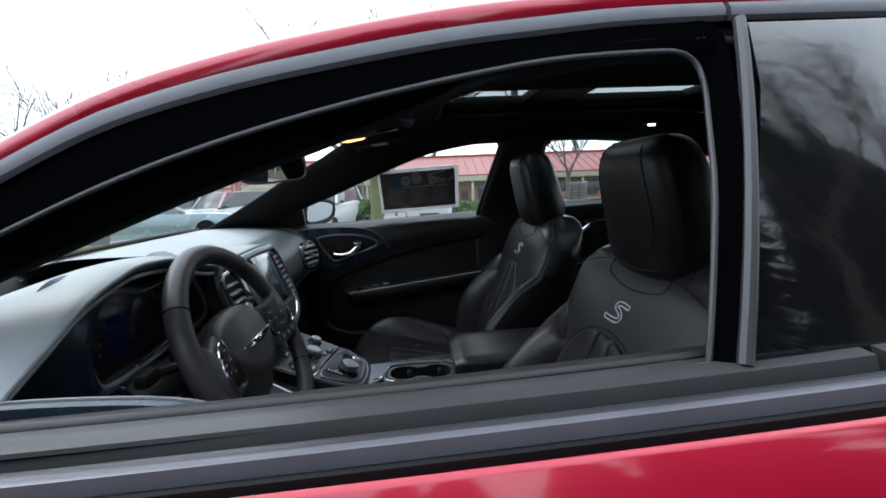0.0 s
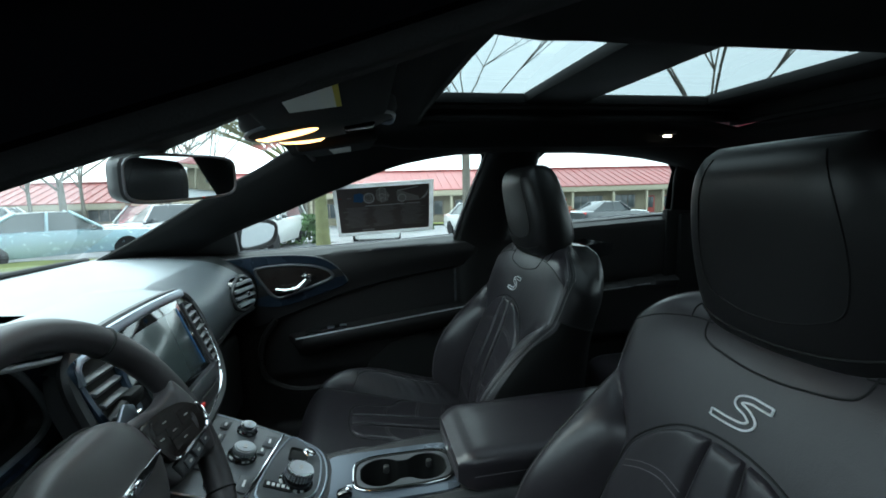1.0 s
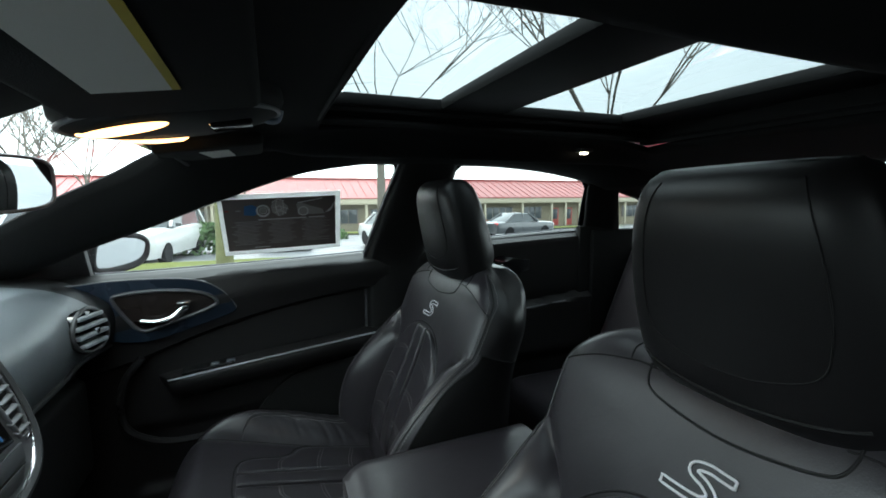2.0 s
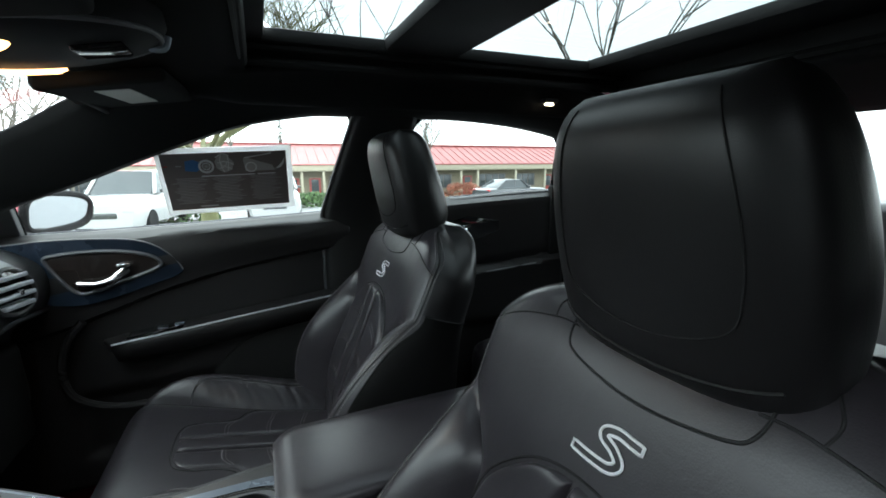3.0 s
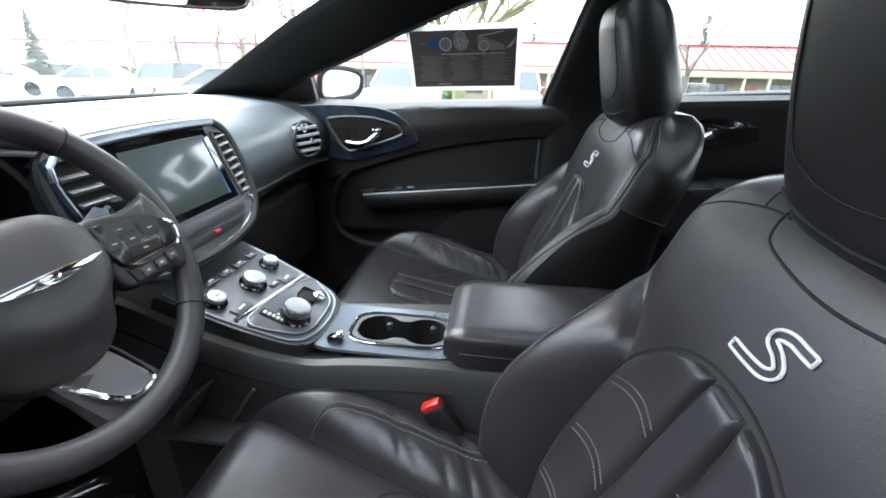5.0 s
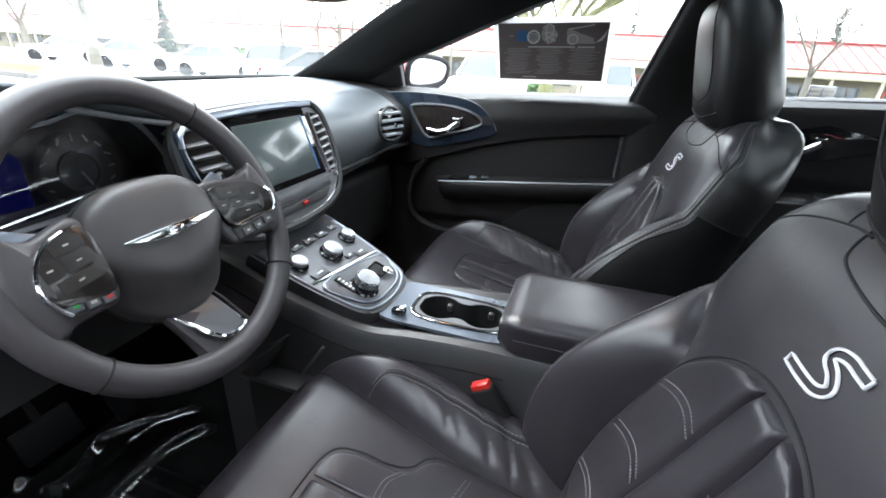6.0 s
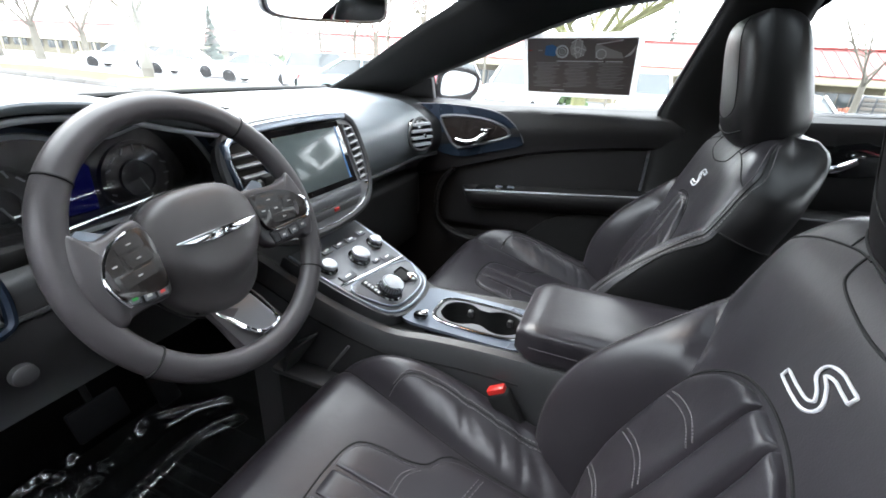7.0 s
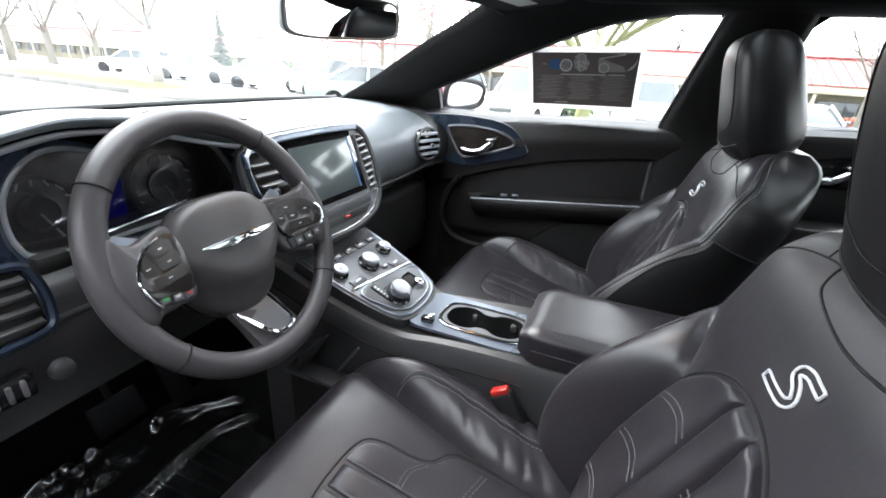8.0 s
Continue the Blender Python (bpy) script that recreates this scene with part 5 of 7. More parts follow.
fascia_x = curve_of([(0.70, -0.47), (0.74, -0.44), (0.80, -0.405), (0.845, -0.388), (0.880, -0.390), (0.915, -0.408), (0.938, -0.450)])
part("lower_fascia", surface(lambda u, v: Vector((fascia_x(0.938 - 0.057 * v), -0.515 + 0.395 * u, 0.938 - 0.057 * v)), lin(0, 1, 16), lin(0, 1, 10)), PLASTIC, cl, "dark plastic panel under the dials")
part("knee_panel", surface(lambda u, v: Vector((fascia_x(0.878 - 0.165 * v) - 0.02 * step(0.75, 1.0, u), -0.735 + 0.60 * u, 0.878 - 0.165 * v)), lin(0, 1, 24), lin(0, 1, 16)), PLASTIC, cl, "dark plastic knee panel")
part("panel_edge", tube([Vector((fascia_x(0.879) + 0.001, y, 0.879)) for y in lin(-0.73, -0.14, 20)], 0.004), PLASTIC, cl)
part("bright_edge", tube([Vector((-0.428, y, 0.949 + 0.11 * (y + 0.413))) for y in lin(-0.435, -0.29, 24)], 0.0028), CHROME, cl, "thin chrome line under the dials")
# small lamp switch panel by the door
part("lamp_switch", lathe([(0.013, 0), (0.012, 0.008), (0.009, 0.010), (0.001, 0.010)], (-0.372, -0.525, 0.827), (1, 0, 0.1), 20), PLASTIC, dash, "round lamp switch")
key_pad = part("key_pad", box((0.02, 0.05, 0.034), (-0.378, -0.574, 0.827), 0.006), GLOSSY, dash, "gloss black dimmer switches")
for k in range(3):
    part("dimmer_wheel", box((0.006, 0.005, 0.022), (-0.367, -0.588 + 0.013 * k, 0.827), 0.002), GREYTRIM, key_pad)

# ---- steering wheel ----
WC, WT = Vector((-0.304, -0.318, 0.9325)), radians(24.7)
wn = Vector((math.cos(WT), 0, math.sin(WT)))
wy, wu = Vector((0, 1, 0)), Vector((-math.sin(WT), 0, math.cos(WT)))
wheel = thing("steering_wheel", "black leather steering wheel with silver winged badge and buttons", "steering wheel", tuple(WC))


def wp(a, b, d=0.0):
    """A point of the wheel: a to the passenger, b up the wheel, d towards the driver."""
    return WC + wy * a + wu * b + wn * d


rim_path = [wp(0.1745 * math.cos(q), 0.1745 * math.sin(q)) for q in lin(0, 2 * math.pi * 95 / 96, 96)]
part("rim", tube(rim_path, 0.0175, 14, closed=True, up=wn, flat=0.95), WHEEL_LEATHER, wheel, "grained leather rim")
for q in (50, 142, 218, 322):
    a = radians(q)
    c_ = wp(0.1745 * math.cos(a), 0.1745 * math.sin(a))
    t_ = (-math.sin(a)) * wy + math.cos(a) * wu
    s_ = t_.cross(wn)
    part("rim_seam", tube([c_ + 0.0178 * (math.cos(b) * s_ + 0.95 * math.sin(b) * wn) for b in lin(0, 2 * math.pi * 19 / 20, 20)], 0.0013, 5, closed=True, up=t_), SEAM, wheel)
hub_half = [(0.0, 0.071), (0.046, 0.067), (0.076, 0.047), (0.088, 0.012), (0.086, -0.030), (0.064, -0.076), (0.032, -0.099), (0.0, -0.106)]
hub = smooth_line([(a, b, 0) for a, b in hub_half] + [(-a, b, 0) for a, b in hub_half[-2:0:-1]], 72, closed=True)


def hub_dip(a, b):
    """The cover falls away below a bent ridge."""
    return -0.026 * step(0.0, 0.040, -0.046 + 7.0 * a * a - b) - 0.004 * step(0.03, 0.09, abs(a))


rings = []
for k, d in ((0.86, -0.055), (0.97, -0.035), (1.0, -0.020), (0.995, -0.008), (0.97, 0.000), (0.93, 0.005), (0.85, 0.009), (0.75, 0.011), (0.65, 0.0125), (0.55, 0.0135), (0.45, 0.0142), (0.35, 0.0147), (0.25, 0.015), (0.15, 0.015), (0.04, 0.015)):
    rings.append([wp(p[0] * k, p[1] * k - 0.002, d + hub_dip(p[0] * k, p[1] * k)) for p in hub])
part("airbag_cover", loft(rings), HUB, wheel, "padded black centre cover", angle=70)
part("cover_gap", tube([wp(p[0] * 1.004, p[1] * 1.004 - 0.002, -0.020 + hub_dip(p[0], p[1])) for p in hub], 0.0025, closed=True, up=wn), SEAM, wheel)
# winged badge: a plain silver double wing
wing = [(0.0, 0.006), (0.012, 0.0056), (0.062, 0.0052), (0.063, 0.0030), (0.034, -0.0032), (0.010, -0.0060), (0.0, -0.0072)]
badge_out = [(a, b) for a, b in wing] + [(-a, b) for a, b in wing[-2:0:-1]]
part("badge", plate([wp(a, b, 0.0150 - 0.00 * abs(a)) for a, b in badge_out], wn * 0.0030, 0.0008), CHROME, wheel, "plain silver wing-shaped badge")
part("badge_centre", box((0.003, 0.020, 0.007), wp(0, 0.0, 0.0188), 0.001, turn=Matrix((wn, wy, wu)).transposed()), CHROME, wheel)


def spoke_d(a):
    """The side spokes rise from the hub to the rim."""
    return 0.018 * (abs(a) - 0.065) / 0.085


# for each side: button pad, key row, leather spoke, chrome edge, buttons and keys (place, width, height)
SIDES = {
    -1: (
        [(-0.126, 0.027), (-0.105, 0.035), (-0.086, 0.039), (-0.078, 0.020), (-0.080, -0.010), (-0.086, -0.036), (-0.118, -0.034), (-0.144, -0.029), (-0.150, -0.010), (-0.142, 0.011)],
        [(-0.146, -0.025), (-0.084, -0.030), (-0.086, -0.046), (-0.118, -0.046), (-0.138, -0.040)],
        [(-0.160, 0.050), (-0.148, 0.044), (-0.130, 0.038), (-0.082, 0.048), (-0.074, 0.010), (-0.080, -0.044), (-0.112, -0.050), (-0.138, -0.052), (-0.148, -0.058), (-0.162, -0.050), (-0.172, 0.0)],
        [(-0.104, 0.036), (-0.126, 0.028), (-0.143, 0.011), (-0.151, -0.010), (-0.146, -0.028), (-0.138, -0.040)],
        [(-0.108, 0.0235, 0.036, 0.014), (-0.104, 0.006, 0.034, 0.016), (-0.134, 0.005, 0.019, 0.020), (-0.112, -0.0125, 0.046, 0.014)],
        [(-0.131, -0.034), (-0.114, -0.037), (-0.097, -0.039)],
    ),
    1: (
        [(0.076, 0.028), (0.100, 0.031), (0.122, 0.029), (0.145, 0.020), (0.164, -0.002), (0.157, -0.023), (0.125, -0.025), (0.098, -0.026), (0.084, -0.018)],
        [(0.088, -0.029), (0.157, -0.026), (0.151, -0.040), (0.124, -0.048), (0.090, -0.048)],
        [(0.160, 0.050), (0.148, 0.043), (0.122, 0.038), (0.074, 0.040), (0.070, 0.0), (0.080, -0.046), (0.112, -0.052), (0.138, -0.052), (0.148, -0.058), (0.162, -0.050), (0.172, 0.0)],
        [(0.090, -0.022), (0.100, -0.0275), (0.130, -0.0265), (0.158, -0.0245), (0.166, -0.002), (0.158, 0.010)],
        [(0.104, 0.0185, 0.034, 0.014), (0.110, 0.003, 0.020, 0.015), (0.136, 0.007, 0.022, 0.018), (0.118, -0.013, 0.040, 0.013), (0.089, 0.005, 0.018, 0.015)],
        [(0.105, -0.039), (0.124, -0.038), (0.142, -0.035)],
    ),
}
turn_w = Matrix((wn, wy, wu)).transposed()
for sg in (-1, 1):
    pad_l, key_l, spoke_l, edge_l, buttons, keys = SIDES[sg]
    spoke_ = smooth_line([(a, b, 0) for a, b in spoke_l], 60, closed=True)
    mid_ = sg * 0.125, -0.004
    part("spoke", loft([[wp(mid_[0] + (p[0] - mid_[0]) * k, mid_[1] + (p[1] - mid_[1]) * k, spoke_d(p[0]) + d) for p in spoke_] for k, d in ((0.90, -0.030), (1.0, -0.022), (1.02, -0.014), (1.0, -0.008), (0.95, -0.0045), (0.86, -0.003), (0.4, -0.003))]), WHEEL_LEATHER, wheel, "rounded leather side spoke", angle=70)
    pad_ = smooth_line([(a, b, 0) for a, b in pad_l], 48, closed=True)
    pad = part("button_pad", plate([wp(p[0], p[1], spoke_d(p[0]) - 0.008) for p in pad_], wn * 0.010, 0.002), BROWN, wheel, "dark glossy brown button pad")
    part("pad_rim", tube(smooth_line([wp(a, b, spoke_d(a) + 0.001) for a, b in edge_l], 30), 0.0024, up=wn), CHROME, pad, "chrome edge of the button pad")
    for a, b, wide_, high_ in buttons:
        lean_ = turn_w @ pose(0, 0, 0, 6 * -sg, 0, -12 * sg).to_3x3()
        button = part("button", box((0.003, wide_, high_), wp(a, b, spoke_d(a) + 0.0012), 0.0006, turn=lean_), BROWN, pad, smooth=False)
        part("button_mark", box((0.0008, 0.006, 0.0016), wp(a, b, spoke_d(a) + 0.0029), 0, turn=lean_), PRINT, button)
    key_row = part("lower_keys", plate([wp(a, b, spoke_d(a) - 0.010) for a, b in key_l], wn * 0.009, 0.003), PLASTIC, wheel, "lower row of keys")
    for k, ((a, b), mat) in enumerate(zip(keys, (GREENKEY, PRINT, REDKEY) if sg < 0 else (PRINT, PRINT, PRINT))):
        key_ = part("key", box((0.003, 0.0145, 0.0125), wp(a, b, spoke_d(a) + 0.0002), 0.0016, turn=turn_w @ pose(0, 0, 0, 3 * sg, 0, -12 * sg).to_3x3()), SATIN_DARK, key_row, smooth=False)
        part("key_mark", box((0.0008, 0.006, 0.003), wp(a, b, spoke_d(a) + 0.0022), 0, turn=turn_w), mat, key_)
    part("shift_paddle", plate([wp(sg * a, b, -0.034) for a, b in ((0.095, 0.040), (0.128, 0.056), (0.142, 0.048), (0.138, 0.030), (0.10, 0.010))], wn * 0.006, 0.002), SATIN, wheel, "satin metal shift paddle")
low = [(-0.046, -0.074), (0.034, -0.074), (0.046, -0.11), (0.056, -0.160), (-0.034, -0.160), (-0.028, -0.122)]
low_d = lambda b: -0.034 * step(-0.150, -0.088, b)  # the spoke sinks below the centre cover
part("lower_spoke", plate([wp(a, b, -0.018 + low_d(b)) for a, b in low], wn * 0.016, 0.005), WHEEL_LEATHER, wheel, "split lower spoke")
ins = [(-0.050, -0.086), (-0.030, -0.100), (-0.014, -0.136), (0.002, -0.151), (0.022, -0.153), (0.036, -0.146), (0.036, -0.120), (0.031, -0.088)]
part("spoke_insert", plate([wp(a, b, -0.0015 + low_d(b)) for a, b in ins], wn * 0.003, 0.001), GREYTRIM, wheel, "grey satin spoke panel")
part("spoke_trim", tube(smooth_line([wp(a, b, 0.001 + low_d(b)) for a, b in ins], 50), 0.0036, up=wn), CHROME, wheel, "chrome outline of the lower spoke")
part("column", loft([[wp(r * math.cos(q), r * math.sin(q) - 0.004, d) for q in lin(0, 2 * math.pi * 23 / 24, 24)] for r, d in ((0.055, -0.045), (0.062, -0.07), (0.065, -0.14), (0.06, -0.26))]), PLASTIC_DULL, wheel, "plastic steering column cover")
for sg in (-1, 1):
    stalk = part("stalk", tube(smooth_line([wp(sg * 0.05, 0.02, -0.07), wp(sg * 0.12, 0.038, -0.065), wp(sg * 0.172, 0.049, -0.055)], 14), 0.008), PLASTIC, wheel, "black column stalk")
    part("stalk_end", box((0.02, 0.035, 0.022), wp(sg * 0.184, 0.050, -0.053), 0.006), PLASTIC_DULL, stalk)

# ---- centre console ----
console = thing("centre_console", "black centre console with silver knobs and twin cup holders", "centre console", (-0.1, 0, 0.27))
deck = curve_of([(-0.46, 0.808), (-0.40, 0.790), (-0.28, 0.740), (-0.19, 0.704), (-0.14, 0.694), (-0.08, 0.700), (0.08, 0.712), (0.45, 0.715)])
half = curve_of([(-0.46, 0.135), (-0.30, 0.130), (-0.16, 0.105), (-0.05, 0.098), (0.10, 0.100), (0.45, 0.10)])


def console_ring(x):
    w, z = half(x), deck(x)
    pts = [(-w - 0.012, 0.28), (-w - 0.012, z - 0.16), (-w - 0.012, z - 0.05), (-w - 0.010, z - 0.018), (-w - 0.002, z - 0.004), (-w + 0.010, z), (-w + 0.022, z - 0.007)]
    pts += [(-w + 0.03, z - 0.010), (w - 0.03, z - 0.010)]
    pts += [(-a, b) for a, b in reversed(pts[:7])]
    return [Vector((x, a, b)) for a, b in pts]


body_x = lin(-0.46, 0.45, 46)
bm = loft([console_ring(x) for x in body_x])
bmesh.ops.delete(bm, geom=[f for f in bm.faces if -0.095 < f.calc_center_median().x < 0.085 and abs(f.calc_center_median().y) < 0.03 and f.calc_center_median().z > 0.6], context="FACES")
part("body", bm, PLASTIC, console, "black console body with raised rims")
# silver plate with two joined cups
cz = 0.7045


def squircle(cx, rx, ry, n, count=72):
    pts = []
    for k in range(count):
        a = 2 * math.pi * k / count
        r = (abs(math.cos(a)) ** n + abs(math.sin(a)) ** n) ** (-1 / n)
        pts.append((cx + rx * r * math.cos(a), ry * r * math.sin(a)))
    return pts


def cups_outline(grow=0.0):
    pts = []
    for k in range(72):
        a = 2 * math.pi * k / 72
        x = 0.0395 * 2 * math.cos(a)
        cx = 0.041 if x > 0 else -0.041
        w = math.sqrt(max(0.0, (0.039 + grow) ** 2 - (x - cx) ** 2)) if abs(x) > 0.012 else 0.0255 + grow
        pts.append((-0.006 + x + (grow if x > 0.05 else -grow if x < -0.05 else 0), math.copysign(max(w, 0.0255 + grow if abs(x) < 0.02 else w), math.sin(a)) if abs(math.sin(a)) > 1e-6 else 0.0))
    return pts


outer_plate = [(max(-0.150, min(0.092, x)), max(-0.073, min(0.073, y))) for x, y in squircle(-0.029, 0.121, 0.073, 9)]
plate_top = [[Vector((x, y, cz - 0.006)) for x, y in outer_plate], [Vector((x, y, cz)) for x, y in outer_plate], [Vector((x, y, cz)) for x, y in squircle(-0.006, 0.092, 0.050, 4)], [Vector((x, y, cz - 0.006)) for x, y in squircle(-0.006, 0.090, 0.048, 4)]]
part("cup_plate", grid(plate_top, closed_u=True), CONSOLE_PLATE, console, "dark blue-grey satin console plate")
loop = squircle(-0.006, 0.090, 0.048, 4)
inner = cups_outline(0.001)
tray = part("cup_tray", grid([[Vector((x, y, cz - 0.004)) for x, y in loop], [Vector((x, y, cz + 0.002)) for x, y in loop], [Vector((x, y, cz + 0.002)) for x, y in inner], [Vector((x, y, cz - 0.004)) for x, y in inner]], closed_u=True), SATIN_DARK, console, "grey satin cup holder plate")
part("tray_rim", tube([Vector((x, y, cz + 0.002)) for x, y in squircle(-0.006, 0.093, 0.051, 4)], 0.0016, closed=True), CHROME, tray, "chrome rim round the cup holders")
part("tray_groove", tube([Vector((x, y, cz + 0.0012)) for x, y in squircle(-0.006, 0.0885, 0.0465, 4)], 0.0022, closed=True), SEAM, tray)
wells = cups_outline(0.0)
part("cup_well", loft([[Vector((-0.006 + (x + 0.006) * k, y * k, cz + d)) for x, y in wells] for k, d in ((0.90, -0.064), (0.94, -0.055), (1.0, 0.001))], caps=False), PLASTIC_DULL, tray, "deep joined round cup wells")
part("well_floor", plate([Vector((-0.006 + (x + 0.006) * 0.92, y * 0.92, cz - 0.066)) for x, y in wells], (0, 0, 0.003)), RUBBER, tray)
for cx in (-0.047, 0.036):
    part("cup_grip", box((0.012, 0.012, 0.016), (cx + 0.010, 0.033, cz - 0.016), 0.004), PLASTIC, tray)
part("brake_switch", box((0.026, 0.018, 0.014), (-0.112, -0.050, cz + 0.006), 0.004, turn=pose(0, 0, 0, 0, -12, 0)), GLOSSY, console, "black parking brake switch")
part("switch_cap", box((0.010, 0.014, 0.008), (-0.104, -0.050, cz + 0.014), 0.002), CHROME, console)

# sloping control panel
p0, p1 = Vector((-0.388, 0, 0.792)), Vector((-0.150, 0, 0.690))
pd = (p1 - p0).normalized()
pn = Vector((-pd.z, 0, pd.x))
if pn.z < 0:
    pn = -pn


def cp(u, y, d=0.0):
    """A point of the sloping panel: u metres from its front end, y across, d above it."""
    return p0 + pd * u + Vector((0, y, 0)) + pn * d


half_panel = [(0.010, 0.122), (0.10, 0.117), (0.18, 0.106), (0.235, 0.090), (0.258, 0.058), (0.266, 0.0)]
pan = smooth_line([(a, b, 0) for a, b in half_panel] + [(a, -b, 0) for a, b in half_panel[-2::-1]], 50)
panel = part("control_panel", plate([cp(p[0], p[1], -0.012) for p in pan], pn * 0.030, 0.005), PLASTIC, console, "sloping black control panel")
face = part("panel_face", plate([cp(0.008 + p[0] * 0.93, p[1] * 0.92, 0.0155) for p in pan], pn * 0.005, 0.0015), SATIN_DARK, console, "dark satin grey panel with knobs")
part("panel_rim", tube([cp(0.008 + p[0] * 0.93, p[1] * 0.925, 0.019) for p in pan], 0.0026, up=pn), SATIN, face, "bright rim of the panel")
part("divider", tube([cp(0.147 + 0.145 * y, y, 0.0215) for y in lin(-0.100, 0.096, 10)], 0.003, up=pn), CHROME, face, "chrome divider bar")
low_pan = smooth_line([(a, b, 0) for a, b in ((0.146, -0.084), (0.172, 0.084), (0.215, 0.076), (0.238, 0.050), (0.243, 0.0), (0.238, -0.050), (0.210, -0.078))], 40, closed=True)
part("shift_plate", plate([cp(p[0], p[1], 0.0205) for p in low_pan], pn * 0.003, 0.001), SATIN_DARK, face)
part("shift_rim", tube([cp(p[0], p[1], 0.0235) for p in low_pan], 0.0018, closed=True, up=pn), SATIN, face)


def knob(u, y, r, h, name, label):
    at = cp(u, y, 0.019)
    k = part(name, lathe([(r * 1.22, 0.0), (r * 1.22, 0.004), (r * 1.08, 0.006), (r * 1.02, 0.007), (r, h - 0.004), (r * 0.93, h), (r * 0.60, h + 0.0006), (0.001, h + 0.0008)], at, pn, 36), KNOB, face, label)
    rim_ = bmesh.new()
    for q in range(28):
        a = 2 * math.pi * q / 28
        o = pd * math.cos(a) + Vector((0, 1, 0)) * math.sin(a)
        tube([at + o * r * 1.005 + pn * h * 0.58, at + o * r * 0.985 + pn * (h - 0.003)], r * 0.05, 5, bm=rim_)
    part("knurled_rim", rim_, SATIN_DARK, k)
    part("knob_cap", lathe([(r * 0.80, 0.0), (r * 0.78, 0.0012), (r * 0.70, 0.0014), (0.001, 0.0014)], at + pn * h, pn, 32), PALE_TRIM, k)
    part("knob_skirt", lathe([(r * 1.24, 0.0), (r * 1.24, 0.005), (r * 1.07, 0.007), (r * 1.06, h * 0.55), (r * 1.01, h * 0.60)], at, pn, 36), GLOSSY, k)
    part("knob_mark", box((0.006, 0.010, 0.001), at + pn * (h + 0.0018), 0, turn=Matrix((pd, Vector((0, 1, 0)), pn)).transposed()), PRINT, k)


knob(0.094, 0.080, 0.0150, 0.017, "small_knob", "small silver dial")
knob(0.104, 0.004, 0.0195, 0.020, "tuning_knob", "silver dial with black skirt")
knob(0.086, -0.080, 0.0150, 0.017, "small_knob", "small silver dial")
knob(0.203, -0.033, 0.0235, 0.030, "shift_dial", "large bright rotary shift dial")
part("gear_window", box((0.046, 0.016, 0.003), cp(0.176, -0.056, 0.0245), 0.001, turn=Matrix((pd, Vector((0, 1, 0)), pn)).transposed()), SEAM, face, "black gear window")
for k in range(5):
    part("gear_mark", box((0.005, 0.007, 0.001), cp(0.160 + 0.008 * k, -0.056, 0.0266), 0, turn=Matrix((pd, Vector((0, 1, 0)), pn)).transposed()), PRINT_LIGHT, face)
part("socket_hole", box((0.034, 0.036, 0.003), cp(0.197, 0.036, 0.0245), 0.006, turn=Matrix((pd, Vector((0, 1, 0)), pn)).transposed()), SEAM, face)
part("mode_switch", lathe([(0.013, 0), (0.012, 0.008), (0.008, 0.011), (0.001, 0.011)], cp(0.216, 0.048, 0.0225), pn, 20), CHROME, face)
for u, y, a, b in ((0.052, 0.0, 0.016, 0.030), (0.050, -0.040, 0.016, 0.030), (0.054, 0.040, 0.016, 0.030), (0.124, -0.066, 0.020, 0.040), (0.140, 0.062, 0.020, 0.034), (0.054, 0.082, 0.014, 0.026), (0.132, 0.030, 0.012, 0.022)):
    key = part("console_key", box((a, b, 0.005), cp(u, y, 0.0215), 0.0015, turn=Matrix((pd, Vector((0, 1, 0)), pn)).transposed()), SATIN_DARK, face)
    part("key_mark", box((0.004, b * 0.4, 0.001), cp(u, y, 0.0243), 0, turn=Matrix((pd, Vector((0, 1, 0)), pn)).transposed()), PRINT_LIGHT, key)
part("side_seam", tube([Vector((x, -half(x) - 0.0125, deck(x) - 0.045)) for x in lin(-0.44, 0.10, 24)], 0.0016), SEAM, console)

# armrest lid
arm = thing("armrest", "black leather armrest lid with stitched edge", "armrest", (0.25, 0, 0.72))


def arm_ring(x):
    t = step(0.080, 0.115, x) ** 0.5
    w, h = 0.088 + 0.012 * t, 0.772 + 0.004 * step(0.1, 0.4, x)
    k = 0.55 + 0.45 * t
    ring = []
    for j in range(40):
        a = 2 * math.pi * j / 40
        n = 8.0
        r = (abs(math.cos(a)) ** n + abs(math.sin(a)) ** n) ** (-1 / n)
        ring.append(Vector((x, w * r * math.cos(a) * (0.94 + 0.06 * k), 0.738 + 0.036 * k * r * math.sin(a) + (h - 0.772))))
    return ring


part("lid", loft([arm_ring(x) for x in [0.079, 0.081, 0.085, 0.092, 0.10, 0.115] + lin(0.15, 0.44, 12)]), LEATHER, arm, "padded leather lid", angle=60)
part("lid_base", box((0.33, 0.17, 0.05), (0.27, 0, 0.700), 0.01), PLASTIC_DULL, arm)
bm = bmesh.new()
for k in range(70):
    tube([Vector((0.105 + 0.0047 * k, -0.1005, 0.7395)), Vector((0.108 + 0.0047 * k, -0.1005, 0.7395))], 0.0008, 5, bm=bm)
part("side_stitching", bm, STITCH, arm)
bm = bmesh.new()
for k in range(34):
    tube([Vector((0.0785, -0.082 + 0.005 * k, 0.7375)), Vector((0.0785, -0.079 + 0.005 * k, 0.7375))], 0.0008, 5, bm=bm)
part("end_stitching", bm, STITCH, arm)

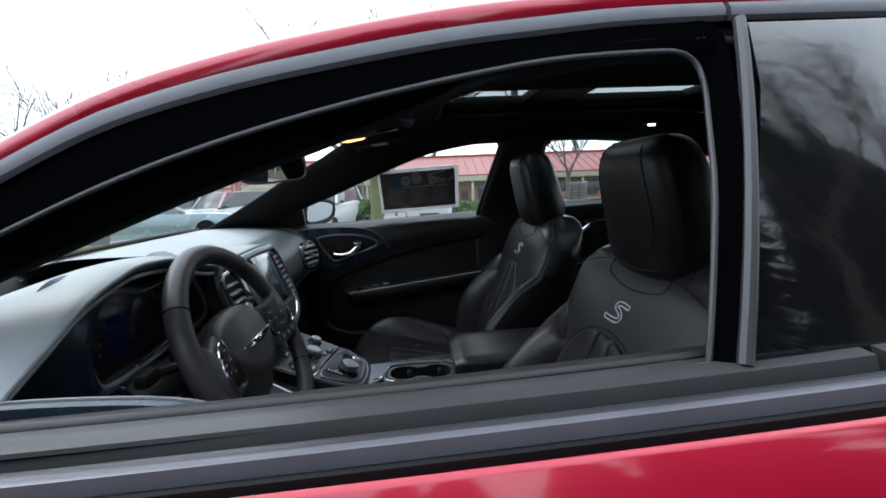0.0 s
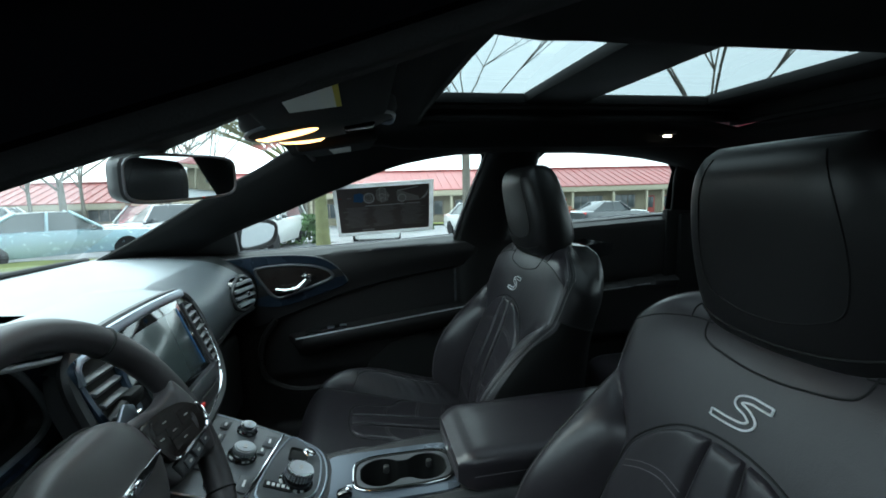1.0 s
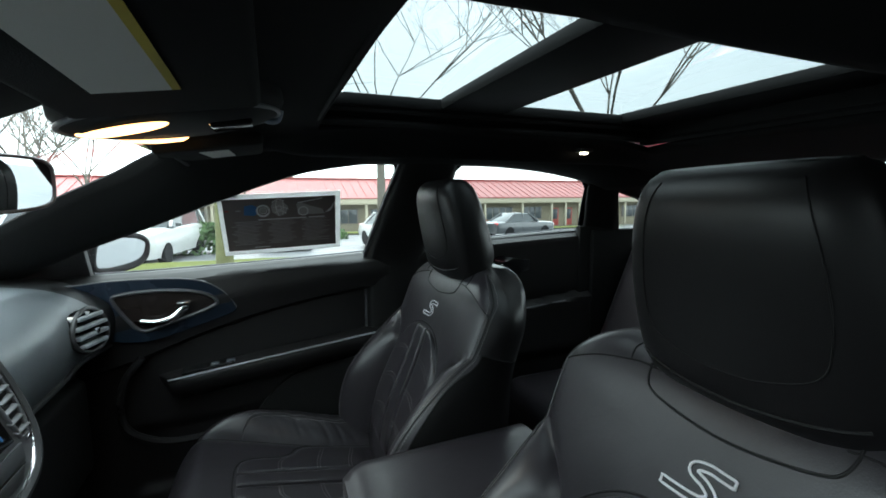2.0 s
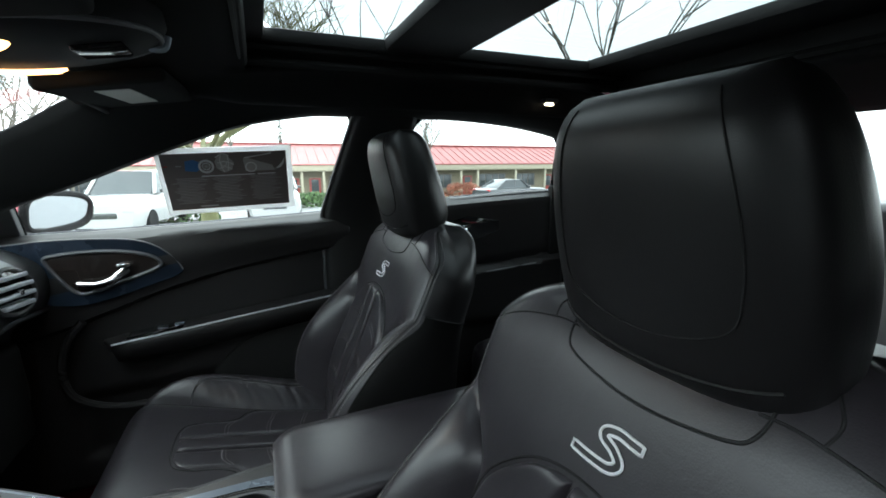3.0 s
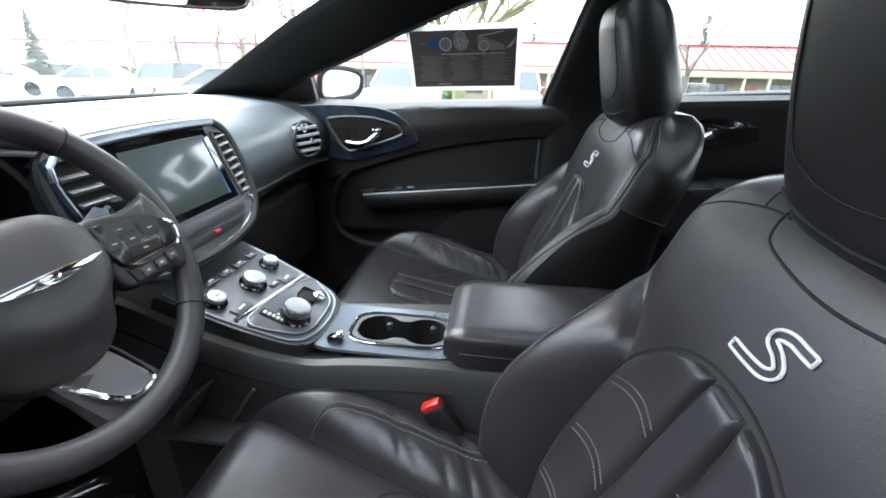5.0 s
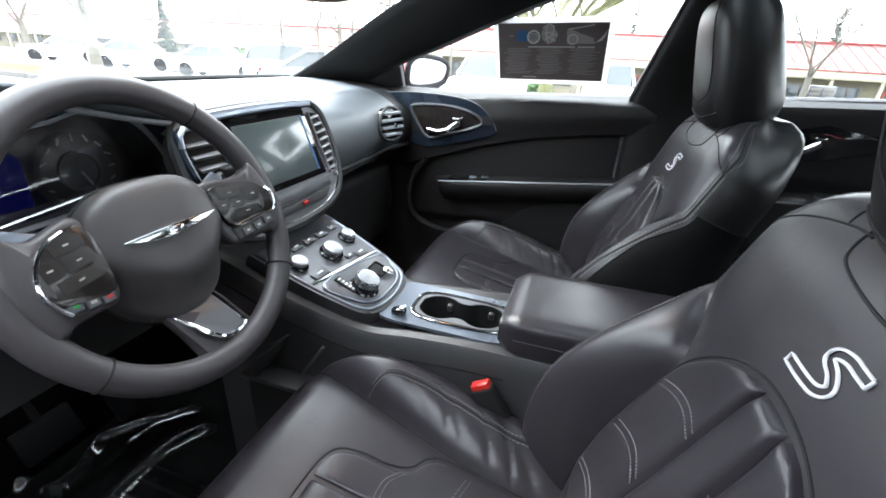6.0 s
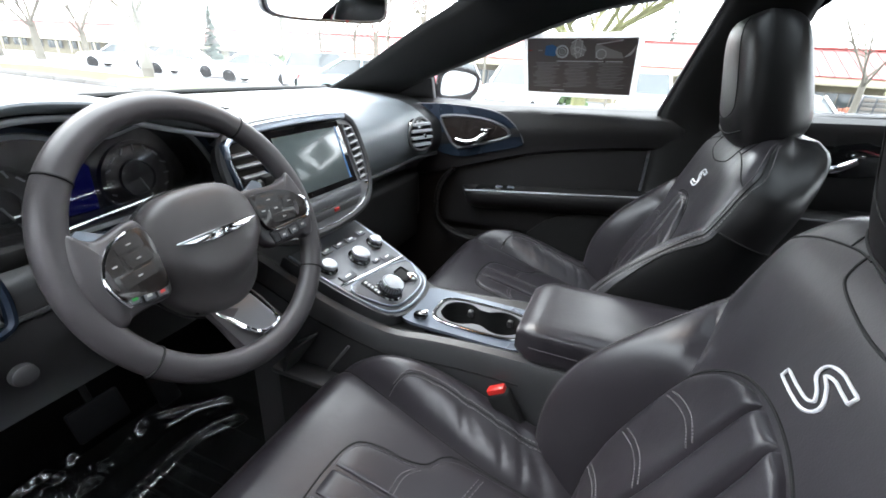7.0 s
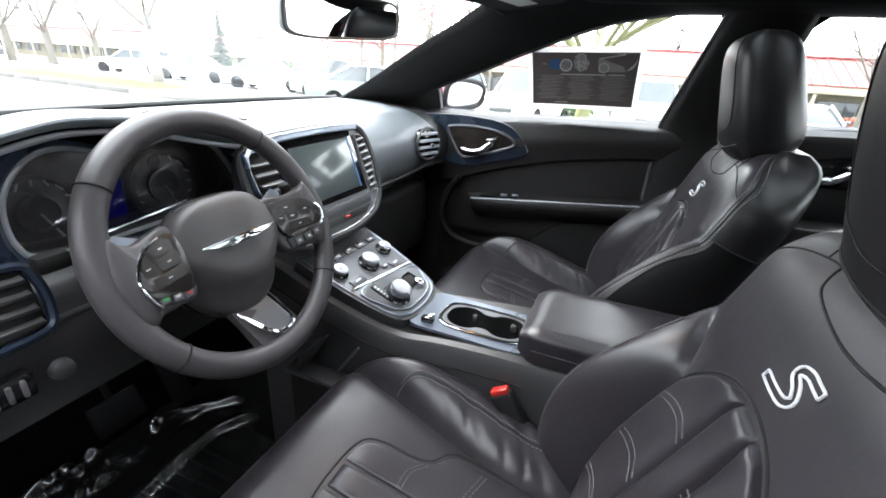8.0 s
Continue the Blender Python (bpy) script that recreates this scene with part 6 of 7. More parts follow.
# seat-belt buckle
buckle = thing("seat_belt_buckle", "black seat-belt buckle with red release button", "seat-belt buckle", (0.09, -0.135, 0.40))
bt = pose(0, 0, 0, 0, -32, 0)
part("case", box((0.040, 0.022, 0.16), (0.112, -0.131, 0.592), 0.006, 3, turn=bt), PLASTIC_DULL, buckle)
part("stem", tube([(0.150, -0.131, 0.54), (0.19, -0.131, 0.40), (0.19, -0.131, 0.30)], 0.009), PLASTIC_DULL, buckle)
part("release_button", box((0.032, 0.017, 0.016), (0.0695, -0.131, 0.660), 0.003, turn=bt), REDKEY, buckle, "red release button")

# ---- roof fittings ----
mirror = thing("rear_view_mirror", "black-framed rear-view mirror on the windscreen", "rear-view mirror", (-0.33, 0, 1.235))
ma, mb = Vector((-0.366, -0.120, 1.242)), Vector((-0.287, 0.122, 1.254))
ms = (mb - ma).normalized()
mn = (ms.cross(Vector((0, 0, 1)))).normalized()
mn = (mn + Vector((0.02, 0.02, -0.055))).normalized()
mu = mn.cross(ms) * -1
if mu.z < 0:
    mu = -mu
mc = (ma + mb) / 2
mout = [(0.128 * math.cos(a) * (abs(math.cos(a)) ** 5 + abs(math.sin(a)) ** 5) ** -0.2, 0.036 * math.sin(a) * (abs(math.cos(a)) ** 5 + abs(math.sin(a)) ** 5) ** -0.2) for a in lin(0, 2 * math.pi * 47 / 48, 48)]
rings = [[mc + ms * x * k + mu * y * k + mn * d for x, y in mout] for k, d in ((0.55, -0.036), (0.85, -0.030), (0.97, -0.016), (1.0, -0.002), (1.0, 0.004), (0.965, 0.006), (0.955, 0.003))]
part("housing", loft(rings), PLASTIC, mirror, "black plastic housing")
part("glass", plate([mc + ms * x * 0.945 + mu * y * 0.90 + mn * 0.004 for x, y in mout], mn * 0.0015), MIRROR, mirror, "mirror glass")
part("glass_rim", tube([mc + ms * x * 0.955 + mu * y * 0.93 + mn * 0.0055 for x, y in mout], 0.0022, closed=True, up=mn), GREYTRIM, mirror, "pale rim round the mirror glass")
part("mount", tube(smooth_line([mc - mn * 0.03, mc - mn * 0.045 + Vector((0.0, 0, 0.03)), mc + Vector((-0.035, -0.01, 0.066))], 10), 0.014), PLASTIC_DULL, mirror)
part("red_lamp", box((0.004, 0.008, 0.003), mc - mu * 0.033 + mn * 0.006 + ms * 0.03, 0.001), REDKEY, mirror)
part("sensor_box", box((0.17, 0.13, 0.022), (-0.318, -0.045, 1.318), 0.010, 3, turn=pose(0, 0, 0, 0, -24, 0)), PLASTIC_DULL, car, "black sensor cover behind the mirror")

# overhead console with a lit lamp
over = thing("overhead_console", "black overhead console with a lit amber map lamp", "overhead console", (-0.1, 0, 1.33))
tilt = pose(0, 0, 0, 0, -9, 0)
rings = []
for k, d in ((1.0, 0.02), (1.0, 0.0), (0.93, -0.014), (0.78, -0.020), (0.3, -0.022)):
    rings.append([Vector((-0.115, 0, 1.338)) + tilt @ Vector((0.125 * k * math.cos(a), 0.105 * k * math.sin(a), d)) for a in lin(0, 2 * math.pi * 35 / 36, 36)])
part("shell", loft(rings), PLASTIC_DULL, over)
for lens_c, along, long_, wide_ in ((Vector((-0.164, -0.024, 1.3135)), Vector((0.86, -0.51, 0)), 0.062, 0.026), (Vector((-0.156, 0.082, 1.3150)), Vector((0.85, 0.52, 0)), 0.044, 0.008)):
    across = Vector((-along.y, along.x, 0))
    part("lamp_lens", loft([[lens_c + tilt @ (along * long_ * k * math.cos(a) + across * wide_ * k * math.sin(a) + Vector((0, 0, d))) for a in lin(0, 2 * math.pi * 27 / 28, 28)] for k, d in ((1, 0.006), (1, -0.002), (0.8, -0.006), (0.2, -0.008))]), AMBER, over, "warm lit lamp lens")
part("lamp_rim", tube([Vector((-0.115, 0, 1.325)) + tilt @ Vector((0.118 * math.cos(a), 0.098 * math.sin(a), 0)) for a in lin(0, 2 * math.pi * 39 / 40, 40)], 0.003, closed=True), GREYTRIM, over)
part("roof_switch", box((0.05, 0.05, 0.008), (-0.055, 0, 1.325), 0.004, turn=tilt), GLOSSY, over)
part("hook", tube(smooth_line([(-0.02, 0.03, 1.352), (-0.015, 0.03, 1.338), (0.0, 0.03, 1.338), (0.005, 0.03, 1.352)], 12), 0.004), SATIN, over)
# sun visors
for side, lab in ((-1, "black cloth sun visor with warning label, folded up"), (1, "black cloth sun visor with label, folded up")):
    vis = thing("sun_visor", lab, "sun visor", (-0.13, side * 0.30, 1.33), group="sun visors")
    part("flap", box((0.16, 0.34, 0.022), (-0.100, side * 0.315, 1.328), 0.009, 3, turn=pose(0, 0, 0, side * 3, -8, 0)), HEADLINER, vis)
    part("pivot_rod", tube([(-0.176, side * 0.15, 1.322), (-0.176, side * 0.48, 1.310)], 0.006), PLASTIC_DULL, vis)
    tm = pose(0, 0, 0, side * 3, -8, 0)
    at = Vector((-0.108, -0.312, 1.3138)) if side < 0 else Vector((-0.096, 0.30, 1.3155))
    part("label", box((0.052, 0.160, 0.001) if side < 0 else (0.044, 0.22, 0.001), at, 0, turn=tm), LABELPAPER, vis, "pale printed label")
    if side < 0:
        part("label_band", box((0.006, 0.160, 0.001), at + Vector((0.0287, 0, 0.0040)), 0, turn=tm), YELLOW, vis, "yellow label band")
grab = thing("roof_lamp", "small lit courtesy lamp in the roof rail", "lamp", (0.80, 0.36, 1.36))
part("lens", box((0.022, 0.012, 0.006), (0.80, 0.36, 1.352), 0.002), WHITE_LIT, grab)
part("bezel", box((0.040, 0.028, 0.010), (0.80, 0.36, 1.360), 0.003), PLASTIC, grab)

# ---- sign on the passenger's window ----
sign = thing("window_poster", "dark printed specification poster with white border hung on the window", "poster", (0.025, 0.72, 1.165))
def sp_(u, v, d=0.0):
    """Across and up the poster, in parts of its size, d towards the cabin."""
    lo, hi = Vector((-0.135, 0.748, 1.0735)).lerp(Vector((0.186, 0.740, 1.086)), u), Vector((-0.143, 0.668, 1.243)).lerp(Vector((0.180, 0.660, 1.257)), u)
    return lo.lerp(hi, v) + Vector((0, -0.9, -0.40)).normalized() * d


def sheet(u0, v0, u1, v1, d, t=0.0008, skew=0.0):
    return plate([sp_(u0, v0, d), sp_(u1, v0, d), sp_(u1 + skew, v1, d), sp_(u0 + skew, v1, d)], (0, -0.9 * t, -0.40 * t))


card = part("white_card", sheet(0, 0, 1, 1, 0.0, 0.003), WHITE, sign, "white card border")
print_ = part("dark_print", sheet(0.035, 0.075, 0.955, 0.93, 0.0042), BOARD, sign, "dark brown printed field")
bm = bmesh.new()
random.seed(5)
for col in range(3):
    for row in range(17):
        a = 0.10 + 0.285 * col + random.uniform(-0.02, 0.03)
        v = 0.56 - 0.024 * row
        sheet_bm = plate([sp_(a, v, 0.0056), sp_(a + random.uniform(0.13, 0.23), v, 0.0056), sp_(a + 0.2, v + 0.008, 0.0056), sp_(a, v + 0.008, 0.0056)], (0, -0.0002, 0), bm=bm)
part("small_print", bm, PRINT, print_, "rows of small grey unreadable lines")
def ring_on(cx, cy, r, mat, name, thick=0.0018):
    part(name, tube([sp_(cx + r * math.cos(a), cy + 1.75 * r * math.sin(a), 0.0058) for a in lin(0, 2 * math.pi * 23 / 24, 24)], thick, 5, closed=True, up=(0, 1, 0.4)), mat, print_)


def stroke(pts, mat, name, thick=0.0016):
    part(name, tube(smooth_line([sp_(a, b, 0.0058) for a, b in pts], 14), thick, 5), mat, print_)


# pictures along the top: a wheel, an engine, a cabin, a swoosh
part("blue_picture", plate([sp_(a, b, 0.0056) for a, b in ((0.19, 0.68), (0.27, 0.66), (0.30, 0.70), (0.30, 0.80), (0.26, 0.84), (0.20, 0.82))], (0, -0.0005, -0.0003)), PRINT_BLUE, print_)
ring_on(0.345, 0.735, 0.050, PRINT_LIGHT, "wheel_picture", 0.0028)
ring_on(0.345, 0.735, 0.028, PRINT_LIGHT, "wheel_picture", 0.0010)
for a in (0.0, 1.05, 2.1):
    stroke(((0.345 - 0.045 * math.cos(a), 0.735 - 0.078 * math.sin(a)), (0.345 + 0.045 * math.cos(a), 0.735 + 0.078 * math.sin(a))), PRINT, "wheel_spoke", 0.0012)
part("engine_picture", plate([sp_(a, b, 0.0056) for a, b in ((0.42, 0.70), (0.47, 0.63), (0.53, 0.67), (0.55, 0.78), (0.50, 0.90), (0.44, 0.89), (0.41, 0.80))], (0, -0.0005, -0.0003)), PRINT, print_)
for line in (((0.42, 0.86), (0.47, 0.91), (0.52, 0.88)), ((0.43, 0.78), (0.48, 0.80), (0.55, 0.75)), ((0.44, 0.70), (0.49, 0.72), (0.53, 0.68)), ((0.46, 0.90), (0.45, 0.78), (0.47, 0.64)), ((0.51, 0.89), (0.51, 0.76), (0.50, 0.66))):
    stroke(line, PRINT_LIGHT, "engine_line", 0.0012)
ring_on(0.475, 0.77, 0.020, PRINT_LIGHT, "engine_ring", 0.0012)
part("cabin_picture", plate([sp_(a, b, 0.0056) for a, b in ((0.63, 0.64), (0.86, 0.64), (0.84, 0.72), (0.74, 0.78), (0.66, 0.84), (0.62, 0.82))], (0, -0.0005, -0.0003)), PRINT, print_)
ring_on(0.675, 0.70, 0.040, PRINT_LIGHT, "cabin_ring", 0.0018)
stroke(((0.63, 0.84), (0.74, 0.87), (0.84, 0.90)), PRINT_LIGHT, "cabin_line")
part("swoosh", plate([sp_(a, b, 0.0056) for a, b in ((0.86, 0.655), (0.91, 0.68), (0.935, 0.74), (0.945, 0.84), (0.92, 0.76), (0.89, 0.70))], (0, -0.0005, -0.0003)), PRINT_LIGHT, print_)
part("heading_bar", sheet(0.30, 0.583, 0.70, 0.597, 0.0056), PRINT_LIGHT, print_)
part("heading_bar", sheet(0.72, 0.583, 0.86, 0.597, 0.0056), PRINT_LIGHT, print_)
part("side_caption", sheet(0.045, 0.745, 0.075, 0.760, 0.0056), PRINT_RED, print_)
part("side_caption", sheet(0.13, 0.745, 0.17, 0.758, 0.0056), PRINT, print_)
part("foot_line", sheet(0.25, 0.115, 0.38, 0.127, 0.0056), PRINT_LIGHT, print_)

# ---- door mirror on the passenger's side ----
dm = thing("door_mirror", "red door mirror with dark bezel", "door mirror", (-0.46, 0.90, 1.04))
mcx = Vector((-0.430, 0.925, 1.078))
dn = Vector((0.86, -0.50, -0.17)).normalized()
ds = dn.cross(Vector((0, 0, 1))).normalized()
du = ds.cross(dn)
mo = []
for a in lin(0, 2 * math.pi * 39 / 40, 40):
    n = 3.2
    r = (abs(math.cos(a)) ** n + abs(math.sin(a)) ** n) ** (-1 / n)
    mo.append((0.094 * r * math.cos(a), (0.052 + 0.008 * math.cos(a)) * r * math.sin(a)))
part("shell", loft([[mcx + ds * x * k + du * y * k + dn * d for x, y in mo] for k, d in ((0.25, -0.105), (0.70, -0.090), (0.95, -0.055), (1.03, -0.012), (1.0, 0.0))]), RED, dm, "glossy dark red shell")
part("bezel", tube([mcx + ds * x * 0.985 + du * y * 0.985 for x, y in mo], 0.0105, closed=True, up=dn), RUBBER, dm)
part("glass", plate([mcx + ds * x * 0.95 + du * y * 0.95 + dn * (0.002 + 0.09 * y) for x, y in mo], dn * 0.002), MIRROR, dm, "mirror glass")
part("arm", tube([mcx - ds * 0.05 - du * 0.04 - dn * 0.04, Vector((-0.50, 0.83, 1.01)), Vector((-0.53, 0.77, 1.00))], 0.026), PLASTIC, dm)

# ---- footwell ----
mat_thing = thing("floor_mat", "black floor mat under clear protective plastic film", "floor mat", (-0.45, -0.36, 0.27))
part("mat", box((0.52, 0.46, 0.012), (-0.45, -0.36, 0.277), 0.005), CARPET, mat_thing)
bm = bmesh.new()
for k in range(9):
    tube([(-0.62, -0.50 + 0.034 * k, 0.284), (-0.36, -0.50 + 0.034 * k, 0.284)], 0.004, 5, bm=bm)
part("ribs", bm, RUBBER, mat_thing)
noise.seed_set(3)


FOLDS = [smooth_line([(x, y, 0) for x, y in line], 24) for line in (
    ((-0.61, -0.40), (-0.622, -0.28), (-0.62, -0.185), (-0.586, -0.115)),
    ((-0.755, -0.235), (-0.722, -0.163), (-0.66, -0.08)),
    ((-0.48, -0.52), (-0.44, -0.36), (-0.46, -0.24)),
)]


def film(u, v):
    """The film lies slack, with a few long sharp folds and a crumpled corner."""
    x, y = -0.80 + 0.60 * u, -0.62 + 0.56 * v
    h = 0.004 * noise.noise(Vector((x * 5, y * 5, 3)))
    for line in FOLDS:
        near = min(((p[0] - x) ** 2 + (p[1] - y) ** 2) for p in line) ** 0.5
        h += 0.016 * math.exp(-(near / 0.016) ** 1.4)
    crumple = step(0.13, 0.05, math.hypot(x + 0.77, y + 0.43))
    h += 0.022 * crumple * abs(noise.noise(Vector((x * 16, y * 16, 1)))) + 0.008 * crumple * noise.noise(Vector((x * 40, y * 40, 5)))
    return Vector((x, y, 0.300 + h + 0.35 * max(0.0, -0.70 - x)))


part("film", surface(film, lin(0, 1, 110), lin(0, 1, 110)), FILM, mat_thing, "crinkled clear plastic film", angle=80)
for nm, y, w in (("accelerator_pedal", -0.20, 0.05), ("brake_pedal", -0.33, 0.10)):
    ped = thing(nm, "rubber-faced metal foot pedal hanging in the footwell", "pedal", (-0.72, y, 0.45))
    part("pad", box((0.015, w, 0.07 if w > 0.06 else 0.14), (-0.71, y, 0.45), 0.006, turn=pose(0, 0, 0, 0, -25, 0)), RUBBER, ped)
    part("lever", tube([(-0.72, y, 0.46), (-0.78, y, 0.62), (-0.80, y, 0.80)], 0.007), PLASTIC_DULL, ped)
tray_ = thing("storage_tray", "black open storage tray beside the console", "storage tray", (-0.29, -0.16, 0.27))
part("support", box((0.16, 0.035, 0.30), (-0.285, -0.160, 0.43), 0.008), PLASTIC_DULL, tray_)
part("tray", box((0.17, 0.045, 0.012), (-0.285, -0.164, 0.585), 0.004), PLASTIC, tray_)
part("end_wall", plate([Vector((-0.345, -0.145, 0.585)), Vector((-0.345, -0.185, 0.585)), Vector((-0.325, -0.185, 0.640)), Vector((-0.285, -0.145, 0.675))], (0.006, 0, 0), 0.001), PLASTIC, tray_)
part("divider", tube([(-0.262, -0.148, 0.595), (-0.212, -0.148, 0.668)], 0.0028), GREYTRIM, tray_, "thin pale divider edge")
part("rim", tube([(-0.330, -0.148, 0.640), (-0.282, -0.148, 0.674)], 0.002), GREYTRIM, tray_)

# ---- outside ----
ASPHALT = material("wet_asphalt", (0.115, 0.120, 0.128), 0.35, vary=0.35, scale=0.6, bump=0.5, grain=60, rvary=0.2)
GRASS = material("short_grass", (0.125, 0.140, 0.040), 0.95, vary=0.35, scale=1.5, spec=0.1)
KERB = material("wet_concrete_kerb", (0.13, 0.12, 0.11), 0.8, vary=0.2, scale=3)
BARK = material("grey_bark", (0.145, 0.132, 0.108), 0.9, vary=0.35, scale=5, bump=0.8, grain=40)
MOSSBARK = material("mossy_bark", (0.15, 0.15, 0.07), 0.9, vary=0.4, scale=5, bump=0.8, grain=40)
TWIG = material("bare_twigs", (0.085, 0.07, 0.055), 0.9, vary=0.2)
LEAF = material("hedge_leaves", (0.05, 0.10, 0.025), 0.7, vary=0.5, scale=3)
LEAF_RED = material("russet_leaves", (0.22, 0.07, 0.035), 0.7, vary=0.4, scale=3)
LEAF_LIME = material("lime_leaves", (0.22, 0.25, 0.05), 0.7, vary=0.3, scale=3)
FIR = material("fir_needles", (0.03, 0.055, 0.03), 0.8, vary=0.4, scale=2)
WALL = material("beige_render", (0.215, 0.19, 0.132), 0.85, vary=0.12, scale=0.8)
FASCIA = material("cream_fascia", (0.37, 0.335, 0.25), 0.8, vary=0.08, scale=0.7)
ROOF = material("red_metal_roof", (0.28, 0.085, 0.080), 0.45, vary=0.10, scale=0.4)
ROOF_EDGE = material("red_roof_edge", (0.24, 0.055, 0.05), 0.5, vary=0.10, scale=0.4)
PANE = material("dark_window", (0.05, 0.06, 0.065), 0.08, vary=0.3, scale=0.5)
FRAME = material("window_frame", (0.15, 0.13, 0.11), 0.6)
BRICKRED = material("red_door_paint", (0.30, 0.05, 0.04), 0.5)
CAR_BLUE = material("pale_blue_paint", (0.30, 0.42, 0.48), 0.25, metal=0.3, coat=1.0, vary=0.05)
CAR_SILVER = material("silver_paint", (0.40, 0.41, 0.42), 0.3, metal=0.4, coat=1.0, vary=0.05)
CAR_WHITE = material("white_paint", (0.6, 0.6, 0.6), 0.3, coat=1.0, vary=0.03)
CAR_DARK = material("dark_paint", (0.05, 0.055, 0.06), 0.3, coat=1.0, vary=0.05)
TAIL = material("red_tail_lamp", (0.5, 0.02, 0.02), 0.2, coat=1.0)


def ground_z(x, y):
    """The lot falls away from the car, sloped to fit the camera's view."""
    far = step(2.0, 6.0, math.hypot(x * 0.6, y))
    return (-0.044 * max(0.0, y - 1.5) - 0.012 * max(-60.0, min(60.0, x)) * 0.6) * far


def ground_pt(u, v, lift=0.0):
    return Vector((u, v, ground_z(u, v) + lift))


def spread(a, b, n, p=2.2):
    return [math.copysign(abs(t) ** p, t) * (b if t > 0 else -a) for t in lin(-1, 1, n)]


gx, gy = spread(-400, 400, 81), spread(-400, 400, 81)
ground = tagged(part("ground", surface(lambda u, v: Vector((u, v, ground_z(max(-80, min(80, u)), max(-80, min(70, v))))), gx, gy), ASPHALT), "wet grey asphalt car park", "ground", kind="structure")


def verge_edge(x):
    """The verge widens towards the road ahead."""
    return 10.0 - 1.5 * step(-4.0, -11.0, x)


def strip(name, x0, x1, y0, y1, mat, label, h=0.10, nx=40, ny=8):
    first = lambda u: verge_edge(u) if y0 < 11 else y0
    ob = part(name, surface(lambda u, v: ground_pt(u, first(u) + (y1 - first(u)) * v, h + 0.03 * noise.noise(Vector((u, first(u) + v, 0)))), lin(x0, x1, nx), lin(0, 1, ny)), mat)
    return tagged(ob, label, "verge", kind="structure")


strip("grass_verge", -26, 3.5, 10.0, 12.6, GRASS, "mossy green grass verge with kerb")
strip("grass_verge_far", 0, 34, 33.0, 38.0, GRASS, "green planting strip along the building", 0.12)
kerbs = thing("kerb", "pale concrete kerb along the grass verge", "kerb", (-10, 10, 0), kind="structure")
for i in range(20):
    x = -26 + 1.5 * i
    part("kerb_stone", box((1.47, 0.15, 0.30), ground_pt(x + 0.7, verge_edge(x + 0.7) - 0.07), 0.02, turn=pose(0, 0, 0, 0, 0, math.degrees(math.atan2(verge_edge(x + 1.4) - verge_edge(x), 1.4)))), KERB, kerbs)


def tree(name, label, at, height, trunk_r, seed, mat=BARK, spread_=0.6, depth=4, lean=0.0, twig_mat=None, first=0.35, limb=0.40, taper=0.45, kids=3, limbs_=5, rise=(0.5, 1.2)):
    rnd = random.Random(seed)
    t = thing(name, label, "tree", tuple(at), group="bare trees")
    limbs, twigs = bmesh.new(), bmesh.new()

    def grow(p, d, length, r, level):
        path, q = [p], p
        for k in range(5):
            d = (d + Vector((rnd.uniform(-1, 1), rnd.uniform(-1, 1), rnd.uniform(-0.3, 0.6))) * 0.10).normalized()
            q = q + d * length / 5
            path.append(q)
        tube(path, r, 7 if level < 2 else 4, bm=limbs if level < 2 else twigs, r_of=lambda s: 1 - 0.55 * s)
        if level >= depth:
            return
        for k in range(kids if level else kids + 2):
            s = rnd.uniform(0.45, 1.0)
            b = path[min(5, int(s * 5))]
            side = Vector((rnd.uniform(-1, 1), rnd.uniform(-1, 1), rnd.uniform(0.0, 0.8))).normalized()
            grow(b, (d * (1 - spread_) + side * spread_).normalized(), length * rnd.uniform(0.5, 0.75), r * taper, level + 1)

    base = Vector(at)
    trunk = [base + Vector((lean * s * height * first, 0, s * height * first)) for s in lin(-0.02, 1, 7)]
    part("trunk", tube(trunk, trunk_r, 12, r_of=lambda s: 1.25 - 0.4 * s if s < 0.2 else 1.12 - 0.25 * s), mat, t)
    for k in range(limbs_):
        a = 2 * math.pi * (k + rnd.random() * 0.6) / limbs_
        grow(trunk[-1 if k < 3 else -2], Vector((math.cos(a) * 0.7, math.sin(a) * 0.7, rnd.uniform(*rise))).normalized(), height * 0.38, trunk_r * limb, 0)
    part("branch_frame", limbs, mat, t)
    part("crown", twigs, twig_mat or TWIG, t, "bare twigs", smooth=False)
    return t


def gp(x, y):
    return ground_pt(x, y)


tree("maple_tree", "mossy bare deciduous tree on the grass verge", gp(-1.05, 11.3), 7.5, 0.17, 11, MOSSBARK, 0.62, 3, first=0.27, twig_mat=MOSSBARK, kids=5, limbs_=8, rise=(0.12, 0.8), taper=0.5)
tree("bare_tree", "tall bare street tree with grey trunk", gp(-20.5, 14.0), 11, 0.20, 12, first=0.24, kids=4, spread_=0.55)
tree("bare_tree", "tall bare street tree with grey trunk", gp(-43, 19.0), 12, 0.22, 13, first=0.20, kids=4)
tree("bare_tree", "tall bare street tree with grey trunk", gp(-38, 22.0), 12, 0.20, 23, first=0.18, kids=4)
tree("bare_tree", "tall bare street tree with grey trunk", gp(-40, 20.0), 12, 0.25, 14, first=0.20, kids=4)
tree("bare_tree", "tall bare street tree with grey trunk", gp(-15.0, 25.0), 9, 0.16, 15)
tree("bare_tree", "slim bare tree before the building", gp(8.3, 22.0), 6.5, 0.12, 16)
tree("bare_tree", "tall bare street tree with grey trunk", gp(-12, 30.0), 10, 0.20, 17)
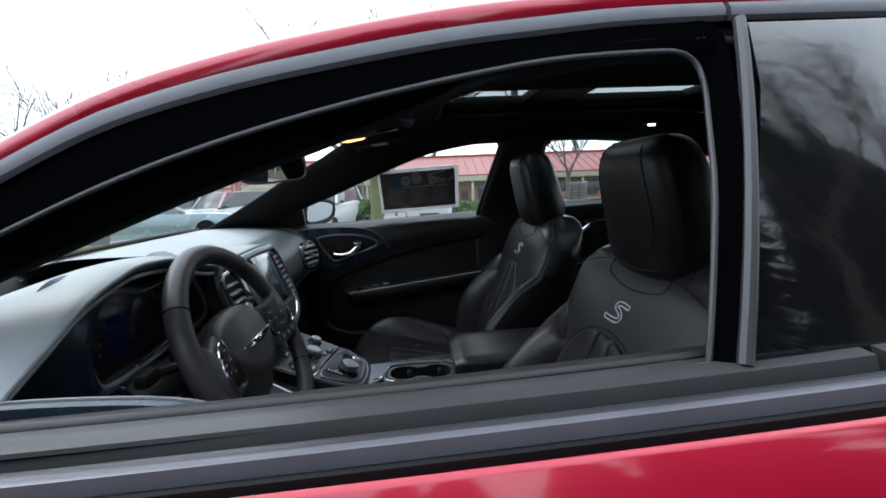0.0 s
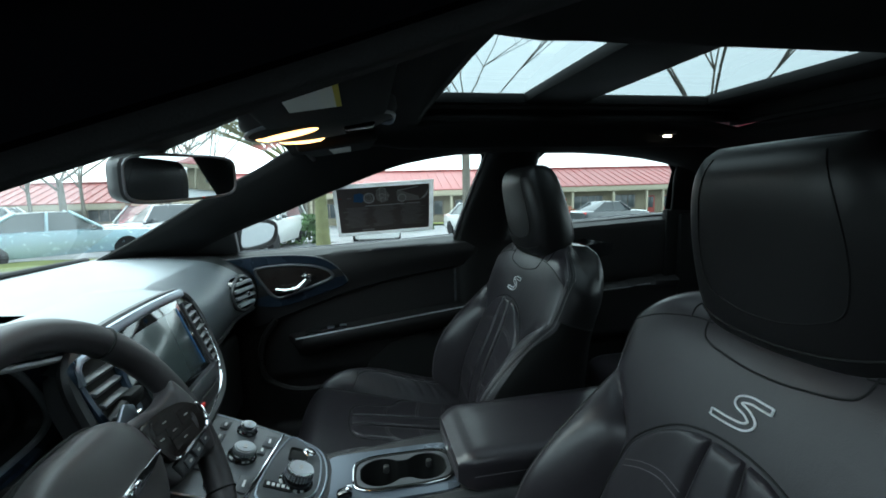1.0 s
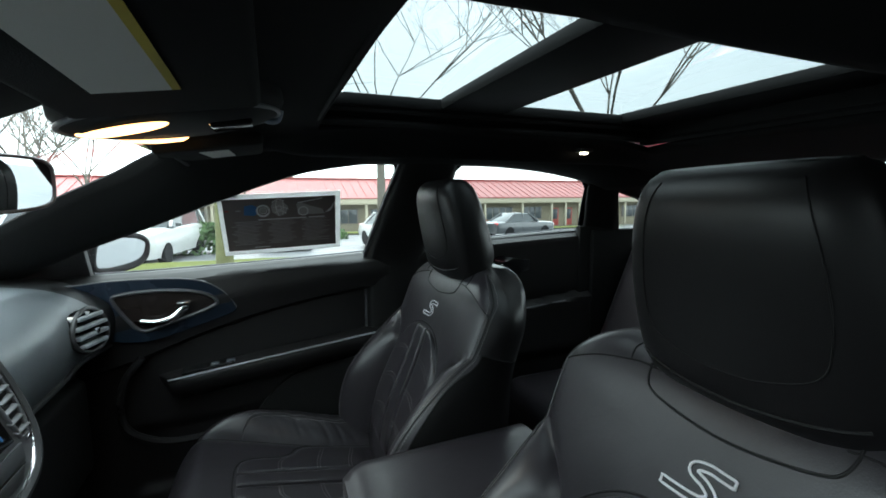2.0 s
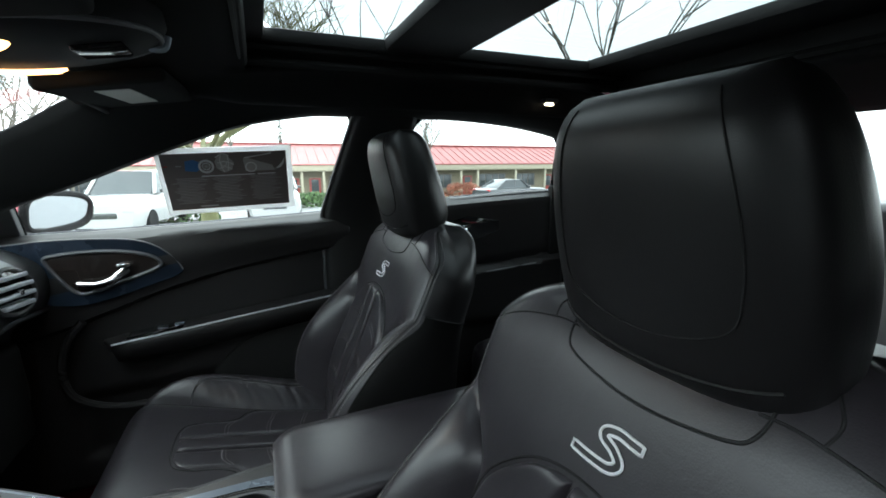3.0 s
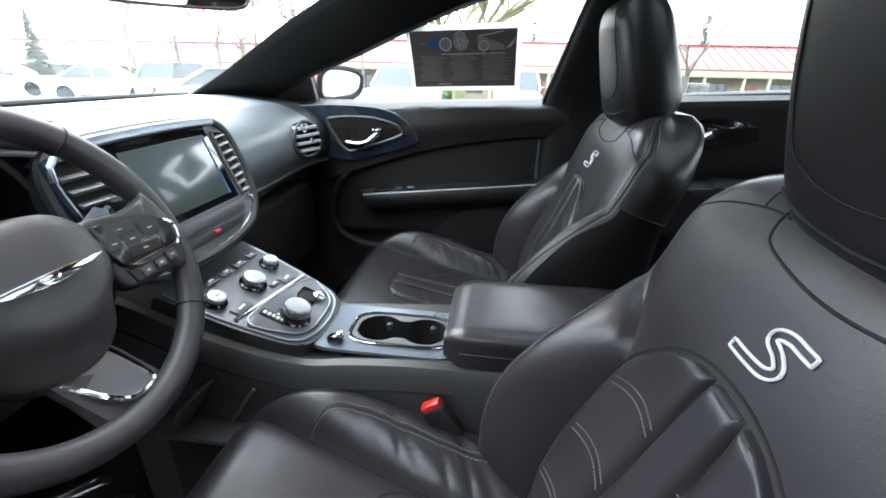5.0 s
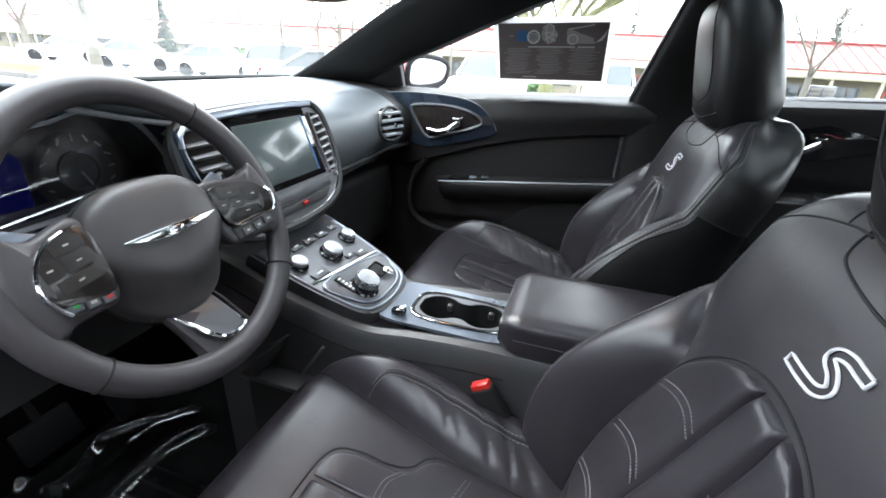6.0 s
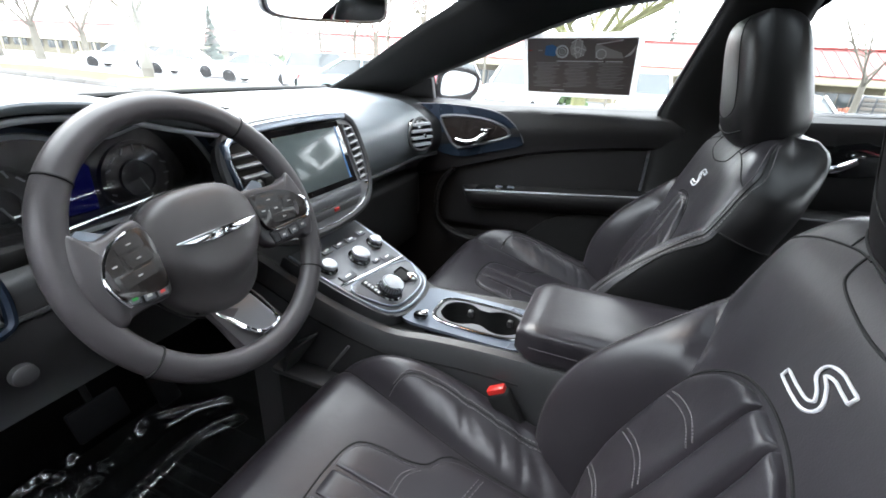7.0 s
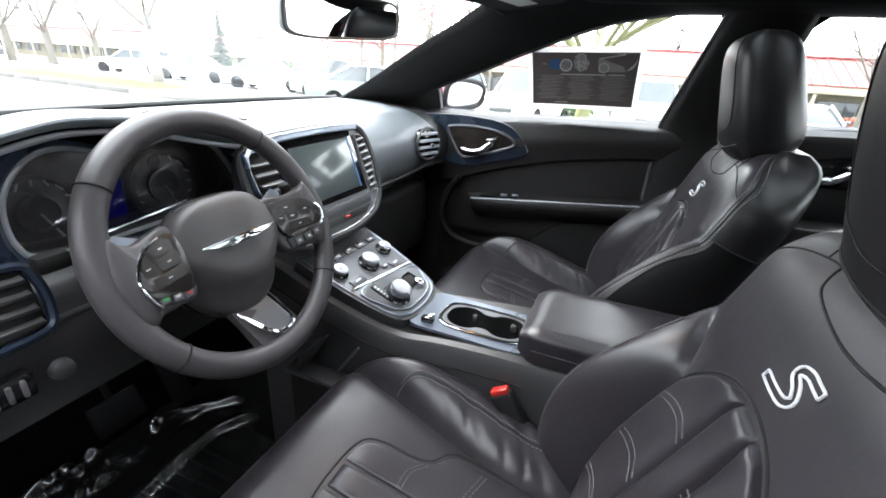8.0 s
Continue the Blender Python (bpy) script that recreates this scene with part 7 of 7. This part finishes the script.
tree("bare_tree", "slender bare tree far behind", gp(-30, 34.0), 14, 0.20, 18)
tree("bare_tree", "slender bare tree far behind", gp(-18, 38.0), 15, 0.20, 19)
tree("bare_tree", "large bare tree with several stems beside the car park", gp(7.0, 7.2), 12, 0.17, 20, first=0.22, spread_=0.45, limb=0.17, taper=0.64, depth=5)
tree("bare_tree", "large bare tree overhanging the car park", gp(2.5, 9.5), 12, 0.10, 22, first=0.3, limb=0.17, taper=0.66, depth=5)
for k, (tx, ty, th) in enumerate(((-15.0, 19.5, 9.0), (-13.6, 20.5, 9.5), (-11.8, 20.8, 10.0), (-9.2, 22.0, 9.5), (-7.6, 24.0, 11.0), (-3.2, 27.0, 13.0), (-1.2, 28.0, 13.5))):
    tree("bare_tree", "slender young bare tree in the car park", gp(tx, ty), th, 0.07, 60 + k, first=0.30, spread_=0.40, limb=0.55)
tree("bare_tree", "large bare tree standing behind the camera", Vector((6.0, -5.0, 0)), 12, 0.16, 21, first=0.3, kids=4)
for k, (tx, ty) in enumerate(((9.5, -5.6), (3.6, -6.2), (13.0, -6.4))):
    tree("bare_tree", "tall bare tree before the conifer belt", gp(tx, ty), 13.5, 0.15, 90 + k, first=0.35, spread_=0.45, kids=4)


def fir(at, h, seed):
    rnd = random.Random(seed)
    t = thing("fir_tree", "narrow dark conifer at the edge of the lot", "tree", tuple(at))
    part("trunk", tube([Vector(at), Vector(at) + Vector((0, 0, h))], 0.10, r_of=lambda s: 1 - 0.9 * s), BARK, t)
    bm = bmesh.new()
    for k in range(1500 if at[1] < 0 else 420):
        s = rnd.random() ** 0.7
        a, r = rnd.uniform(0, 6.3), (1 - s) * h * 0.20 + 0.08
        b = Vector(at) + Vector((0, 0, 0.6 + s * (h - 0.6)))
        tip = b + Vector((math.cos(a) * r, math.sin(a) * r, -0.25 * r))
        w = Vector((-math.sin(a), math.cos(a), 0)) * (0.10 + 0.14 * r)
        vs = [bm.verts.new(q) for q in (b, b.lerp(tip, 0.6) + w, tip, b.lerp(tip, 0.6) - w - Vector((0, 0, 0.05)))]
        bm.faces.new(vs)
    part("crown", bm, FIR, t, "drooping needle branches", smooth=False)


fir(gp(-26.0, 22.7), 4.3, 1)
fir(gp(-22.0, 47.0), 9.0, 2)
fir(gp(20.0, 52.0), 9.0, 3)
fir(gp(3.0, 56.0), 10.0, 4)


# conifers known from reflections, continued unseen along the driver's side to block light
belt_rnd = random.Random(77)
for k in range(26):
    fx = -20.0 + 1.7 * k + belt_rnd.uniform(-0.5, 0.5)
    fir(gp(fx, -6.4 - 1.6 * (k % 2) + belt_rnd.uniform(-0.4, 0.4)), belt_rnd.uniform(9.2, 11.8) * (1.0 if fx > 1.5 else 0.74), 30 + k)


def hedge(x, y, sx, sy, h, mat, label, seed):
    rnd = random.Random(seed)
    c = gp(x, y)
    bm = bmesh.new()
    for k in range(900):
        a, e, r = rnd.uniform(0, 6.3), rnd.uniform(0, 1.5), rnd.uniform(0.7, 1.05)
        p = c + Vector((sx * r * math.cos(a) * math.cos(e) ** 0.6, sy * r * math.sin(a) * math.cos(e) ** 0.6, h * r * math.sin(e)))
        d1 = Vector((rnd.uniform(-1, 1), rnd.uniform(-1, 1), rnd.uniform(-1, 1))).normalized() * 0.14
        d2 = d1.orthogonal().normalized() * 0.08
        bm.faces.new([bm.verts.new(q) for q in (p - d1, p + d2, p + d1, p - d2)])
    ob = part("hedge", bm, mat, smooth=False)
    return tagged(ob, label, "shrub", "garden shrubs", "thing" if False else "")


for i, (x, y, sx, sy, h, m, lab) in enumerate((
    (13.5, 36, 1.6, 1.0, 1.2, LEAF_RED, "russet leafy shrub in the planting strip"), (17.5, 36, 1.9, 1.0, 1.3, LEAF_RED, "russet leafy shrub in the planting strip"),
    (21.0, 36, 1.3, 1.0, 1.3, LEAF_LIME, "yellow-green shrub in the planting strip"), (10.6, 36, 1.0, 0.9, 1.1, LEAF_LIME, "yellow-green shrub in the planting strip"),
    (-2.5, 17.5, 1.2, 1.0, 1.1, LEAF, "rounded dark green shrub"), (2.6, 26, 1.8, 0.8, 0.8, LEAF, "low clipped green hedge"), (7.5, 28, 1.3, 1.0, 0.9, LEAF, "low clipped green hedge"),
    (-11.5, 24, 1.8, 1.0, 1.0, LEAF_LIME, "yellow-green shrub before the building"), (-19, 26, 2.4, 1.2, 1.4, LEAF_LIME, "yellow-green shrub before the building"), (-26, 30, 2.6, 1.2, 1.5, LEAF, "rounded dark green shrub"),
)):
    hedge(x, y, sx, sy, h, m, lab, 40 + i)


def building(name, label, x0, x1, y, base, eave, ridge, seed, along="x"):
    b = thing(name, label, "building", ((x0 + x1) / 2, y, base))
    part("wall", box((x1 - x0, 9, eave - base + 1), ((x0 + x1) / 2, y + 4.5, (eave + base) / 2 - 0.5), 0.02), WALL, b, "beige rendered wall")
    part("fascia", box((x1 - x0 + 2, 0.3, 0.62), ((x0 + x1) / 2, y - 1.25, eave + 0.15), 0.02), FASCIA, b, "cream fascia board")
    part("soffit", box((x1 - x0 + 2, 1.6, 0.08), ((x0 + x1) / 2, y - 0.6, eave - 0.1), 0.01), FRAME, b)
    bm = bmesh.new()
    rows = [[Vector((x, y - 1.42, eave + 0.47)), Vector((x, y + 4.0, ridge)), Vector((x, y + 9.5, eave + 0.4))] for x in lin(x0 - 1, x1 + 1, 3)]
    grid(rows, bm=bm)
    roof_ = part("roof", bm, ROOF, b, "red standing-seam metal roof", smooth=False)
    solid(roof_, 0.1)
    seams = bmesh.new()
    for i in range(int((x1 - x0) / 0.9)):
        x = x0 + 0.9 * i
        box((0.05, 6.0, 0.06), (x, y + 1.29, (eave + 0.47 + ridge) / 2 + 0.03), 0, turn=pose(0, 0, 0, math.degrees(math.atan2(ridge - eave - 0.47, 5.42)), 0, 0), bm=seams)
    part("roof_seams", seams, ROOF, b)
    part("ridge_cap", box((x1 - x0 + 2, 0.5, 0.16), ((x0 + x1) / 2, y + 4.0, ridge + 0.05), 0.02), ROOF_EDGE, b, "darker red ridge cap")
    part("eave_trim", box((x1 - x0 + 2, 0.06, 0.10), ((x0 + x1) / 2, y - 1.43, eave + 0.44), 0.01), ROOF_EDGE, b)
    rnd = random.Random(seed)
    x = x0 + 1.0
    while x < x1 - 3:
        w = rnd.choice((1.8, 2.6, 3.4))
        if rnd.random() < 0.25:
            dr = part("door", box((1.1, 0.12, 2.1), (x + 0.6, y - 0.03, base + 1.05), 0.02), BRICKRED if rnd.random() < 0.6 else FRAME, b)
            part("pane", box((0.7, 0.04, 1.2), (x + 0.6, y - 0.10, base + 1.35), 0.01), PANE, dr)
            x += 2.0
        else:
            wd = part("window", box((w + 0.2, 0.14, 1.5), (x + w / 2, y - 0.02, base + 1.55), 0.02), FRAME, b)
            for k in range(int(w / 0.85)):
                pw = w / int(w / 0.85)
                part("pane", box((pw - 0.08, 0.05, 1.34), (x + pw * (k + 0.5), y - 0.08, base + 1.55), 0.01), PANE, wd)
            x += w + 1.4
        part("post", box((0.22, 0.22, eave - base), (x - 0.7, y - 1.2, (eave + base) / 2), 0.02), FASCIA, b)
    return b


building("office_building", "long single-storey beige office building with red metal roof", -16, 62, 43.5, -1.95, 0.95, 3.5, 7)
building("office_building", "long single-storey beige office building with red metal roof", -118, -18, 43.5, -1.5, 0.62, 2.95, 8)


def parked_car(label, paint, at, yaw, kind_="sedan", group="parked cars"):
    c = thing("parked_car", label, "car", tuple(at), group)
    L, W, H = {"sedan": (4.7, 1.8, 1.45), "suv": (4.6, 1.85, 1.75), "pickup": (5.4, 1.9, 1.85)}[kind_]
    m = Matrix.Translation(at) @ pose(0, 0, 0, 0, 0, yaw)

    def add(name, bm, mat, parent=c):
        bmesh.ops.transform(bm, matrix=m, verts=bm.verts)
        return part(name, bm, mat, parent)

    def ring(x, w, z0, z1, r=0.25):
        return [Vector((x, w * a, z0 + (z1 - z0) * b)) for a, b in ((-0.92, 0), (-1, 0.35), (-1, 0.6), (-0.95, 0.92), (-0.8, 1), (0.8, 1), (0.95, 0.92), (1, 0.6), (1, 0.35), (0.92, 0))]

    hood_z = H * (0.62 if kind_ == "sedan" else 0.60)
    prof = [(-0.5, 0.55, 0.80), (-0.47, 0.9, 0.92), (-0.30, 1.0, 1.0), (0.0, 1.0, 1.03), (0.30, 1.0, 1.04), (0.46, 0.95, 1.02), (0.5, 0.7, 0.92)]
    add("body", loft([ring(a * L, W / 2 * w ** 0.3, 0.24, hood_z * z) for a, w, z in prof]), paint)
    if kind_ == "sedan":
        cab = [(-0.20, 0.80, 0.0), (-0.05, 0.72, 0.97), (0.05, 0.71, 1.0), (0.18, 0.70, 0.96), (0.36, 0.76, 0.05)]
    elif kind_ == "suv":
        cab = [(-0.22, 0.84, 0.0), (-0.10, 0.78, 0.97), (0.10, 0.76, 1.0), (0.40, 0.74, 0.96), (0.47, 0.80, 0.0)]
    else:
        cab = [(-0.22, 0.84, 0.0), (-0.12, 0.78, 0.97), (0.0, 0.76, 1.0), (0.12, 0.76, 0.97), (0.15, 0.82, 0.0)]
    z0, dh = hood_z * 1.0, H - hood_z
    glass_b = loft([[Vector((a * L, w * W / 2 * s * (1 - 0.0 * t), z0 + dh * h * t)) for s, t in ((-1.14, 0), (-1.0, 0.93), (-0.9, 0.97), (0.9, 0.97), (1.0, 0.93), (1.14, 0))] for a, w, h in cab])
    add("cabin_glass", glass_b, PANE)
    add("roof_panel", surface(lambda u, v: Vector(((cab[1][0] + (cab[3][0] - cab[1][0]) * u) * L, 0.70 * W / 2 * v * 1.06, H - 0.02 - 0.03 * v * v - 0.05 * (2 * u - 1) ** 2)), lin(0, 1, 7), lin(-1, 1, 7)), paint)
    for sg in (-1, 1):
        for i in (0, 1, 3):
            a, w, h = cab[i]
            a2, w2, h2 = cab[i + 1]
            if i != 1:
                add("pillar", tube([(a * L, sg * w * W / 2 * 1.12, z0 + 0.02), (a2 * L, sg * w2 * W / 2 * 1.0, z0 + dh * 0.95)] if i == 0 else [(a * L, sg * w * W / 2, z0 + dh * 0.93), (a2 * L, sg * w2 * W / 2 * 1.12, z0 + 0.02)], 0.045), paint)
        add("centre_pillar", tube([(0.06 * L, sg * 0.71 * W / 2 * 1.13, z0), (0.05 * L, sg * 0.71 * W / 2 * 1.02, z0 + dh * 0.95)], 0.04), paint)
        add("headlamp", box((0.30, 0.30, 0.14), (-0.47 * L, sg * 0.72 * W / 2, 0.68), 0.05), CAR_WHITE)
        add("tail_lamp", box((0.14, 0.26, 0.16), (0.485 * L, sg * 0.75 * W / 2, 0.80), 0.03), TAIL)
        add("side_mirror", box((0.12, 0.16, 0.11), (-0.15 * L, sg * (W / 2 + 0.06), z0 + 0.08), 0.03), CAR_DARK)
        for wx in (-0.31, 0.30):
            wh = add("wheel", lathe([(0.19, -0.1), (0.30, -0.11), (0.33, -0.08), (0.33, 0.08), (0.30, 0.11), (0.19, 0.10)], (wx * L, sg * (W / 2 - 0.10), 0.33), (0, 1, 0), 24), RUBBER)
            add("rim", lathe([(0.20, 0.06), (0.18, 0.10), (0.05, 0.09), (0.01, 0.09)], (wx * L, sg * (W / 2 - 0.10), 0.33), (0, sg, 0), 20), SATIN, wh)
    add("grille", box((0.05, 0.8, 0.16), (-0.497 * L, 0, 0.55), 0.02), CAR_DARK)
    return c


parked_car("pale blue parked sedan standing on the asphalt", CAR_BLUE, gp(-8.6, 13.6), 215)
parked_car("silver parked estate off-roader", CAR_SILVER, gp(-8.6, 19.5), 60, "suv")
parked_car("white parked pickup truck standing on the asphalt", CAR_WHITE, gp(0.6, 19.0), 90, "pickup")
parked_car("white parked off-roader standing on the asphalt", CAR_WHITE, gp(-3.4, 15.6), 80, "suv")
parked_car("dark parked sedan standing on the asphalt", CAR_DARK, gp(14.6, 23.0), 190)
parked_car("white parked sedan standing on the asphalt", CAR_WHITE, gp(5.0, 17.0), 100)
parked_car("white parked sedan standing on the asphalt", CAR_WHITE, gp(-31, 20.0), 30)
parked_car("white parked sedan standing on the asphalt", CAR_WHITE, gp(-24, 19.0), 200)
parked_car("white parked sedan standing on the asphalt", CAR_WHITE, gp(-18, 18.5), 200)
parked_car("white parked van standing on the asphalt", CAR_WHITE, gp(-13.5, 18.5), 200, "suv")
parked_car("dark parked sedan standing on the asphalt", CAR_DARK, gp(-43, 16.0), 100)

# cluster of letter boxes on a post
boxes = thing("letter_box_cluster", "dark bank of letter boxes on a post", "letter boxes", tuple(gp(9.6, 24.0)))
g0 = gp(9.6, 24.0)
part("case", box((1.0, 0.45, 1.15), g0 + Vector((0, 0, 1.15)), 0.02), CAR_DARK, boxes)
part("post", box((0.16, 0.16, 0.62), g0 + Vector((0, 0, 0.30)), 0.01), CAR_DARK, boxes)
for i in range(2):
    for j in range(6):
        part("letter_door", box((0.40, 0.02, 0.14), g0 + Vector((-0.24 + 0.48 * i, -0.235, 0.68 + 0.175 * j)), 0.005), FRAME if j % 2 else KERB, boxes)
